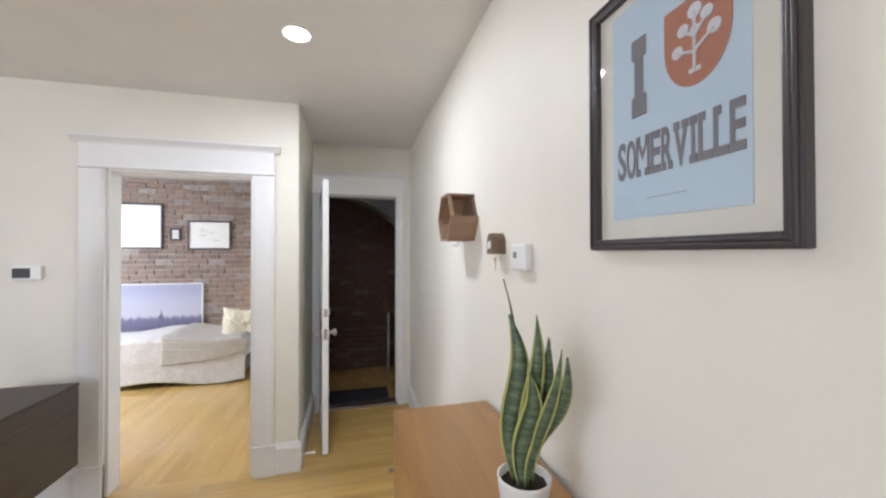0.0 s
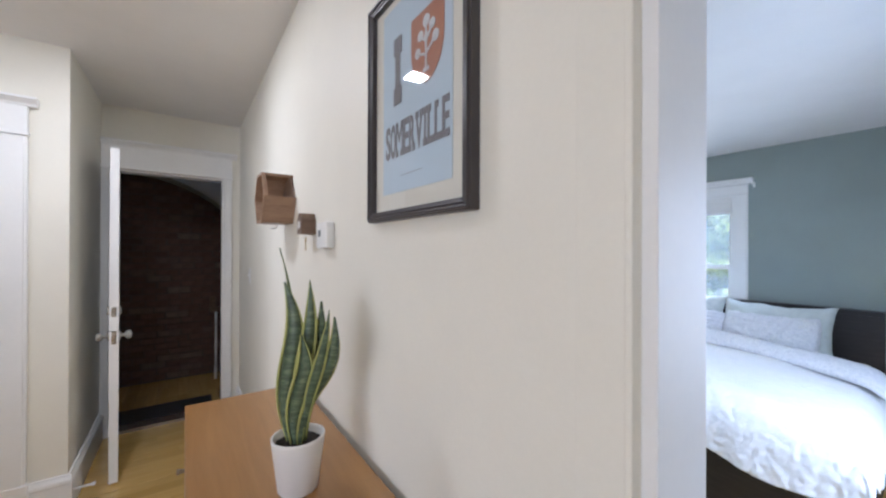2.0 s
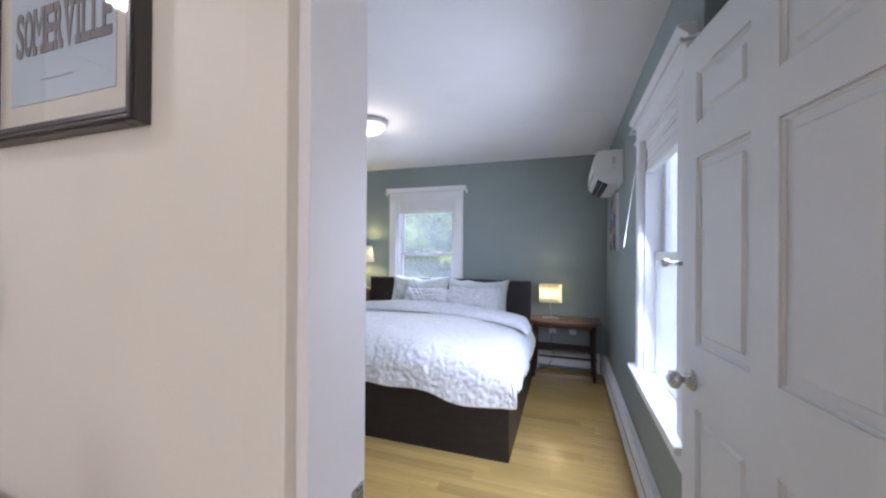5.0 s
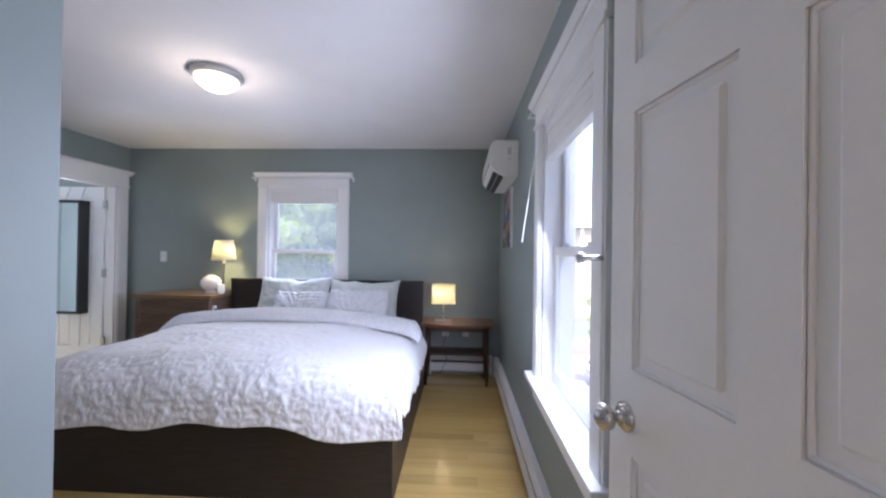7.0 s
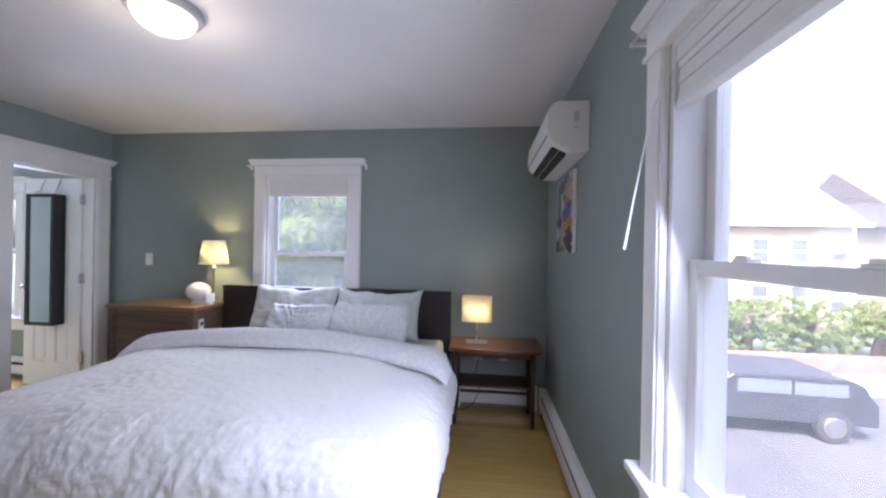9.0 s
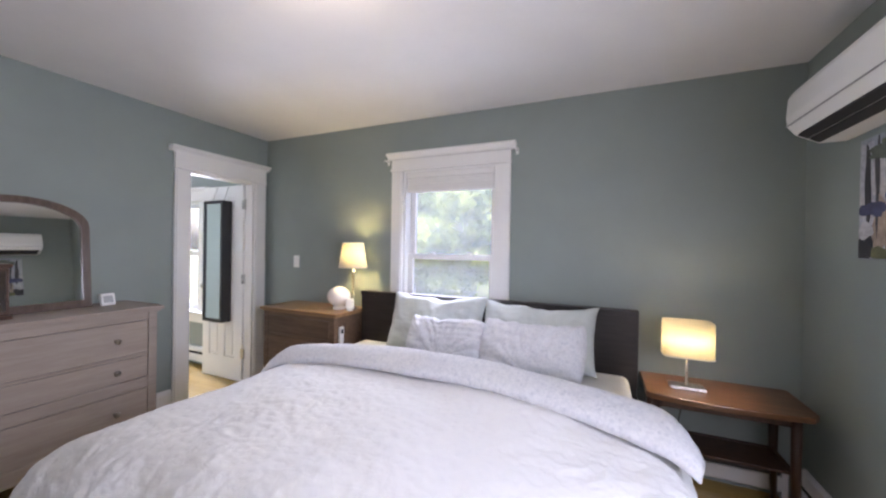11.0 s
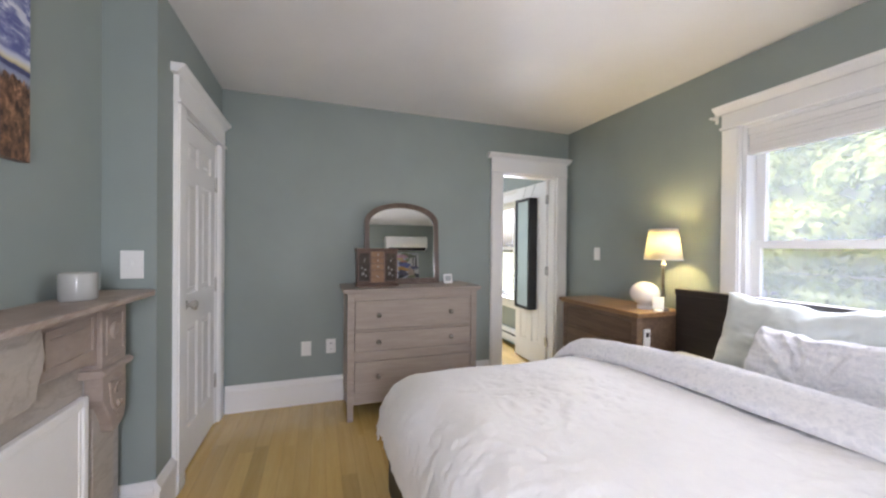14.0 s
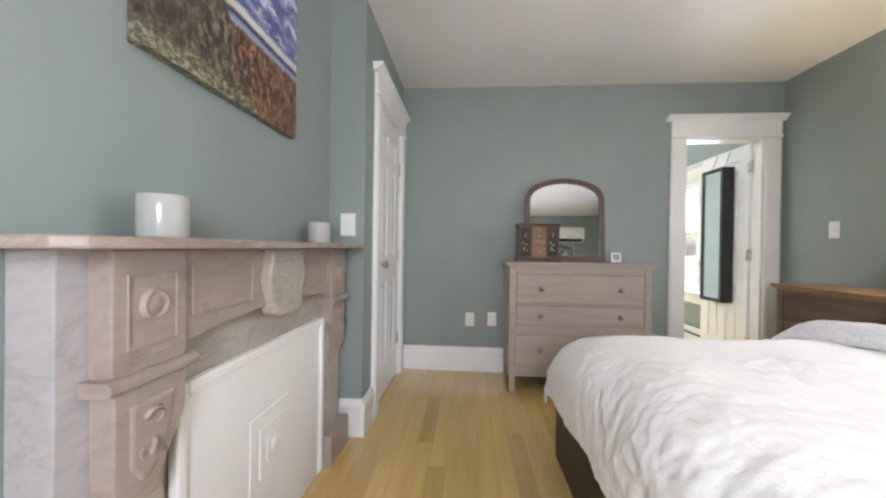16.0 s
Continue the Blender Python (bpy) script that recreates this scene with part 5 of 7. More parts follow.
def landscape():
    """Autumn woods below a blue range with a sunlit ridge and clouds."""
    def build(n, l, p):
        v = coords(n, l)
        sep = n.new("ShaderNodeSeparateXYZ")
        l.new(v, sep.inputs[0])

        def calc(op, a, b):
            m = n.new("ShaderNodeMath")
            m.operation = op
            for i, val in enumerate((a, b)):
                if isinstance(val, (int, float)):
                    m.inputs[i].default_value = val
                else:
                    l.new(val, m.inputs[i])
            return m.outputs[0]

        x, z = sep.outputs["X"], sep.outputs["Z"]
        wob = calc("SUBTRACT", noise_tex(n, l, v, 7, 6, 0.65), 0.5)
        ragged = calc("SUBTRACT", noise_tex(n, l, coords(n, l, (1, 1, 0.5)), 40, 4, 0.7), 0.5)
        # brush and trees: mottled, orange to the west, olive shrubs along the foot
        woods = ramp(n, [(0.36, (0.020, 0.017, 0.018)), (0.46, (0.075, 0.060, 0.046)), (0.54, (0.15, 0.12, 0.095)), (0.64, (0.33, 0.28, 0.21))])
        l.new(noise_tex(n, l, coords(n, l, (1.2, 1, 0.7)), 42, 6, 0.78), woods.inputs[0])
        reds = ramp(n, [(0.10, (1.35, 0.88, 0.66)), (0.36, (1.30, 0.80, 0.58)), (0.42, (0.95, 0.93, 0.90)), (0.58, (0.84, 0.84, 0.76)), (0.68, (0.62, 0.58, 0.60))])
        l.new(calc("ADD", x, calc("MULTIPLY", wob, 0.35)), reds.inputs[0])
        brush = mixed(n, l, 1.0, woods.outputs[0], reds.outputs[0], "MULTIPLY")
        shrubs = ramp(n, [(0.36, (0.05, 0.048, 0.034)), (0.5, (0.15, 0.145, 0.085)), (0.62, (0.38, 0.36, 0.24))])
        l.new(noise_tex(n, l, coords(n, l, (1, 1, 1.6)), 55, 4, 0.7), shrubs.inputs[0])
        foot_ = ramp(n, [(0.035, (1, 1, 1)), (0.060, (0, 0, 0))])
        l.new(calc("ADD", calc("ADD", z, calc("MULTIPLY", wob, 0.10)), calc("MULTIPLY", calc("SUBTRACT", 0.36, calc("MINIMUM", x, 0.36)), 0.4)), foot_.inputs[0])
        low = mixed(n, l, foot_.outputs[0], brush, shrubs.outputs[0])
        # distance: pale plain, dark range, sunlit slope, cloud bank, sky
        far_ = ramp(n, [(0.235, (0.15, 0.14, 0.16)), (0.25, (0.30, 0.33, 0.42)), (0.264, (0.22, 0.26, 0.40)), (0.270, (0.045, 0.055, 0.15)), (0.283, (0.07, 0.08, 0.20)), (0.288, (0.55, 0.46, 0.24)), (0.298, (0.62, 0.60, 0.52)), (0.312, (0.50, 0.54, 0.66)), (0.325, (0.12, 0.14, 0.33))])
        tilt_ = calc("MULTIPLY", calc("SUBTRACT", x, 0.22), -0.02)
        l.new(calc("ADD", calc("ADD", z, tilt_), calc("MULTIPLY", wob, 0.035)), far_.inputs[0])
        clouds = ramp(n, [(0.44, (0.085, 0.10, 0.28)), (0.52, (0.20, 0.23, 0.42)), (0.60, (0.62, 0.64, 0.72))])
        l.new(noise_tex(n, l, coords(n, l, (1, 1, 1.8)), 11, 6, 0.66, 0.6), clouds.inputs[0])
        up = ramp(n, [(0.318, (0, 0, 0)), (0.335, (1, 1, 1))])
        l.new(z, up.inputs[0])
        high = mixed(n, l, up.outputs[0], far_.outputs[0], clouds.outputs[0])
        rise = n.new("ShaderNodeMapRange")
        for key_, val in (("From Min", 0.44), ("From Max", 0.66), ("To Max", 0.30)):
            rise.inputs[key_].default_value = val
        l.new(calc("ADD", x, calc("MULTIPLY", wob, 0.15)), rise.inputs["Value"])
        over = ramp(n, [(0.238, (0, 0, 0)), (0.246, (1, 1, 1))])
        l.new(calc("SUBTRACT", calc("ADD", z, calc("MULTIPLY", ragged, 0.10)), rise.outputs[0]), over.inputs[0])
        l.new(mixed(n, l, over.outputs[0], low, high), p.inputs["Base Color"])
        p.inputs["Roughness"].default_value = 0.35
    return mat("mountain_print", build)


cv = thing("canvas_print", "mountain landscape canvas print with autumn woods and clouds", "canvas print", (-1.94, CH, 1.522))
part("canvas", box((0, 0.001, 0), (0.745, 0.030, 0.70), 0.002), landscape(), cv)
part("stretcher", box((0.01, 0.0, 0.01), (0.735, 0.001, 0.69), 0), TOPWOOD, cv)

# mirror cabinet hanging on the side room door
am = thing("door_mirror", "tall narrow mirror cabinet in black frame hanging on the door", "mirror", (-4.085, 3.648, 0.60))
part("cabinet", box((0, -0.085, 0), (0.29, -0.004, 1.21), 0.004), BLACK, am)
part("frame", boxes([((0, -0.105, 0), (0.030, -0.085, 1.21)), ((0.262, -0.105, 0), (0.29, -0.085, 1.21)), ((0.030, -0.105, 0), (0.262, -0.085, 0.030)), ((0.030, -0.105, 1.18), (0.262, -0.085, 1.21))], 0.003), BLACK, am)
part("mirror_glass", box((0.030, -0.095, 0.030), (0.262, -0.087, 1.18), 0), mirror_glass(), am, "clear mirror glass")
for x in (0.06, 0.23):
    part("hook", tube([(x, -0.05, 1.21), (x, -0.02, 1.30), (x, 0.002, 1.362), (x, 0.045, 1.366), (x, 0.047, 1.33)], 0.004, 6), STEEL, am, "metal over-door hook")

# ---- living room things ----
SIDEBOARD = wood("orange_teak", (0.31, 0.152, 0.040), (0.40, 0.212, 0.066), (1.0, 14, 14), 0.3, 2.2, vary=0.08, coat=0.3)
sb = thing("sideboard", "orange-brown teak sideboard with nickel pulls", "sideboard", (-1.475, HS - 0.41, 0))
part("top", box((0, 0, 0.88), (1.20, 0.39, 0.905), 0.003), SIDEBOARD, sb)
part("body", boxes([((0.006, 0.022, 0.12), (0.026, 0.385, 0.88)), ((1.174, 0.022, 0.12), (1.194, 0.385, 0.88)), ((0.026, 0.022, 0.12), (1.174, 0.385, 0.14)), ((0.026, 0.370, 0.14), (1.174, 0.385, 0.88)), ((0.59, 0.022, 0.14), (0.61, 0.37, 0.88))], 0.002), SIDEBOARD, sb)
for x0, x1, hx in ((0.004, 0.598, 0.05), (0.602, 1.196, 1.15)):
    f = part("door", box((x0, 0.0, 0.12), (x1, 0.02, 0.877), 0.002), SIDEBOARD, sb)
    part("pull", tube([(hx, 0.0, 0.70), (hx, -0.022, 0.70)], [0.006, 0.010], 12), STEEL, f, "small nickel pull")
for x, y in ((0.06, 0.06), (1.14, 0.06), (0.06, 0.33), (1.14, 0.33)):
    part("leg", tube([(x, y, 0.12), (x, y, 0)], [0.02, 0.013], 12), SIDEBOARD, sb)


def leaf_green():
    def build(n, l, p):
        v = coords(n, l, (1.0, 1.0, 1.0))
        band = noise_tex(n, l, coords(n, l, (10, 10, 60)), 1.6, 4, 0.7, 0.4)
        r = ramp(n, [(0.36, (0.045, 0.072, 0.042)), (0.5, (0.078, 0.118, 0.068)), (0.64, (0.15, 0.195, 0.11))])
        l.new(band, r.inputs[0])
        l.new(r.outputs[0], p.inputs["Base Color"])
        p.inputs["Roughness"].default_value = 0.38
        bump(n, l, p, noise_tex(n, l, v, 90, 3), 0.1, 0.002)
    return mat("snake_leaf_green", build)


MARGIN = plain("leaf_margin_yellow", (0.46, 0.48, 0.15), 0.4, vary=0.15, grain=60)
pl = thing("snake_plant", "variegated snake plant in a white ceramic pot", "plant", (-0.780, -0.363, 0.905))
pr = 0.060
POT = plain("white_ceramic", (0.80, 0.79, 0.77), 0.35, vary=0.03)
part("pot", lathe([(0, 0), (0.042, 0), (0.045, 0.004), (pr - 0.001, 0.118), (pr, 0.124), (pr - 0.004, 0.126), (pr - 0.007, 0.120), (pr - 0.010, 0.10), (0, 0.10)], 44), POT, pl, "white ceramic pot", True)
bm = lathe([(0, 0.112), (0.03, 0.111), (pr - 0.009, 0.108), (pr - 0.009, 0.10)], 36)
bmesh.ops.subdivide_edges(bm, edges=bm.edges[:], cuts=2, use_grid_fill=True)
for v in bm.verts:
    v.co.z += 0.005 * noise.noise(v.co * 90)
part("soil", bm, plain("dark_soil", (0.035, 0.027, 0.022), 0.95, vary=0.5, grain=120, bumpy=0.8), pl, "dark potting soil", True)
GREEN = leaf_green()


def blade(base, tip, width, bulge, face, twist=0.0, wave=0.0):
    """A stiff, cupped leaf from base to tip with pale margins."""
    a, b = Vector(base), Vector(tip)
    axis = (b - a).normalized()
    side0 = Vector((math.cos(face), math.sin(face), 0))
    side0 = (side0 - axis * side0.dot(axis)).normalized()
    out0 = axis.cross(side0)
    n = 22
    prof = []
    for i in range(n + 1):
        t = i / n
        wd = width * (0.30 + 0.70 * math.sin(math.pi / 2 * min(1, t / 0.55)) ** 1.4) * (1 - max(0, (t - 0.55) / 0.45) ** 1.7)
        ang = twist * t
        side = side0 * math.cos(ang) + out0 * math.sin(ang)
        out = axis.cross(side)
        c = a.lerp(b, t) + out0 * bulge * math.sin(math.pi * t) + side0 * wave * math.sin(2 * math.pi * t)
        prof.append((c, side, out, max(wd, 0.0008)))
    lf, edge = bmesh.new(), bmesh.new()
    rows = []
    for c, side, out, wd in prof:
        rows.append([lf.verts.new(c + side * wd * u * 0.74 - out * wd * 0.34 * (1 - u * u)) for u in (-1, -0.5, 0, 0.5, 1)])
    for p_, q_ in zip(rows, rows[1:]):
        for i in range(4):
            lf.faces.new((p_[i], p_[i + 1], q_[i + 1], q_[i]))
    for sg in (-1, 1):
        er = [[edge.verts.new(c + side * wd * sg * u - out * wd * 0.34 * (1 - 0.53 if u < 0.9 else 0.02)) for u in (0.73, 1.0)] for c, side, out, wd in prof]
        for p_, q_ in zip(er, er[1:]):
            edge.faces.new((p_[0], p_[1], q_[1], q_[0]))
    ob = part("leaf", lf, GREEN, pl, "dark green banded leaf", True)
    ob.modifiers.new("thickness", "SOLIDIFY").thickness = 0.003
    e = part("leaf_margin", edge, MARGIN, ob, "pale yellow leaf margin", True)
    e.modifiers.new("thickness", "SOLIDIFY").thickness = 0.003


RV, FV = Vector((0.729, 0.684, 0)), Vector((0.684, -0.729, 0))   # across and towards the room
for (bx, by), (tx, ty), tz, wd, bl, tw, wv in (
        ((-0.010, 0.008), (-0.030, 0.010), 0.485, 0.0270, 0.006, 0.1, -0.018), ((-0.004, -0.010), (-0.014, -0.012), 0.425, 0.0180, 0.008, 0.3, -0.004),
        ((-0.010, -0.004), (-0.042, 0.012), 0.565, 0.0060, 0.010, 1.2, -0.012), ((0.002, -0.006), (0.034, 0.010), 0.490, 0.0210, -0.006, 0.4, -0.010),
        ((0.004, 0.018), (0.024, 0.028), 0.368, 0.0255, 0.008, 0.1, -0.012), ((0.008, -0.012), (0.056, -0.004), 0.440, 0.0195, 0.008, 0.3, -0.006),
        ((0.012, -0.004), (0.092, 0.026), 0.425, 0.0145, -0.008, 0.5, -0.006), ((0.010, 0.010), (0.100, 0.016), 0.408, 0.0195, 0.010, 0.4, -0.016)):
    blade(RV * bx + FV * by + Vector((0, 0, 0.098)), RV * tx + FV * ty + Vector((0, 0, tz)), wd, bl, math.atan2(RV.y, RV.x), tw, wv)

# framed poster
ps = thing("framed_poster", "pale blue typographic poster in a black frame under glass", "poster", (0, HS, 0))
BLACKWOOD = plain("black_frame_lacquer", (0.050, 0.044, 0.047), 0.35, vary=0.1, grain=60)
PX0, PX1, PZ0, PZ1 = -0.774, -0.357, 1.535, 2.085
for lo, hi in (((PX0, PZ0), (PX0 + 0.024, PZ1)), ((PX1 - 0.024, PZ0), (PX1, PZ1)), ((PX0 + 0.024, PZ0), (PX1 - 0.024, PZ0 + 0.024)), ((PX0 + 0.024, PZ1 - 0.024), (PX1 - 0.024, PZ1))):
    part("frame_bar", box((lo[0], -0.022, lo[1]), (hi[0], 0, hi[1]), 0.003), BLACKWOOD, ps)
for k_, (o_, t_) in enumerate(((0.004, 0.027), (0.012, 0.024))):
    w_ = 0.006
    x0, x1, z0, z1 = PX0 + o_, PX1 - o_, PZ0 + o_, PZ1 - o_
    part("frame_bead", boxes([((x0, -t_, z0), (x0 + w_, -0.02, z1)), ((x1 - w_, -t_, z0), (x1, -0.02, z1)), ((x0 + w_, -t_, z0), (x1 - w_, -0.02, z0 + w_)), ((x0 + w_, -t_, z1 - w_), (x1 - w_, -0.02, z1))], 0.002), BLACKWOOD, ps)
part("mat_board", box((PX0 + 0.022, -0.008, PZ0 + 0.022), (PX1 - 0.022, -0.004, PZ1 - 0.022), 0), plain("cream_mat", (0.72, 0.68, 0.58), 0.85, vary=0.03), ps, "cream mat board")
part("print", box((-0.710, -0.0095, 1.600), (-0.424, -0.0085, 2.042), 0), plain("pale_blue_paper", (0.54, 0.62, 0.67), 0.8, vary=0.03, grain=200), ps, "pale blue print")
# ink tones paled to include the veil of reflection on the glass
INK = plain("grey_ink", (0.21, 0.195, 0.20), 0.7, vary=0.15, grain=150)
ORANGE = plain("orange_ink", (0.43, 0.19, 0.11), 0.7, vary=0.08, grain=150)


def lettering(text, x0, x1, z0, z1, y, material, parent, label, heavy=0.02):
    cu = bpy.data.curves.new("lettering", "FONT")
    cu.body, cu.extrude, cu.offset = text, 0.002, heavy
    tmp = new("lettering_curve", cu)
    me = bpy.data.meshes.new_from_object(tmp.evaluated_get(bpy.context.evaluated_depsgraph_get()))
    bpy.data.objects.remove(tmp)
    xs, ys = [v.co.x for v in me.vertices], [v.co.y for v in me.vertices]
    for v in me.vertices:
        v.co = ((v.co.x - min(xs)) / (max(xs) - min(xs)) * (x1 - x0) + x0, y - v.co.z * 0.2, (v.co.y - min(ys)) / (max(ys) - min(ys)) * (z1 - z0) + z0)
    me.materials.clear()
    me.materials.append(material)
    ob = new("lettering", me)
    ob.parent = parent
    ob["label"] = label
    return ob


bpy.context.view_layer.update()
cell = {"M": 1.35, "V": 1.2, "I": 0.62, "O": 1.0, "S": 0.95}
unit = 0.264 / sum(cell.get(c, 1.0) for c in "SOMERVILLE")
cx = -0.694
for c in "SOMERVILLE":
    w_ = cell.get(c, 1.0) * unit - 0.0022
    x0, x1 = (cx + w_ * 0.26, cx + w_ * 0.74) if c == "I" else (cx, cx + w_)
    ob = lettering(c, x0, x1, 1.682, 1.762, -0.0105, INK, ps, "dark grey slab capital", 0.0 if c == "M" else 0.024)
    # slab serifs at the ends of the stems
    feet = {"M": (0.0, 0.34, 0.66, 1.0), "R": (0.0, 0.40, 0.62, 1.0), "I": (0.0, 1.0), "E": (-0.06, 0.2), "L": (-0.06, 0.2)}.get(c, ())
    tops = {"M": (0.0, 0.3, 0.7, 1.0), "V": (0.0, 0.42, 0.58, 1.0), "I": (0.0, 1.0), "L": (0.0, 0.55)}.get(c, ())
    bars = [((cx + a * w_, -0.0110, z), (cx + b * w_, -0.0100, z + 0.015)) for ends, z in ((feet, 1.682), (tops, 1.747)) for a, b in zip(ends[::2], ends[1::2])]
    if bars:
        part("slab", boxes(bars, 0), INK, ob)
    cx += cell.get(c, 1.0) * unit
part("letter_i", boxes([((-0.646, -0.0112, 1.806), (-0.624, -0.0102, 1.960)), ((-0.653, -0.0116, 1.805), (-0.617, -0.0100, 1.845)), ((-0.653, -0.0116, 1.921), (-0.617, -0.0100, 1.961))], 0), INK, ps, "dark grey slab letter")
shd = [(-0.573, 1.965), (-0.450, 1.965), (-0.450, 1.895)] + [(-0.450 - 0.0615 * (1 - math.cos(a)) , 1.895 - 0.083 * math.sin(a)) for a in [math.pi / 2 * i / 7 for i in range(1, 8)]]
shd += [(-0.573 + 0.0615 * (1 - math.cos(a)), 1.895 - 0.083 * math.sin(a)) for a in [math.pi / 2 * i / 7 for i in range(6, 0, -1)]] + [(-0.573, 1.895)]
sd_ = part("shield", prism(shd, "y", -0.0112, -0.0098), ORANGE, ps, "orange shield with a pale tree")
tr = bmesh.new()
for x, z, r_ in ((-0.512, 1.938, 0.013), (-0.534, 1.915, 0.011), (-0.490, 1.922, 0.011), (-0.545, 1.882, 0.011), (-0.478, 1.892, 0.012), (-0.512, 1.905, 0.009)):
    lathe([(0, 0), (r_, 0), (r_, 0.001), (0, 0.001)], 12, Matrix.Translation((x, -0.0113, z)) @ pose(0, 0, 0, 90), tr)
for pts in (((-0.512, 1.838), (-0.512, 1.935)), ((-0.512, 1.868), (-0.545, 1.880)), ((-0.512, 1.87), (-0.478, 1.890)), ((-0.512, 1.895), (-0.534, 1.912)), ((-0.512, 1.895), (-0.490, 1.918))):
    tube([(x, -0.0118, z) for x, z in pts], 0.0028, 6, tr)
add_box(tr, (-0.523, -0.0122, 1.834), (-0.501, -0.0115, 1.842))
part("tree_mark", tr, plain("pale_ink", (0.66, 0.68, 0.68), 0.8), sd_, "pale tree drawing")
part("imprint", box((-0.62, -0.0104, 1.636), (-0.53, -0.0097, 1.638), 0), plain("faint_ink", (0.36, 0.39, 0.42), 0.8), ps, "thin line of small print")


def poster_glass():
    def build(n, l, p):
        for k_ in list(n):
            if k_.type == "BSDF_PRINCIPLED":
                n.remove(k_)
        out = next(k_ for k_ in n if k_.type == "OUTPUT_MATERIAL")
        tp, gl, mx, fr_ = n.new("ShaderNodeBsdfTransparent"), n.new("ShaderNodeBsdfGlossy"), n.new("ShaderNodeMixShader"), n.new("ShaderNodeFresnel")
        gl.inputs["Roughness"].default_value = 0.02
        fr_.inputs["IOR"].default_value = 1.45
        l.new(fr_.outputs[0], mx.inputs[0])
        l.new(tp.outputs[0], mx.inputs[1])
        l.new(gl.outputs[0], mx.inputs[2])
        l.new(mx.outputs[0], out.inputs["Surface"])
    return mat("picture_glass", build)


bm = bmesh.new()
bm.faces.new([bm.verts.new(p_) for p_ in ((PX0 + 0.023, -0.0155, PZ0 + 0.023), (PX1 - 0.023, -0.0155, PZ0 + 0.023), (PX1 - 0.023, -0.0155, PZ1 - 0.023), (PX0 + 0.023, -0.0155, PZ1 - 0.023))])
g = part("glazing", bm, poster_glass(), ps, "clear picture glass")
g.visible_shadow = False

# hexagonal wall shelf, key holder, thermostat
OAKBOX = wood("walnut_ply", (0.24, 0.145, 0.09), (0.37, 0.245, 0.155), (3, 3, 14), 0.5, vary=0.05)
hx = thing("hexagon_shelf", "small hexagonal brown wooden wall box with hooks", "wall shelf", (-1.74, HS, 1.70))
R, R2 = 0.130, 0.117
hexa = [(math.cos(math.pi * i / 3), math.sin(math.pi * i / 3)) for i in range(6)]
for i in range(6):
    if i == 0:
        continue
    (a, b), (c_, e_) = hexa[i], hexa[(i + 1) % 6]
    part("side_board", prism([(a * R, b * R), (c_ * R, e_ * R), (c_ * R2, e_ * R2), (a * R2, b * R2)], "y", -0.135, 0), OAKBOX, hx)
part("back_board", prism([(a * R2, b * R2) for a, b in hexa], "y", -0.010, -0.001), BROWNWOOD, hx, "dark brown back")
part("front_lip", prism([(R2 * 0.5, R2 * 0.866), (R * 0.5, R * 0.866), (R, 0), (R2, 0)], "y", -0.135, -0.118), OAKBOX, hx)
for x in (-0.03, 0.03):
    part("hook", tube([(x, -0.06, -0.109), (x, -0.06, -0.125), (x, -0.07, -0.138), (x, -0.085, -0.132)], 0.0025, 6), PLASTIC, hx, "small white hook")
kh = thing("key_holder", "small dark house-shaped key holder with a hanging key", "key holder", (-1.34, HS, 1.525))
part("block", prism([(-0.03, 0), (0.03, 0), (0.03, 0.055), (0.012, 0.08), (-0.012, 0.08), (-0.03, 0.055)], "y", -0.055, 0, 0.002), BROWNWOOD, kh)
part("round_hole", lathe([(0, 0), (0.016, 0), (0.016, 0.002), (0, 0.002)], 18, Matrix.Translation((-0.002, -0.055, 0.035)) @ pose(0, 0, 0, 90)), PLASTIC, kh, "white round front")
part("key", boxes([((-0.003, -0.032, -0.065), (0.003, -0.030, -0.02)), ((-0.010, -0.032, -0.032), (0.010, -0.030, -0.012)), ((0.003, -0.032, -0.062), (0.009, -0.030, -0.056))], 0.0008), plain("brass", (0.55, 0.42, 0.20), 0.3, 1.0), kh, "hanging brass key")
th = thing("wall_intercom", "white square wall control with a small screen", "thermostat", (-1.15, HS, 1.515))
part("case", box((-0.055, -0.03, -0.045), (0.055, 0, 0.045), 0.008, 3), PLASTIC, th)
part("screen", box((-0.030, -0.0315, -0.004), (-0.004, -0.029, 0.018), 0.001), plain("dim_screen", (0.25, 0.27, 0.27), 0.2), th, "grey screen")
wall_plate("light_switch", "white light switch near the front door", (-3.02, HS, 1.26), 0, kind="toggle")
th = thing("thermostat", "white wall thermostat with a dark display", "thermostat", (G2, -2.64, 1.412), 90)
part("case", box((-0.072, -0.022, -0.042), (0.072, 0, 0.042), 0.005, 3), PLASTIC, th)
part("display", box((-0.066, -0.0235, -0.030), (0.022, -0.021, 0.030), 0.001), plain("dark_display", (0.02, 0.02, 0.022), 0.5), th, "dark display")
ds = thing("door_stop", "white spring door stop on the baseboard", "door stop", (G2 - 0.02, NOOK + 0.02, 0.10))
part("spring", tube([(0, 0, 0), (0, 0.075, 0)], 0.006, 10), PLASTIC, ds)
part("tip", tube([(0, 0.075, 0), (0, 0.09, 0)], 0.010, 12), PLASTIC, ds)

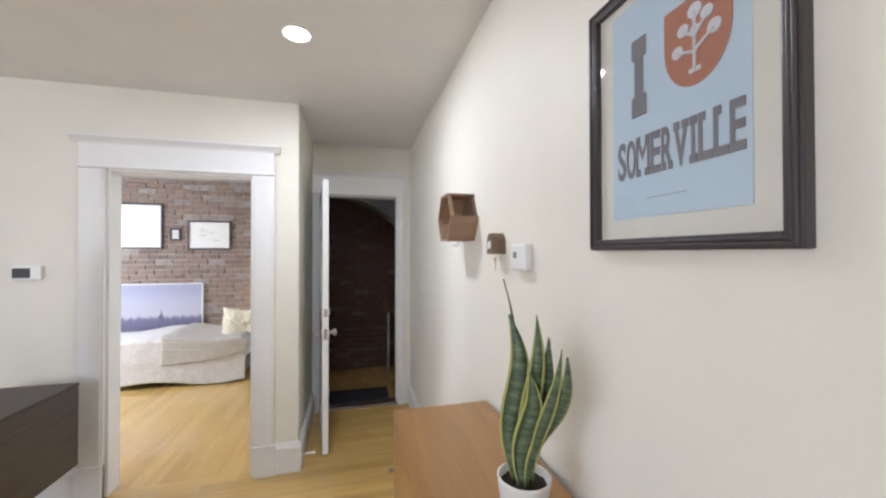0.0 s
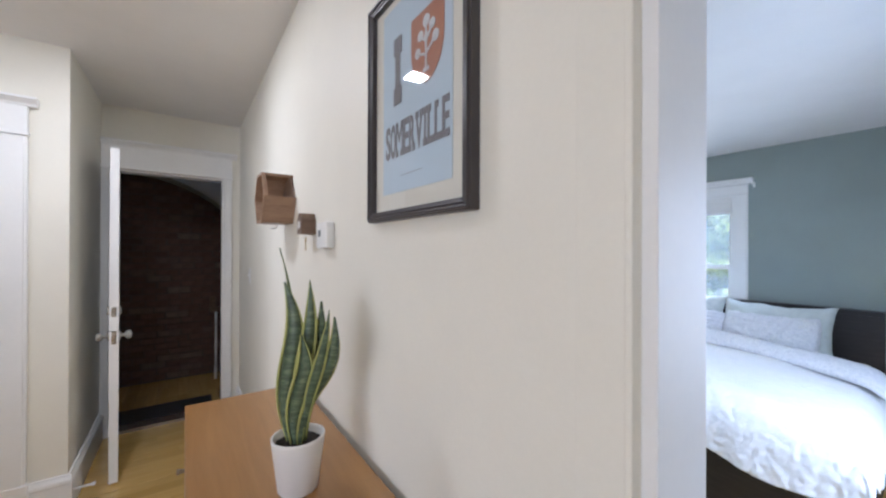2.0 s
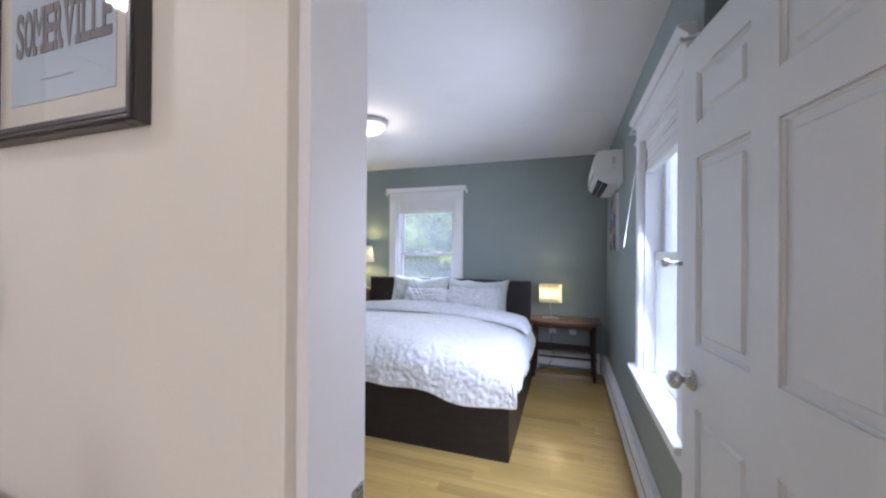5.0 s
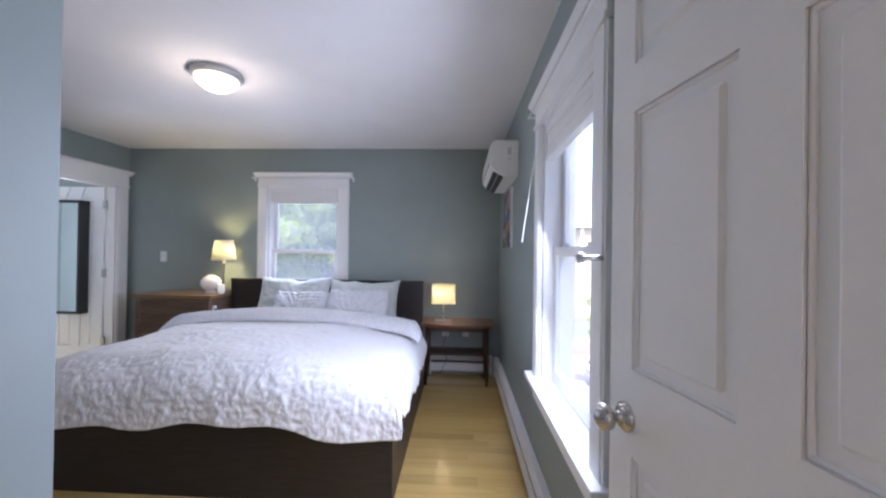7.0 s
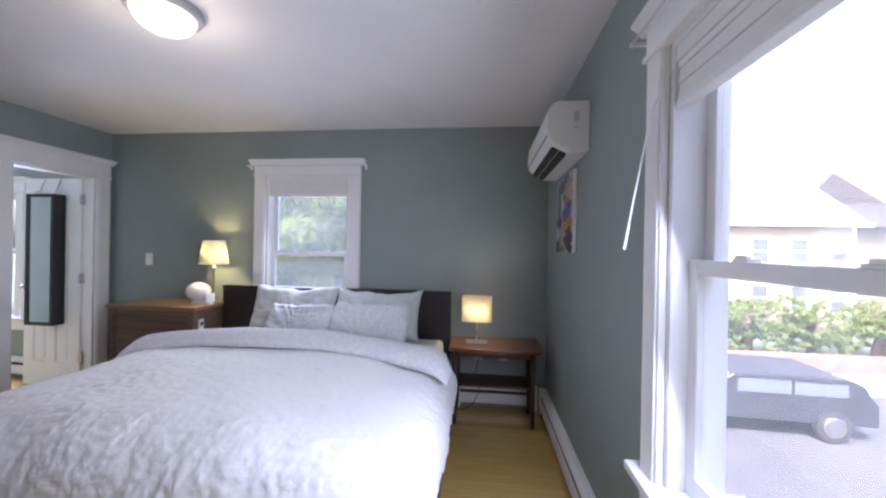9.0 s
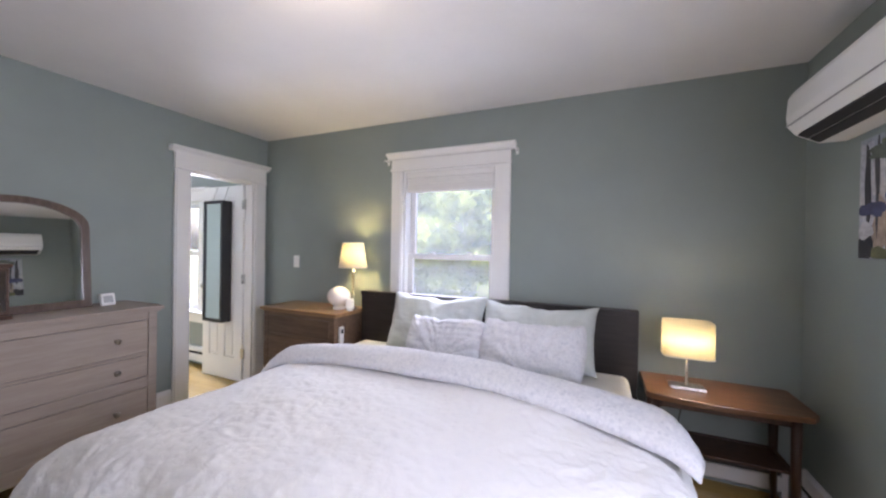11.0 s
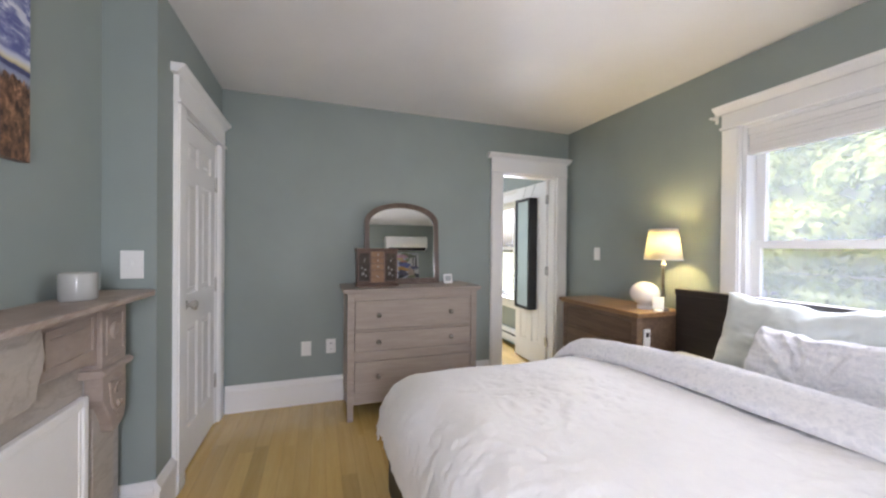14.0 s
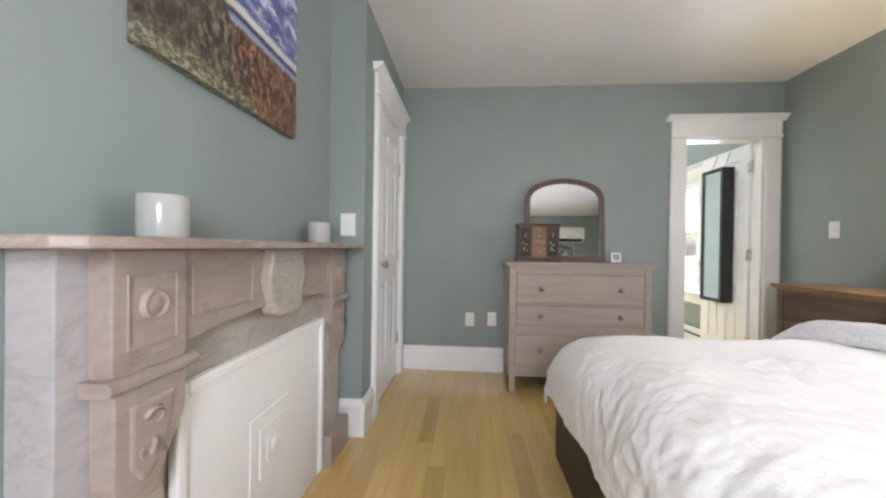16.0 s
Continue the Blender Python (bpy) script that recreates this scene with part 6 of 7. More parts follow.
md = thing("media_console", "dark brown low media console", "media console", (-2.59, -2.73, 0))
WENGE = wood("dark_brown_oak", (0.030, 0.020, 0.015), (0.070, 0.050, 0.038), (1.0, 14, 14), 0.4, vary=0.08)
part("body", boxes([((0, 0, 0.305), (1.6, 0.43, 0.325)), ((0, 0, 0.325), (0.02, 0.43, 0.76)), ((1.58, 0, 0.325), (1.6, 0.43, 0.76)), ((0.02, 0, 0.325), (1.58, 0.012, 0.76)), ((0, 0, 0.76), (1.6, 0.45, 0.78))], 0.002), WENGE, md)
for x0, x1 in ((0.002, 0.532), (0.536, 1.064), (1.068, 1.598)):
    part("door", box((x0, 0.43, 0.307), (x1, 0.448, 0.757), 0.002), WENGE, md)
for x in (0.25, 1.45):
    part("leg", box((x - 0.02, 0.03, 0), (x + 0.02, 0.07, 0.305), 0.003), BLACK, md)
tv = thing("television", "black flat television on the console", "television", (-1.72, -2.50, 0.78))
part("screen", box((-0.62, -0.02, 0.06), (0.62, 0.015, 0.74), 0.006), plain("tv_black", (0.012, 0.012, 0.014), 0.15), tv)
part("stand", boxes([((-0.25, -0.10, 0), (0.25, 0.10, 0.012)), ((-0.05, -0.03, 0.01), (0.05, -0.01, 0.2))], 0.003), BLACK, tv)
cb = thing("cable", "white cables hanging under the console", "cable", (-2.50, -2.55, 0))
part("wire", tube([(0, 0.1, 0.31), (0.03, 0.06, 0.20), (0.10, 0.0, 0.14), (0.22, -0.05, 0.19), (0.36, -0.06, 0.31)], 0.004, 6), PLASTIC, cb)

dl = thing("downlight", "lit recessed ceiling downlight with white trim", "downlight", (-1.882, -1.0, H2))
part("trim", lathe([(0.062, 0.001), (0.074, 0.0), (0.075, -0.005), (0.066, -0.008), (0.060, -0.004)], 36), PLASTIC, dl, "", True)
part("lens", lathe([(0, -0.003), (0.062, -0.003), (0.062, 0.0), (0, 0.0)], 36), glow("lit_lens", (1.0, 0.93, 0.82), 1.5), dl, "glowing lens")

# ---- guest room ----
STONE_D = plain("mortar", (0.46, 0.43, 0.39), 0.95, vary=0.2, grain=90, bumpy=0.5)
structure("wall_brick", box((-5.80, -5.2, 0), (-5.665, NOOK - 0.12, H2), 0), STONE_D, "old red-brown exposed brick wall", "wall")
gbd = thing("daybed", "low bed along the brick wall", "bed", (-4.80, -2.0, 0))
part("base", box((-0.86, -2.0, 0.10), (-0.03, 0.0, 0.30), 0.01), plain("dark_upholstery", (0.16, 0.13, 0.11), 0.9), gbd)
for x, y in ((-0.1, -0.12), (-0.8, -0.12), (-0.1, -1.85), (-0.8, -1.85)):
    part("foot", box((x - 0.03, y - 0.03, 0), (x + 0.03, y + 0.03, 0.10), 0.003), BLACK, gbd)
part("mattress", box((-0.86, -1.98, 0.30), (-0.02, -0.02, 0.50), 0.05, 4), cloth("guest_sheet", (0.72, 0.70, 0.66), (0.62, 0.60, 0.56), 8, 0.4), gbd, "", True)
bl = thing("blanket", "beige striped woven blanket draped over the daybed", "blanket", (-4.80, -2.0, 0))


def drape(s, t):
    """s across the bed from the wall to the room, t along it."""
    x, dx = (s, 0.0)
    if s > -0.10:
        k_ = (s + 0.10) / 0.08
        x = -0.10 + 0.11 * min(1.0, k_) + 0.03 * max(0, s - 0.0)
        dx = max(0, s + 0.04)
    e = 0.0
    if t > -0.06:
        e = t + 0.06
        t = -0.06 + 0.08 * min(1, e / 0.08)
    return Vector((x, t, 0.53 + 0.03 * math.sin(t * 5) - max(dx, e * 0.9)))


def short(s, t):
    """The blanket's front edge rises towards the end of the bed."""
    k_ = max(0, s + 0.04)
    return s - k_ * (0.30 + 0.35 * min(1, max(0, (t + 0.8) / 0.8))), t


quilted("cover", bl, cloth("woven_blanket", (0.50, 0.47, 0.43), (0.42, 0.39, 0.35), 30, 0.7), -0.82, 0.42, -0.86, 0.10, 60, 50, lambda s, t: drape(s, t) + Vector((0.026 if s > -0.08 else 0, 0.026, 0.026)), 0.012, 8.0, 0.012, "", short)
for x0, x1 in ((0.04, 0.055), (0.10, 0.11), (0.16, 0.175)):
    quilted("stripe", bl, cloth("blanket_stripe", (0.62, 0.60, 0.56), (0.54, 0.52, 0.48), 30, 0.5), x0, x1, -0.85, 0.08, 3, 50, lambda s, t: drape(s, t) + Vector((0.031, 0.026, 0.03)), 0.012, 8.0, 0.004, "paler woven stripe", short)
th_ = thing("throw", "crumpled white bedspread on the daybed", "bedspread", (-4.80, -2.0, 0))
quilted("cover", th_, cloth("white_bedspread", (0.64, 0.62, 0.60), (0.54, 0.52, 0.50), 14, 0.6), -0.80, 0.45, -1.95, 0.20, 60, 90, drape, 0.012, 8.0, 0.012)
pillow(0.72, 0.40, 0.18, "cream pillow at the end of the daybed", cloth("cream_pillow", (0.74, 0.68, 0.52), (0.66, 0.60, 0.46), 9, 0.3), (-5.10, -1.99, 0.45), 12, 90, 21.0, "")


def framed(label, y0, y1, z0, z1, marks):
    f = thing("framed_drawing", label, "picture", (-5.655, y0, z0), 90)
    w_, h_ = y1 - y0, z1 - z0
    b_ = 0.022
    part("frame", boxes([((0, -0.025, 0), (b_, 0, h_)), ((w_ - b_, -0.025, 0), (w_, 0, h_)), ((b_, -0.025, 0), (w_ - b_, 0, b_)), ((b_, -0.025, h_ - b_), (w_ - b_, 0, h_))], 0.002), BLACKWOOD, f)
    part("paper", box((b_, -0.012, b_), (w_ - b_, -0.004, h_ - b_), 0), plain("white_paper", (0.74, 0.74, 0.72), 0.8, vary=0.03), f, "white paper")
    rnd = random.Random(marks)
    part("drawing", boxes([((x, -0.0135, z), (x + rnd.uniform(0.02, 0.09), -0.0115, z + rnd.uniform(0.003, 0.012))) for x, z in [(rnd.uniform(0.25, 0.65) * w_, rnd.uniform(0.3, 0.75) * h_) for _ in range(marks)]], 0), plain("pencil_grey", (0.45, 0.46, 0.44), 0.8), f, "faint grey drawing")


framed("white drawing in a black frame on the brick wall", -3.78, -3.21, 1.585, 2.195, 16)
framed("tiny drawing in a black frame on the brick wall", -3.13, -3.00, 1.70, 1.865, 3)
framed("wide white drawing in a black frame on the brick wall", -2.92, -2.385, 1.575, 1.975, 12)


def cityscape():
    def build(n, l, p):
        v = coords(n, l)
        sep = n.new("ShaderNodeSeparateXYZ")
        l.new(v, sep.inputs[0])
        sky_ = ramp(n, [(0.05, (0.10, 0.09, 0.15)), (0.22, (0.13, 0.12, 0.20)), (0.27, (0.42, 0.40, 0.46)), (0.45, (0.38, 0.38, 0.47)), (0.62, (0.30, 0.31, 0.42))])
        nz = noise_tex(n, l, coords(n, l, (14, 1, 5)), 1.4, 4, 0.7)
        ad = n.new("ShaderNodeMath")
        ad.operation = "MULTIPLY_ADD"
        ad.inputs[1].default_value = 0.14
        l.new(nz, ad.inputs[0])
        l.new(sep.outputs["Z"], ad.inputs[2])
        l.new(ad.outputs[0], sky_.inputs[0])
        l.new(sky_.outputs[0], p.inputs["Base Color"])
        p.inputs["Roughness"].default_value = 0.5
    return mat("city_print", build)


ct = thing("city_painting", "hazy blue-grey city skyline print behind the daybed", "painting", (-5.655, -3.95, 0.50), 90)
part("canvas", box((0, -0.03, 0), (1.22, -0.001, 0.62), 0.002), cityscape(), ct)
part("edge", boxes([((0, -0.034, 0.612), (1.222, 0, 0.624)), ((1.214, -0.034, 0), (1.224, 0, 0.612))], 0.001), PLASTIC, ct)
part("tower", prism([(0.70, 0.02), (0.76, 0.02), (0.76, 0.19), (0.745, 0.21), (0.735, 0.28), (0.725, 0.21), (0.70, 0.19)], "y", -0.033, -0.029), plain("haze_violet", (0.12, 0.11, 0.18), 0.7), ct, "hazy dark tower")

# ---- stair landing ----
# mortar and brick tones set dark to match the unlit stairwell
structure("wall_landing", box((-5.12, -1.23, 0), (-4.965, 1.2, H2), 0), plain("dark_mortar", (0.115, 0.098, 0.088), 0.95, vary=0.2, grain=90, bumpy=0.5), "dark old brick stairwell wall", "wall")
# the stairwell's dimness is put into the plaster's base colour
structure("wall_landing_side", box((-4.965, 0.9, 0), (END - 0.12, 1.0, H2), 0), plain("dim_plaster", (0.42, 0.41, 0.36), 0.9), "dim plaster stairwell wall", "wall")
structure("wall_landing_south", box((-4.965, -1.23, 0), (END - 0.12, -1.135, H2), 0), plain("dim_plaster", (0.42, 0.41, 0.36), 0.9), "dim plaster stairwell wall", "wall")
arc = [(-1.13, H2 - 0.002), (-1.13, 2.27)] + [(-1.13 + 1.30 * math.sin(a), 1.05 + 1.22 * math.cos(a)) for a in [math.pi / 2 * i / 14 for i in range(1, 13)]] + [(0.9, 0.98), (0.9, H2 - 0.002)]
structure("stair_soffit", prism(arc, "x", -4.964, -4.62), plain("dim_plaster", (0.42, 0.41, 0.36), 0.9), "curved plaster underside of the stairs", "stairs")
mt_ = thing("doormat", "dark ribbed rubber doormat on the landing", "doormat", (-4.02, -0.70, 0.0))
part("mat", box((-0.17, -0.40, 0), (0.18, 0.34, 0.012), 0.004), plain("dark_rubber", (0.03, 0.03, 0.035), 0.85, vary=0.3, grain=120, bumpy=0.5), mt_)
part("ribs", boxes([((-0.15 + 0.03 * i, -0.38, 0.011), (-0.137 + 0.03 * i, 0.32, 0.016)) for i in range(11)], 0.001), plain("dark_rubber", (0.03, 0.03, 0.035), 0.85), mt_)
sr = thing("stair_railing", "stair railing with white balusters and dark handrail", "railing", (-4.72, -0.21, 0))
for y in (-0.08, 0.06, 0.20, 0.34):
    part("baluster", lathe([(0, 0), (0.016, 0), (0.016, 0.12), (0.011, 0.16), (0.014, 0.40), (0.010, 0.62), (0.014, 0.66), (0.014, 0.76), (0, 0.76)], 12, Matrix.Translation((0, y, 0))), TRIM, sr, "white turned baluster", True)
part("handrail", box((-0.028, -0.14, 0.76), (0.028, 1.1, 0.81), 0.012, 3), BROWNWOOD, sr, "dark wooden handrail")
part("newel", lathe([(0, 0.81), (0.03, 0.81), (0.035, 0.84), (0.02, 0.86), (0.032, 0.90), (0.02, 0.935), (0, 0.94)], 18, Matrix.Translation((0, -0.11, 0))), BROWNWOOD, sr, "dark newel finial", True)

# ---- outdoors ----
GZ = -3.1
structure("ground", box((-300, -300, GZ - 0.3), (300, 300, GZ), 0), plain("lawn_and_soil", (0.09, 0.11, 0.06), 0.95, vary=0.4, grain=8, size=0.3), "grass and soil around the house", "ground")
structure("road", box((1.0, 5.8, GZ + 0.001), (120, 13.4, GZ + 0.03), 0), plain("asphalt", (0.065, 0.065, 0.068), 0.9, vary=0.2, grain=30, size=0.4), "grey asphalt street", "road")
structure("pavement", box((1.0, 13.4, GZ + 0.001), (120, 15.3, GZ + 0.15), 0.02), plain("concrete", (0.38, 0.37, 0.35), 0.9, vary=0.15, grain=20, size=0.5), "pale concrete pavement with kerb", "pavement")
gw = tagged(thing("garden_wall", "low red-brown garden wall along the pavement", "wall", (1.5, 15.7, GZ), -90))
part("wall", box((0, 0, 0), (0.3, 40, 0.75), 0.02), plain("red_garden_brick", (0.22, 0.12, 0.09), 0.9, vary=0.3, grain=12), gw)
SIDING = plain("pale_yellow_siding", (0.34, 0.295, 0.195), 0.7, vary=0.08, grain=20)
ROOF = plain("grey_shingles", (0.125, 0.11, 0.098), 0.9, vary=0.3, grain=18)


def house(at, w, d, h, label, rz=0):
    ob = thing("house", label, "house", at, rz)
    wall = part("wall", box((0, 0, 0), (d, w, h), 0.01), SIDING, ob)
    part("siding_boards", boxes([((-0.02, 0.02, 0.25 * i), (0.0, w - 0.02, 0.25 * i + 0.235)) for i in range(int(h / 0.25))], 0), SIDING, ob)
    part("roof", prism([(-0.5, h), (d + 0.5, h), (d / 2, h + d * 0.42)], "y", -0.5, w + 0.5), ROOF, ob)
    part("eaves", box((-0.55, -0.52, h - 0.12), (-0.05, w + 0.52, h + 0.05), 0.02), TRIM, ob)
    part("corner_board", boxes([((-0.04, -0.02, 0), (0.02, 0.2, h)), ((-0.04, w - 0.2, 0), (0.02, w + 0.02, h))], 0.005), TRIM, ob)
    for z in (1.0, 3.9):
        for k_ in range(int(w / 2.2)):
            y = 0.9 + 2.2 * k_
            wn = part("window", boxes([((-0.06, y - 0.55, z - 0.1), (-0.02, y - 0.45, z + 1.6)), ((-0.06, y + 0.45, z - 0.1), (-0.02, y + 0.55, z + 1.6)), ((-0.06, y - 0.45, z + 1.5), (-0.02, y + 0.45, z + 1.6)), ((-0.06, y - 0.45, z - 0.1), (-0.02, y + 0.45, z)), ((-0.05, y - 0.45, z + 0.72), (-0.02, y + 0.45, z + 0.79))], 0), TRIM, ob)
            part("pane", box((-0.035, y - 0.45, z), (-0.022, y + 0.45, z + 1.5), 0), plain("dark_pane", (0.10, 0.12, 0.14), 0.1), wn)
    return ob


house((22.5, 25.0, GZ), 14.0, 10.0, 6.3, "pale yellow clapboard house with grey roof across the street", 90)
house((40.0, 25.0, GZ), 14.0, 10.0, 6.3, "pale yellow clapboard house with grey roof across the street", 90)
house((19.0, -9.0, GZ), 12.0, 9.0, 6.4, "pale yellow clapboard house with grey roof across the street")


def car(at, rz):
    ob = thing("parked_car", "dark grey parked car beside the kerb", "car", at, rz)
    paint = plain("dark_car_paint", (0.025, 0.027, 0.032), 0.4, vary=0.05)
    prof = [(-2.5, 0.42), (-2.5, 0.94), (-2.42, 1.02), (-2.2, 1.38), (-1.9, 1.50), (-0.45, 1.54), (0.55, 1.50), (1.25, 1.05), (2.30, 0.94), (2.52, 0.78), (2.52, 0.42)]
    part("body", prism([(x, z) for x, z in prof], "y", -0.9, 0.9, 0.05, 3), paint, ob)
    for x in (-1.55, 1.55):
        for y, sg in ((-0.92, 1), (0.92, -1)):
            wh = part("wheel", lathe([(0, -0.10), (0.28, -0.10), (0.37, -0.08), (0.38, 0), (0.37, 0.08), (0.28, 0.10), (0, 0.10)], 24, Matrix.Translation((x, y - 0.05 * (y > 0) + 0.05 * (y < 0), 0.38)) @ pose(0, 0, 0, 90)), plain("tyre_rubber", (0.02, 0.02, 0.02), 0.9), ob, "black tyre")
            part("rim", lathe([(0, -0.02), (0.22, -0.015), (0.24, 0.0), (0.22, 0.015), (0, 0.02)], 18, Matrix.Translation((x, y + 0.055 * (1 if y > 0 else -1), 0.38)) @ pose(0, 0, 0, 90)), STEEL, wh, "silver rim")
    part("side_window", boxes([((-1.85, -0.915, 1.08), (-0.75, -0.895, 1.38)), ((-0.68, -0.915, 1.08), (0.48, -0.895, 1.40)), ((-1.85, 0.895, 1.08), (-0.75, 0.915, 1.38)), ((-0.68, 0.895, 1.08), (0.48, 0.915, 1.40))], 0.01), plain("dark_pane", (0.10, 0.12, 0.14), 0.1), ob, "dark side windows")
    # the sky's reflection is put into the pale windshield colour
    part("windshield", prism([(0.58, 1.475), (0.61, 1.495), (1.26, 1.075), (1.23, 1.055)], "y", -0.78, 0.78, 0.004), plain("windshield_sky_tone", (0.45, 0.48, 0.52), 0.06), ob, "windshield painted pale for the reflected sky")
    part("grille", box((2.50, -0.48, 0.60), (2.545, 0.48, 0.80), 0.01), STEEL, ob, "chrome grille")
    part("headlight", boxes([((2.46, -0.85, 0.64), (2.535, -0.5, 0.80)), ((2.46, 0.5, 0.64), (2.535, 0.85, 0.80))], 0.01), PLASTIC, ob)
    part("bumper", box((2.46, -0.92, 0.35), (2.62, 0.92, 0.58), 0.04), STEEL, ob, "pale bumper")


car((6.9, 11.1, GZ + 0.03), 177)
hy = thing("fire_hydrant", "grey fire hydrant on the pavement", "hydrant", (6.9, 14.3, GZ + 0.15))
part("barrel", lathe([(0, 0), (0.17, 0), (0.17, 0.05), (0.11, 0.07), (0.11, 0.55), (0.14, 0.57), (0.14, 0.62), (0.09, 0.72), (0, 0.78)], 18), plain("hydrant_paint", (0.35, 0.33, 0.32), 0.5), hy, "", True)



def foliage():
    def build(n, l, p):
        v = coords(n, l)
        geo = n.new("ShaderNodeNewGeometry")
        r = ramp(n, [(0.0, (0.155, 0.21, 0.062)), (0.5, (0.19, 0.25, 0.078)), (1.0, (0.225, 0.285, 0.098))])
        l.new(geo.outputs["Random Per Island"], r.inputs[0])
        # broad noise paints lit and shaded clumps into the leaf colour
        clump_tone = ramp(n, [(0.36, (0.80, 0.85, 0.80)), (0.50, (0.98, 1.0, 0.95)), (0.62, (1.25, 1.2, 1.05))])
        l.new(noise_tex(n, l, v, 0.9, 3, 0.55), clump_tone.inputs[0])
        tone = mixed(n, l, 1.0, r.outputs[0], clump_tone.outputs[0], "MULTIPLY")
        l.new(tone, p.inputs["Base Color"])
        p.inputs["Roughness"].default_value = 0.55
        tl, mx = n.new("ShaderNodeBsdfTranslucent"), n.new("ShaderNodeMixShader")
        mx.inputs[0].default_value = 0.62
        l.new(tone, tl.inputs["Color"])
        out = next(k_ for k_ in n if k_.type == "OUTPUT_MATERIAL")
        l.new(p.outputs[0], mx.inputs[1])
        l.new(tl.outputs[0], mx.inputs[2])
        l.new(mx.outputs[0], out.inputs["Surface"])
    return mat("tree_foliage", build)


LEAF = foliage()
BARK = plain("bark", (0.12, 0.09, 0.07), 0.95, vary=0.3, grain=30, bumpy=0.6)


def tree(at, height, spread, leaves, seed, label):
    rnd = random.Random(seed)
    ob = thing("tree", label, "tree", at)
    part("trunk", tube([(0, 0, 0), (0.1, 0.05, height * 0.25), (0.05, -0.1, height * 0.5), (0, 0, height * 0.75)], [0.28, 0.22, 0.15, 0.06], 10), BARK, ob, "", True)
    limbs = bmesh.new()
    clumps = []
    for i in range(26):
        a, z0 = rnd.uniform(0, 2 * math.pi), height * rnd.uniform(0.2, 0.65)
        r_ = spread * rnd.uniform(0.45, 1.0)
        tip = Vector((r_ * math.cos(a), r_ * math.sin(a), min(height, z0 + height * rnd.uniform(0.05, 0.35))))
        tube([(0, 0, z0), tip * 0.5 + Vector((0, 0, z0 * 0.5 + 0.2)), tip], [0.07, 0.035, 0.008], 6, limbs)
        clumps.append((tip, spread * rnd.uniform(0.16, 0.30)))
        clumps.append((tip * 0.62 + Vector((0, 0, z0 * 0.42)), spread * rnd.uniform(0.16, 0.28)))
    for i in range(60):
        a, r_ = rnd.uniform(0, 2 * math.pi), spread * math.sqrt(rnd.random())
        clumps.append((Vector((r_ * math.cos(a), r_ * math.sin(a), height * rnd.uniform(0.15, 1.0))), spread * rnd.uniform(0.12, 0.26)))
    part("limbs", limbs, BARK, ob)
    vs, fs = [], []
    # each clump is a shell of leaves, open below
    for i in range(leaves):
        c, rad = rnd.choice(clumps)
        d_ = Vector((rnd.gauss(0, 1), rnd.gauss(0, 1), rnd.gauss(0.35, 0.8))).normalized()
        p_ = c + Vector((d_.x, d_.y, d_.z * 0.7)) * rad * (rnd.uniform(0.75, 1.08) if i % 4 else rnd.uniform(0.2, 0.75))
        n_ = (d_ + Vector((rnd.uniform(-1, 1), rnd.uniform(-1, 1), rnd.uniform(-0.2, 1.0))) * 0.55).normalized()
        u = n_.cross(Vector((rnd.uniform(-1, 1), rnd.uniform(-1, 1), rnd.uniform(-1, 1)))).normalized()
        w_ = n_.cross(u)
        s_ = rnd.uniform(0.055, 0.105)
        k_ = len(vs)
        vs += [p_ - u * s_, p_ + w_ * s_ * 0.55, p_ + u * s_, p_ - w_ * s_ * 0.55]
        fs.append((k_, k_ + 1, k_ + 2, k_ + 3))
    me = bpy.data.meshes.new("crown")
    me.from_pydata(vs, [], fs)
    me.materials.append(LEAF)
    cr = new("crown", me)
    cr.parent = ob
    cr["label"] = "loose crown of many small green leaves"
    return ob


for k_, (x, y, h_, sp_, nl) in enumerate(((-4.5, 13.0, 9.5, 4.2, 80000), (-10.5, 15.0, 10.5, 4.5, 34000), (-1.0, 18.5, 9.0, 4.0, 30000), (-7.0, 19.0, 11.0, 4.5, 30000), (-2.4, 12.0, 4.95, 2.6, 46000), (-6.2, 11.5, 4.95, 2.6, 46000), (-14.0, 20.0, 12, 5, 20000))):
    tree((x, y, GZ), h_, sp_, nl, 40 + k_, "leafy green tree behind the house" if h_ > 5 else "low leafy green tree behind the house")
for k_, (x, y) in enumerate(((7.6, 17.2), (9.6, 17.0), (11.4, 17.5), (13.8, 17.2), (16.5, 17.5))):
    tree((x, y, GZ), 2.6, 1.2, 3500, 60 + k_, "green shrub behind the garden wall")
ln = thing("power_line", "thin overhead power lines outside the window", "cable", (0, 8.5, 0))
for z, k_ in ((0.45, 0.0), (0.9, 0.3)):
    part("wire", tube([(-14, k_, z + 0.5), (-6, k_, z), (0, k_, z - 0.05), (8, k_, z + 0.3)], 0.009, 6), plain("wire_rubber", (0.05, 0.05, 0.05), 0.95), ln)

# ---- bricks ----


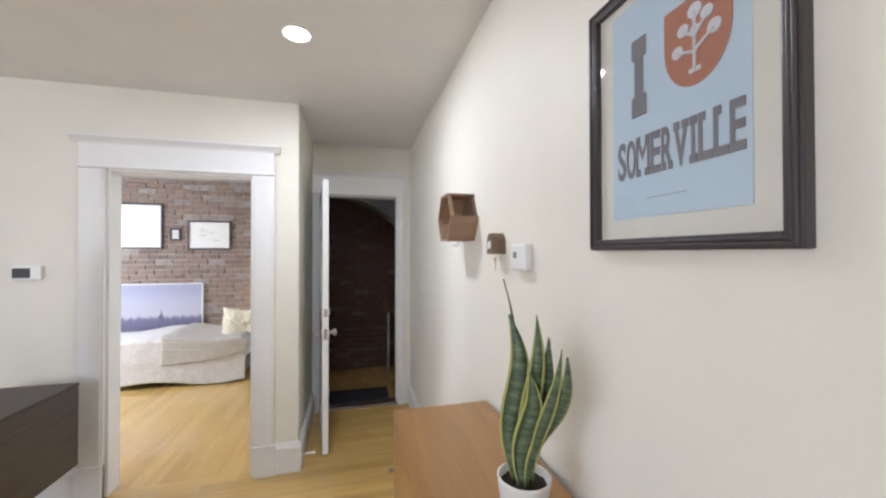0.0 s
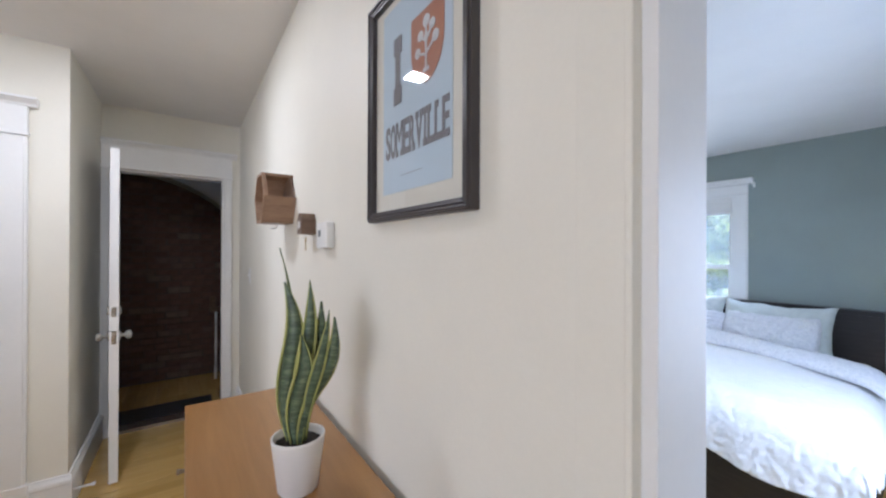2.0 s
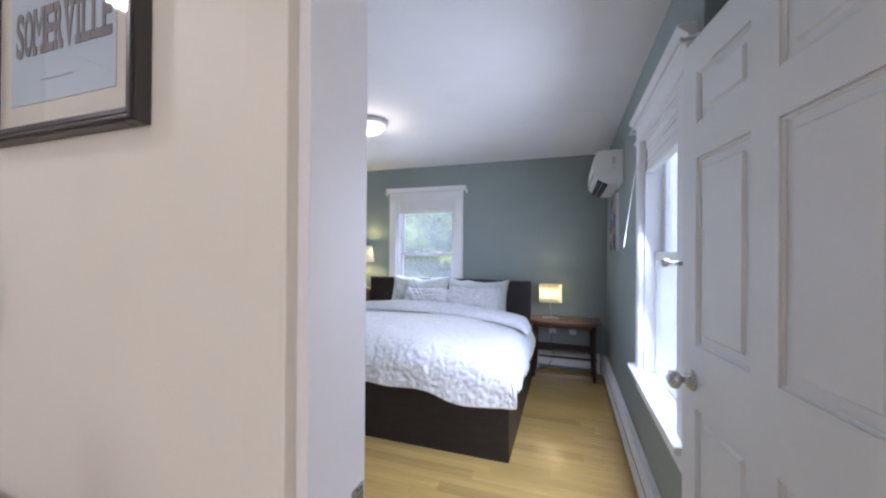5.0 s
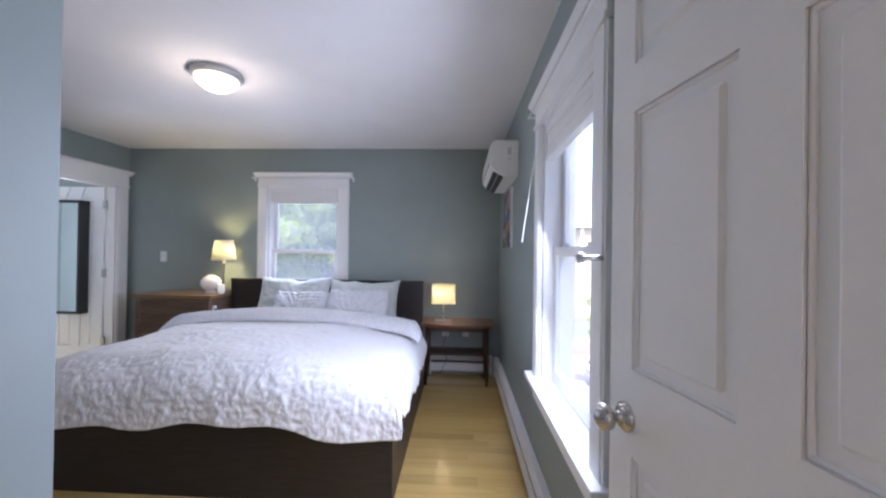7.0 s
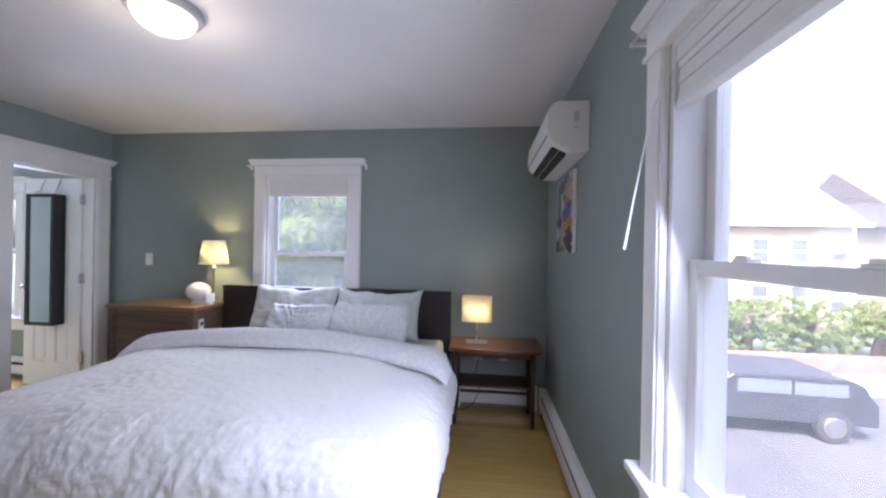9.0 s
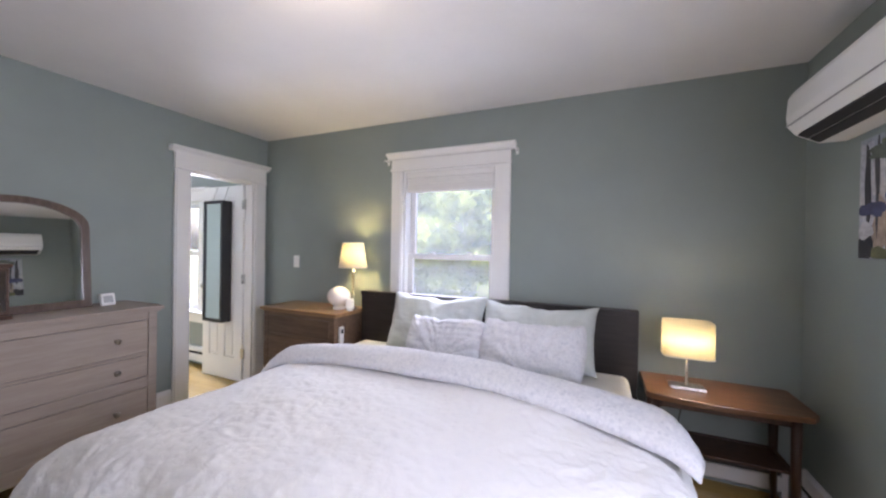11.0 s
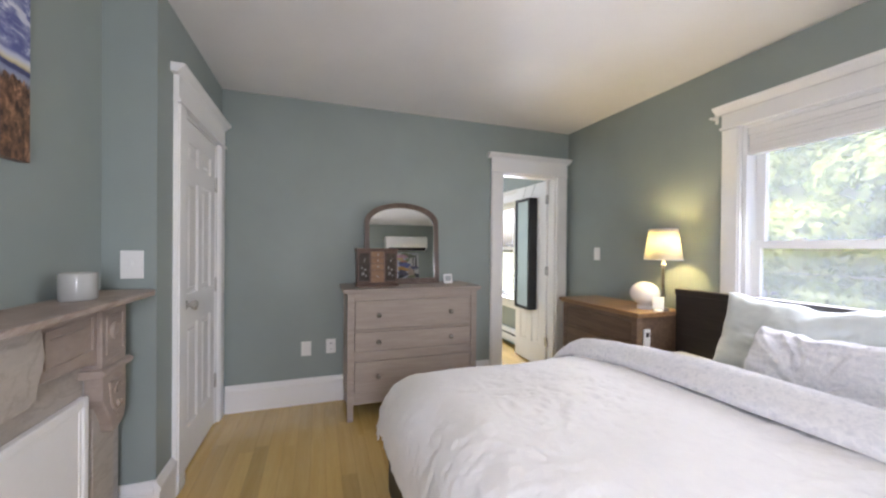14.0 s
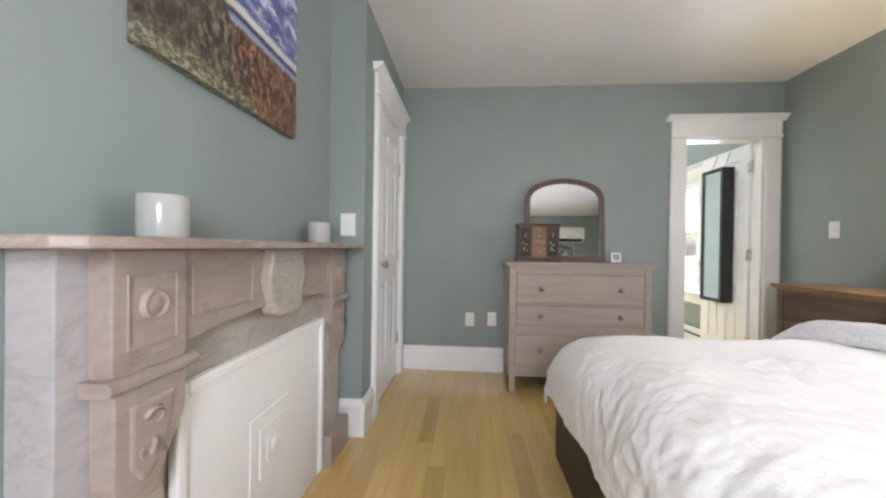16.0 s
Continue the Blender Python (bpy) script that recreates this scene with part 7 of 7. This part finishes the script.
def brick_mat(name, a, b, c_, grime):
    def build(n, l, p):
        info = n.new("ShaderNodeObjectInfo")
        r = ramp(n, [(0.0, a), (0.4, b), (0.75, c_), (1.0, grime)])
        l.new(info.outputs["Random"], r.inputs[0])
        geo = n.new("ShaderNodeNewGeometry")
        v = coords(n, l)
        nz = noise_tex(n, l, v, 18, 6, 0.7)
        r2 = ramp(n, [(0.3, (0.6, 0.6, 0.6)), (0.65, (1.05, 1.05, 1.05))])
        l.new(nz, r2.inputs[0])
        r3 = ramp(n, [(0.0, (0.75, 0.75, 0.75)), (1.0, (1.1, 1.1, 1.1))])
        l.new(geo.outputs["Random Per Island"], r3.inputs[0])
        q = mixed(n, l, 1.0, r.outputs[0], r2.outputs[0], "MULTIPLY")
        l.new(mixed(n, l, 1.0, q, r3.outputs[0], "MULTIPLY"), p.inputs["Base Color"])
        p.inputs["Roughness"].default_value = 0.9
        bump(n, l, p, nz, 0.5, 0.006)
    return mat(name, build)


def brick_wall(parent, x, y0, y1, z0, z1, near, material, seed):
    """Bricks stand proud of the mortar on the face x; those with near(y, z) are parts."""
    rnd = random.Random(seed)
    bw, bh, gap = 0.200, 0.058, 0.010
    meshes = {}
    vs, fs = [], []
    row = 0
    z = z0
    while z + bh < z1:
        y = y0 - (bw / 2 if row % 2 else 0) - rnd.uniform(0, 0.05)
        while y < y1:
            a, b = max(y, y0), min(y + bw, y1)
            jy, jx = rnd.uniform(-0.006, 0.006), rnd.uniform(0.0, 0.008)
            if b - a > 0.04:
                if near((a + b) / 2, z) and b - a > bw - 0.001:
                    k_ = rnd.randrange(4)
                    if k_ not in meshes:
                        bm = bmesh.new()
                        add_box(bm, (-0.02, 0, 0), (0.012, bw, bh), 0)
                        for v in bm.verts:
                            v.co += Vector((rnd.uniform(-0.002, 0.003), rnd.uniform(-0.004, 0.004), rnd.uniform(-0.003, 0.003)))
                        me = bpy.data.meshes.new("brick")
                        bm.to_mesh(me)
                        bm.free()
                        me.materials.append(material)
                        meshes[k_] = me
                    ob = new("brick", meshes[k_])
                    ob.parent = parent
                    ob.location = (x + jx * 0.6, a + jy, z + jy * 0.5)
                else:
                    k_ = len(vs)
                    q = [(x - 0.02, a, z), (x + 0.008 + jx * 0.6, a, z), (x + 0.008 + jx * 0.6, b, z), (x - 0.02, b, z)]
                    vs += q + [(p_[0], p_[1], z + bh) for p_ in q]
                    fs += [tuple(k_ + i for i in f) for f in ((0, 1, 2, 3), (4, 7, 6, 5), (0, 4, 5, 1), (1, 5, 6, 2), (2, 6, 7, 3), (3, 7, 4, 0))]
            y += bw + gap
        z += bh + gap
        row += 1
    me = bpy.data.meshes.new("bricks")
    me.from_pydata(vs, [], fs)
    me.materials.append(material)
    ob = tagged(new("bricks", me), kind="stuff")
    ob.parent = parent


BRICK = brick_mat("old_brick", (0.195, 0.145, 0.118), (0.275, 0.205, 0.165), (0.24, 0.19, 0.16), (0.34, 0.31, 0.28))
# darker copy of the brick tones for the unlit stairwell
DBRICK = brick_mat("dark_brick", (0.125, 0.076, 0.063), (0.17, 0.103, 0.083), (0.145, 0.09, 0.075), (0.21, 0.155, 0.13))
brick_wall(bpy.data.objects["wall_brick"], -5.665, -5.15, -1.24, 0.02, H2 - 0.02, lambda y, z: -3.70 < y < -2.05 and z > 0.45, BRICK, 5)
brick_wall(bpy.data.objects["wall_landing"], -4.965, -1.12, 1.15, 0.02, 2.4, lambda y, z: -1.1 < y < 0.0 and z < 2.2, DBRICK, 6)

# ---- floor boards ----
OAK = wood("honey_oak", (0.56, 0.362, 0.108), (0.66, 0.455, 0.160), (1.0, 16, 16), 0.20, 1.5, 37.0, 0.24, 0.7)
OAK_Y = wood("honey_oak_across", (0.56, 0.362, 0.108), (0.66, 0.455, 0.160), (16, 1.0, 16), 0.20, 1.5, 37.0, 0.24, 0.7)
PLANKS = {}


def plank_mesh(length, width, along, material):
    key_ = (round(length, 2), along)
    if key_ not in PLANKS:
        a, b = length / 2 - 0.0002, width / 2 - 0.0002
        if along == "y":
            a, b = b, a
        bm = bmesh.new()
        add_box(bm, (-a, -b, -0.018), (a, b, 0.0), 0)
        top_ = [f for f in bm.faces if f.normal.z > 0.9]
        bmesh.ops.inset_region(bm, faces=top_, thickness=0.0008, depth=0.0)
        for v in bm.verts:
            if v.co.z > -0.001 and (abs(abs(v.co.x) - a) < 1e-5 or abs(abs(v.co.y) - b) < 1e-5):
                v.co.z = -0.0006
        me = bpy.data.meshes.new("plank")
        bm.to_mesh(me)
        bm.free()
        me.materials.append(material)
        PLANKS[key_] = me
    return PLANKS[key_]


def boards(name, x0, x1, y0, y1, along, material, label, seed, width=0.083):
    rnd = random.Random(seed)
    fl = structure(name, box((x0, y0, -0.030), (x1, y1, -0.018), 0), plain("subfloor", (0.1, 0.07, 0.04), 0.8), label, "floor")
    a0, a1, c0, c1 = (x0, x1, y0, y1) if along == "x" else (y0, y1, x0, x1)
    c = c0
    while c < c1 - 0.01:
        a = a0
        first = True
        while a < a1 - 0.01:
            ln_ = round(rnd.choice((0.6, 0.8, 1.0, 1.2, 1.5)) * (rnd.choice((0.5, 0.7, 1.0)) if first else 1), 2)
            first = False
            if a + ln_ > a1 - 0.25:
                ln_ = round(a1 - a, 2)
            w_ = width
            ob = new("plank", plank_mesh(ln_, w_, along, material))
            ob.parent = fl
            ob.location = (a + ln_ / 2, c + w_ / 2, 0) if along == "x" else (c + w_ / 2, a + ln_ / 2, 0)
            a += ln_
        c += width
    return fl


boards("floor_bedroom", W - 0.12, E + 0.16, HS + 0.055, N, "x", OAK, "honey oak strip floor of the bedroom", 1)
boards("floor_living", G2 - 0.06, -0.2, -2.4, HS + 0.055, "y", OAK_Y, "honey oak strip floor of the living room", 2)
boards("floor_nook", -3.82, G2 - 0.06, NOOK - 0.06, HS + 0.055, "y", OAK_Y, "honey oak strip floor of the entry nook", 8)
boards("floor_living_rest", -0.2, 2.6, -5.2, HS + 0.055, "y", OAK_Y, "honey oak strip floor of the living room", 3, 0.083)
boards("floor_living_south", G2 - 0.06, -0.2, -5.2, -2.4, "y", OAK_Y, "honey oak strip floor of the living room", 4)
boards("floor_guest_room", -5.66, G2 - 0.06, -4.4, NOOK - 0.12, "x", OAK, "honey oak strip floor of the guest room", 5)
boards("floor_side_room", -6.4, W - 0.12, 1.5, N, "x", OAK, "honey oak strip floor of the side room", 6)
boards("floor_landing", -4.97, -3.82, -1.13, 0.9, "x", OAK, "oak strip floor of the stair landing", 7)
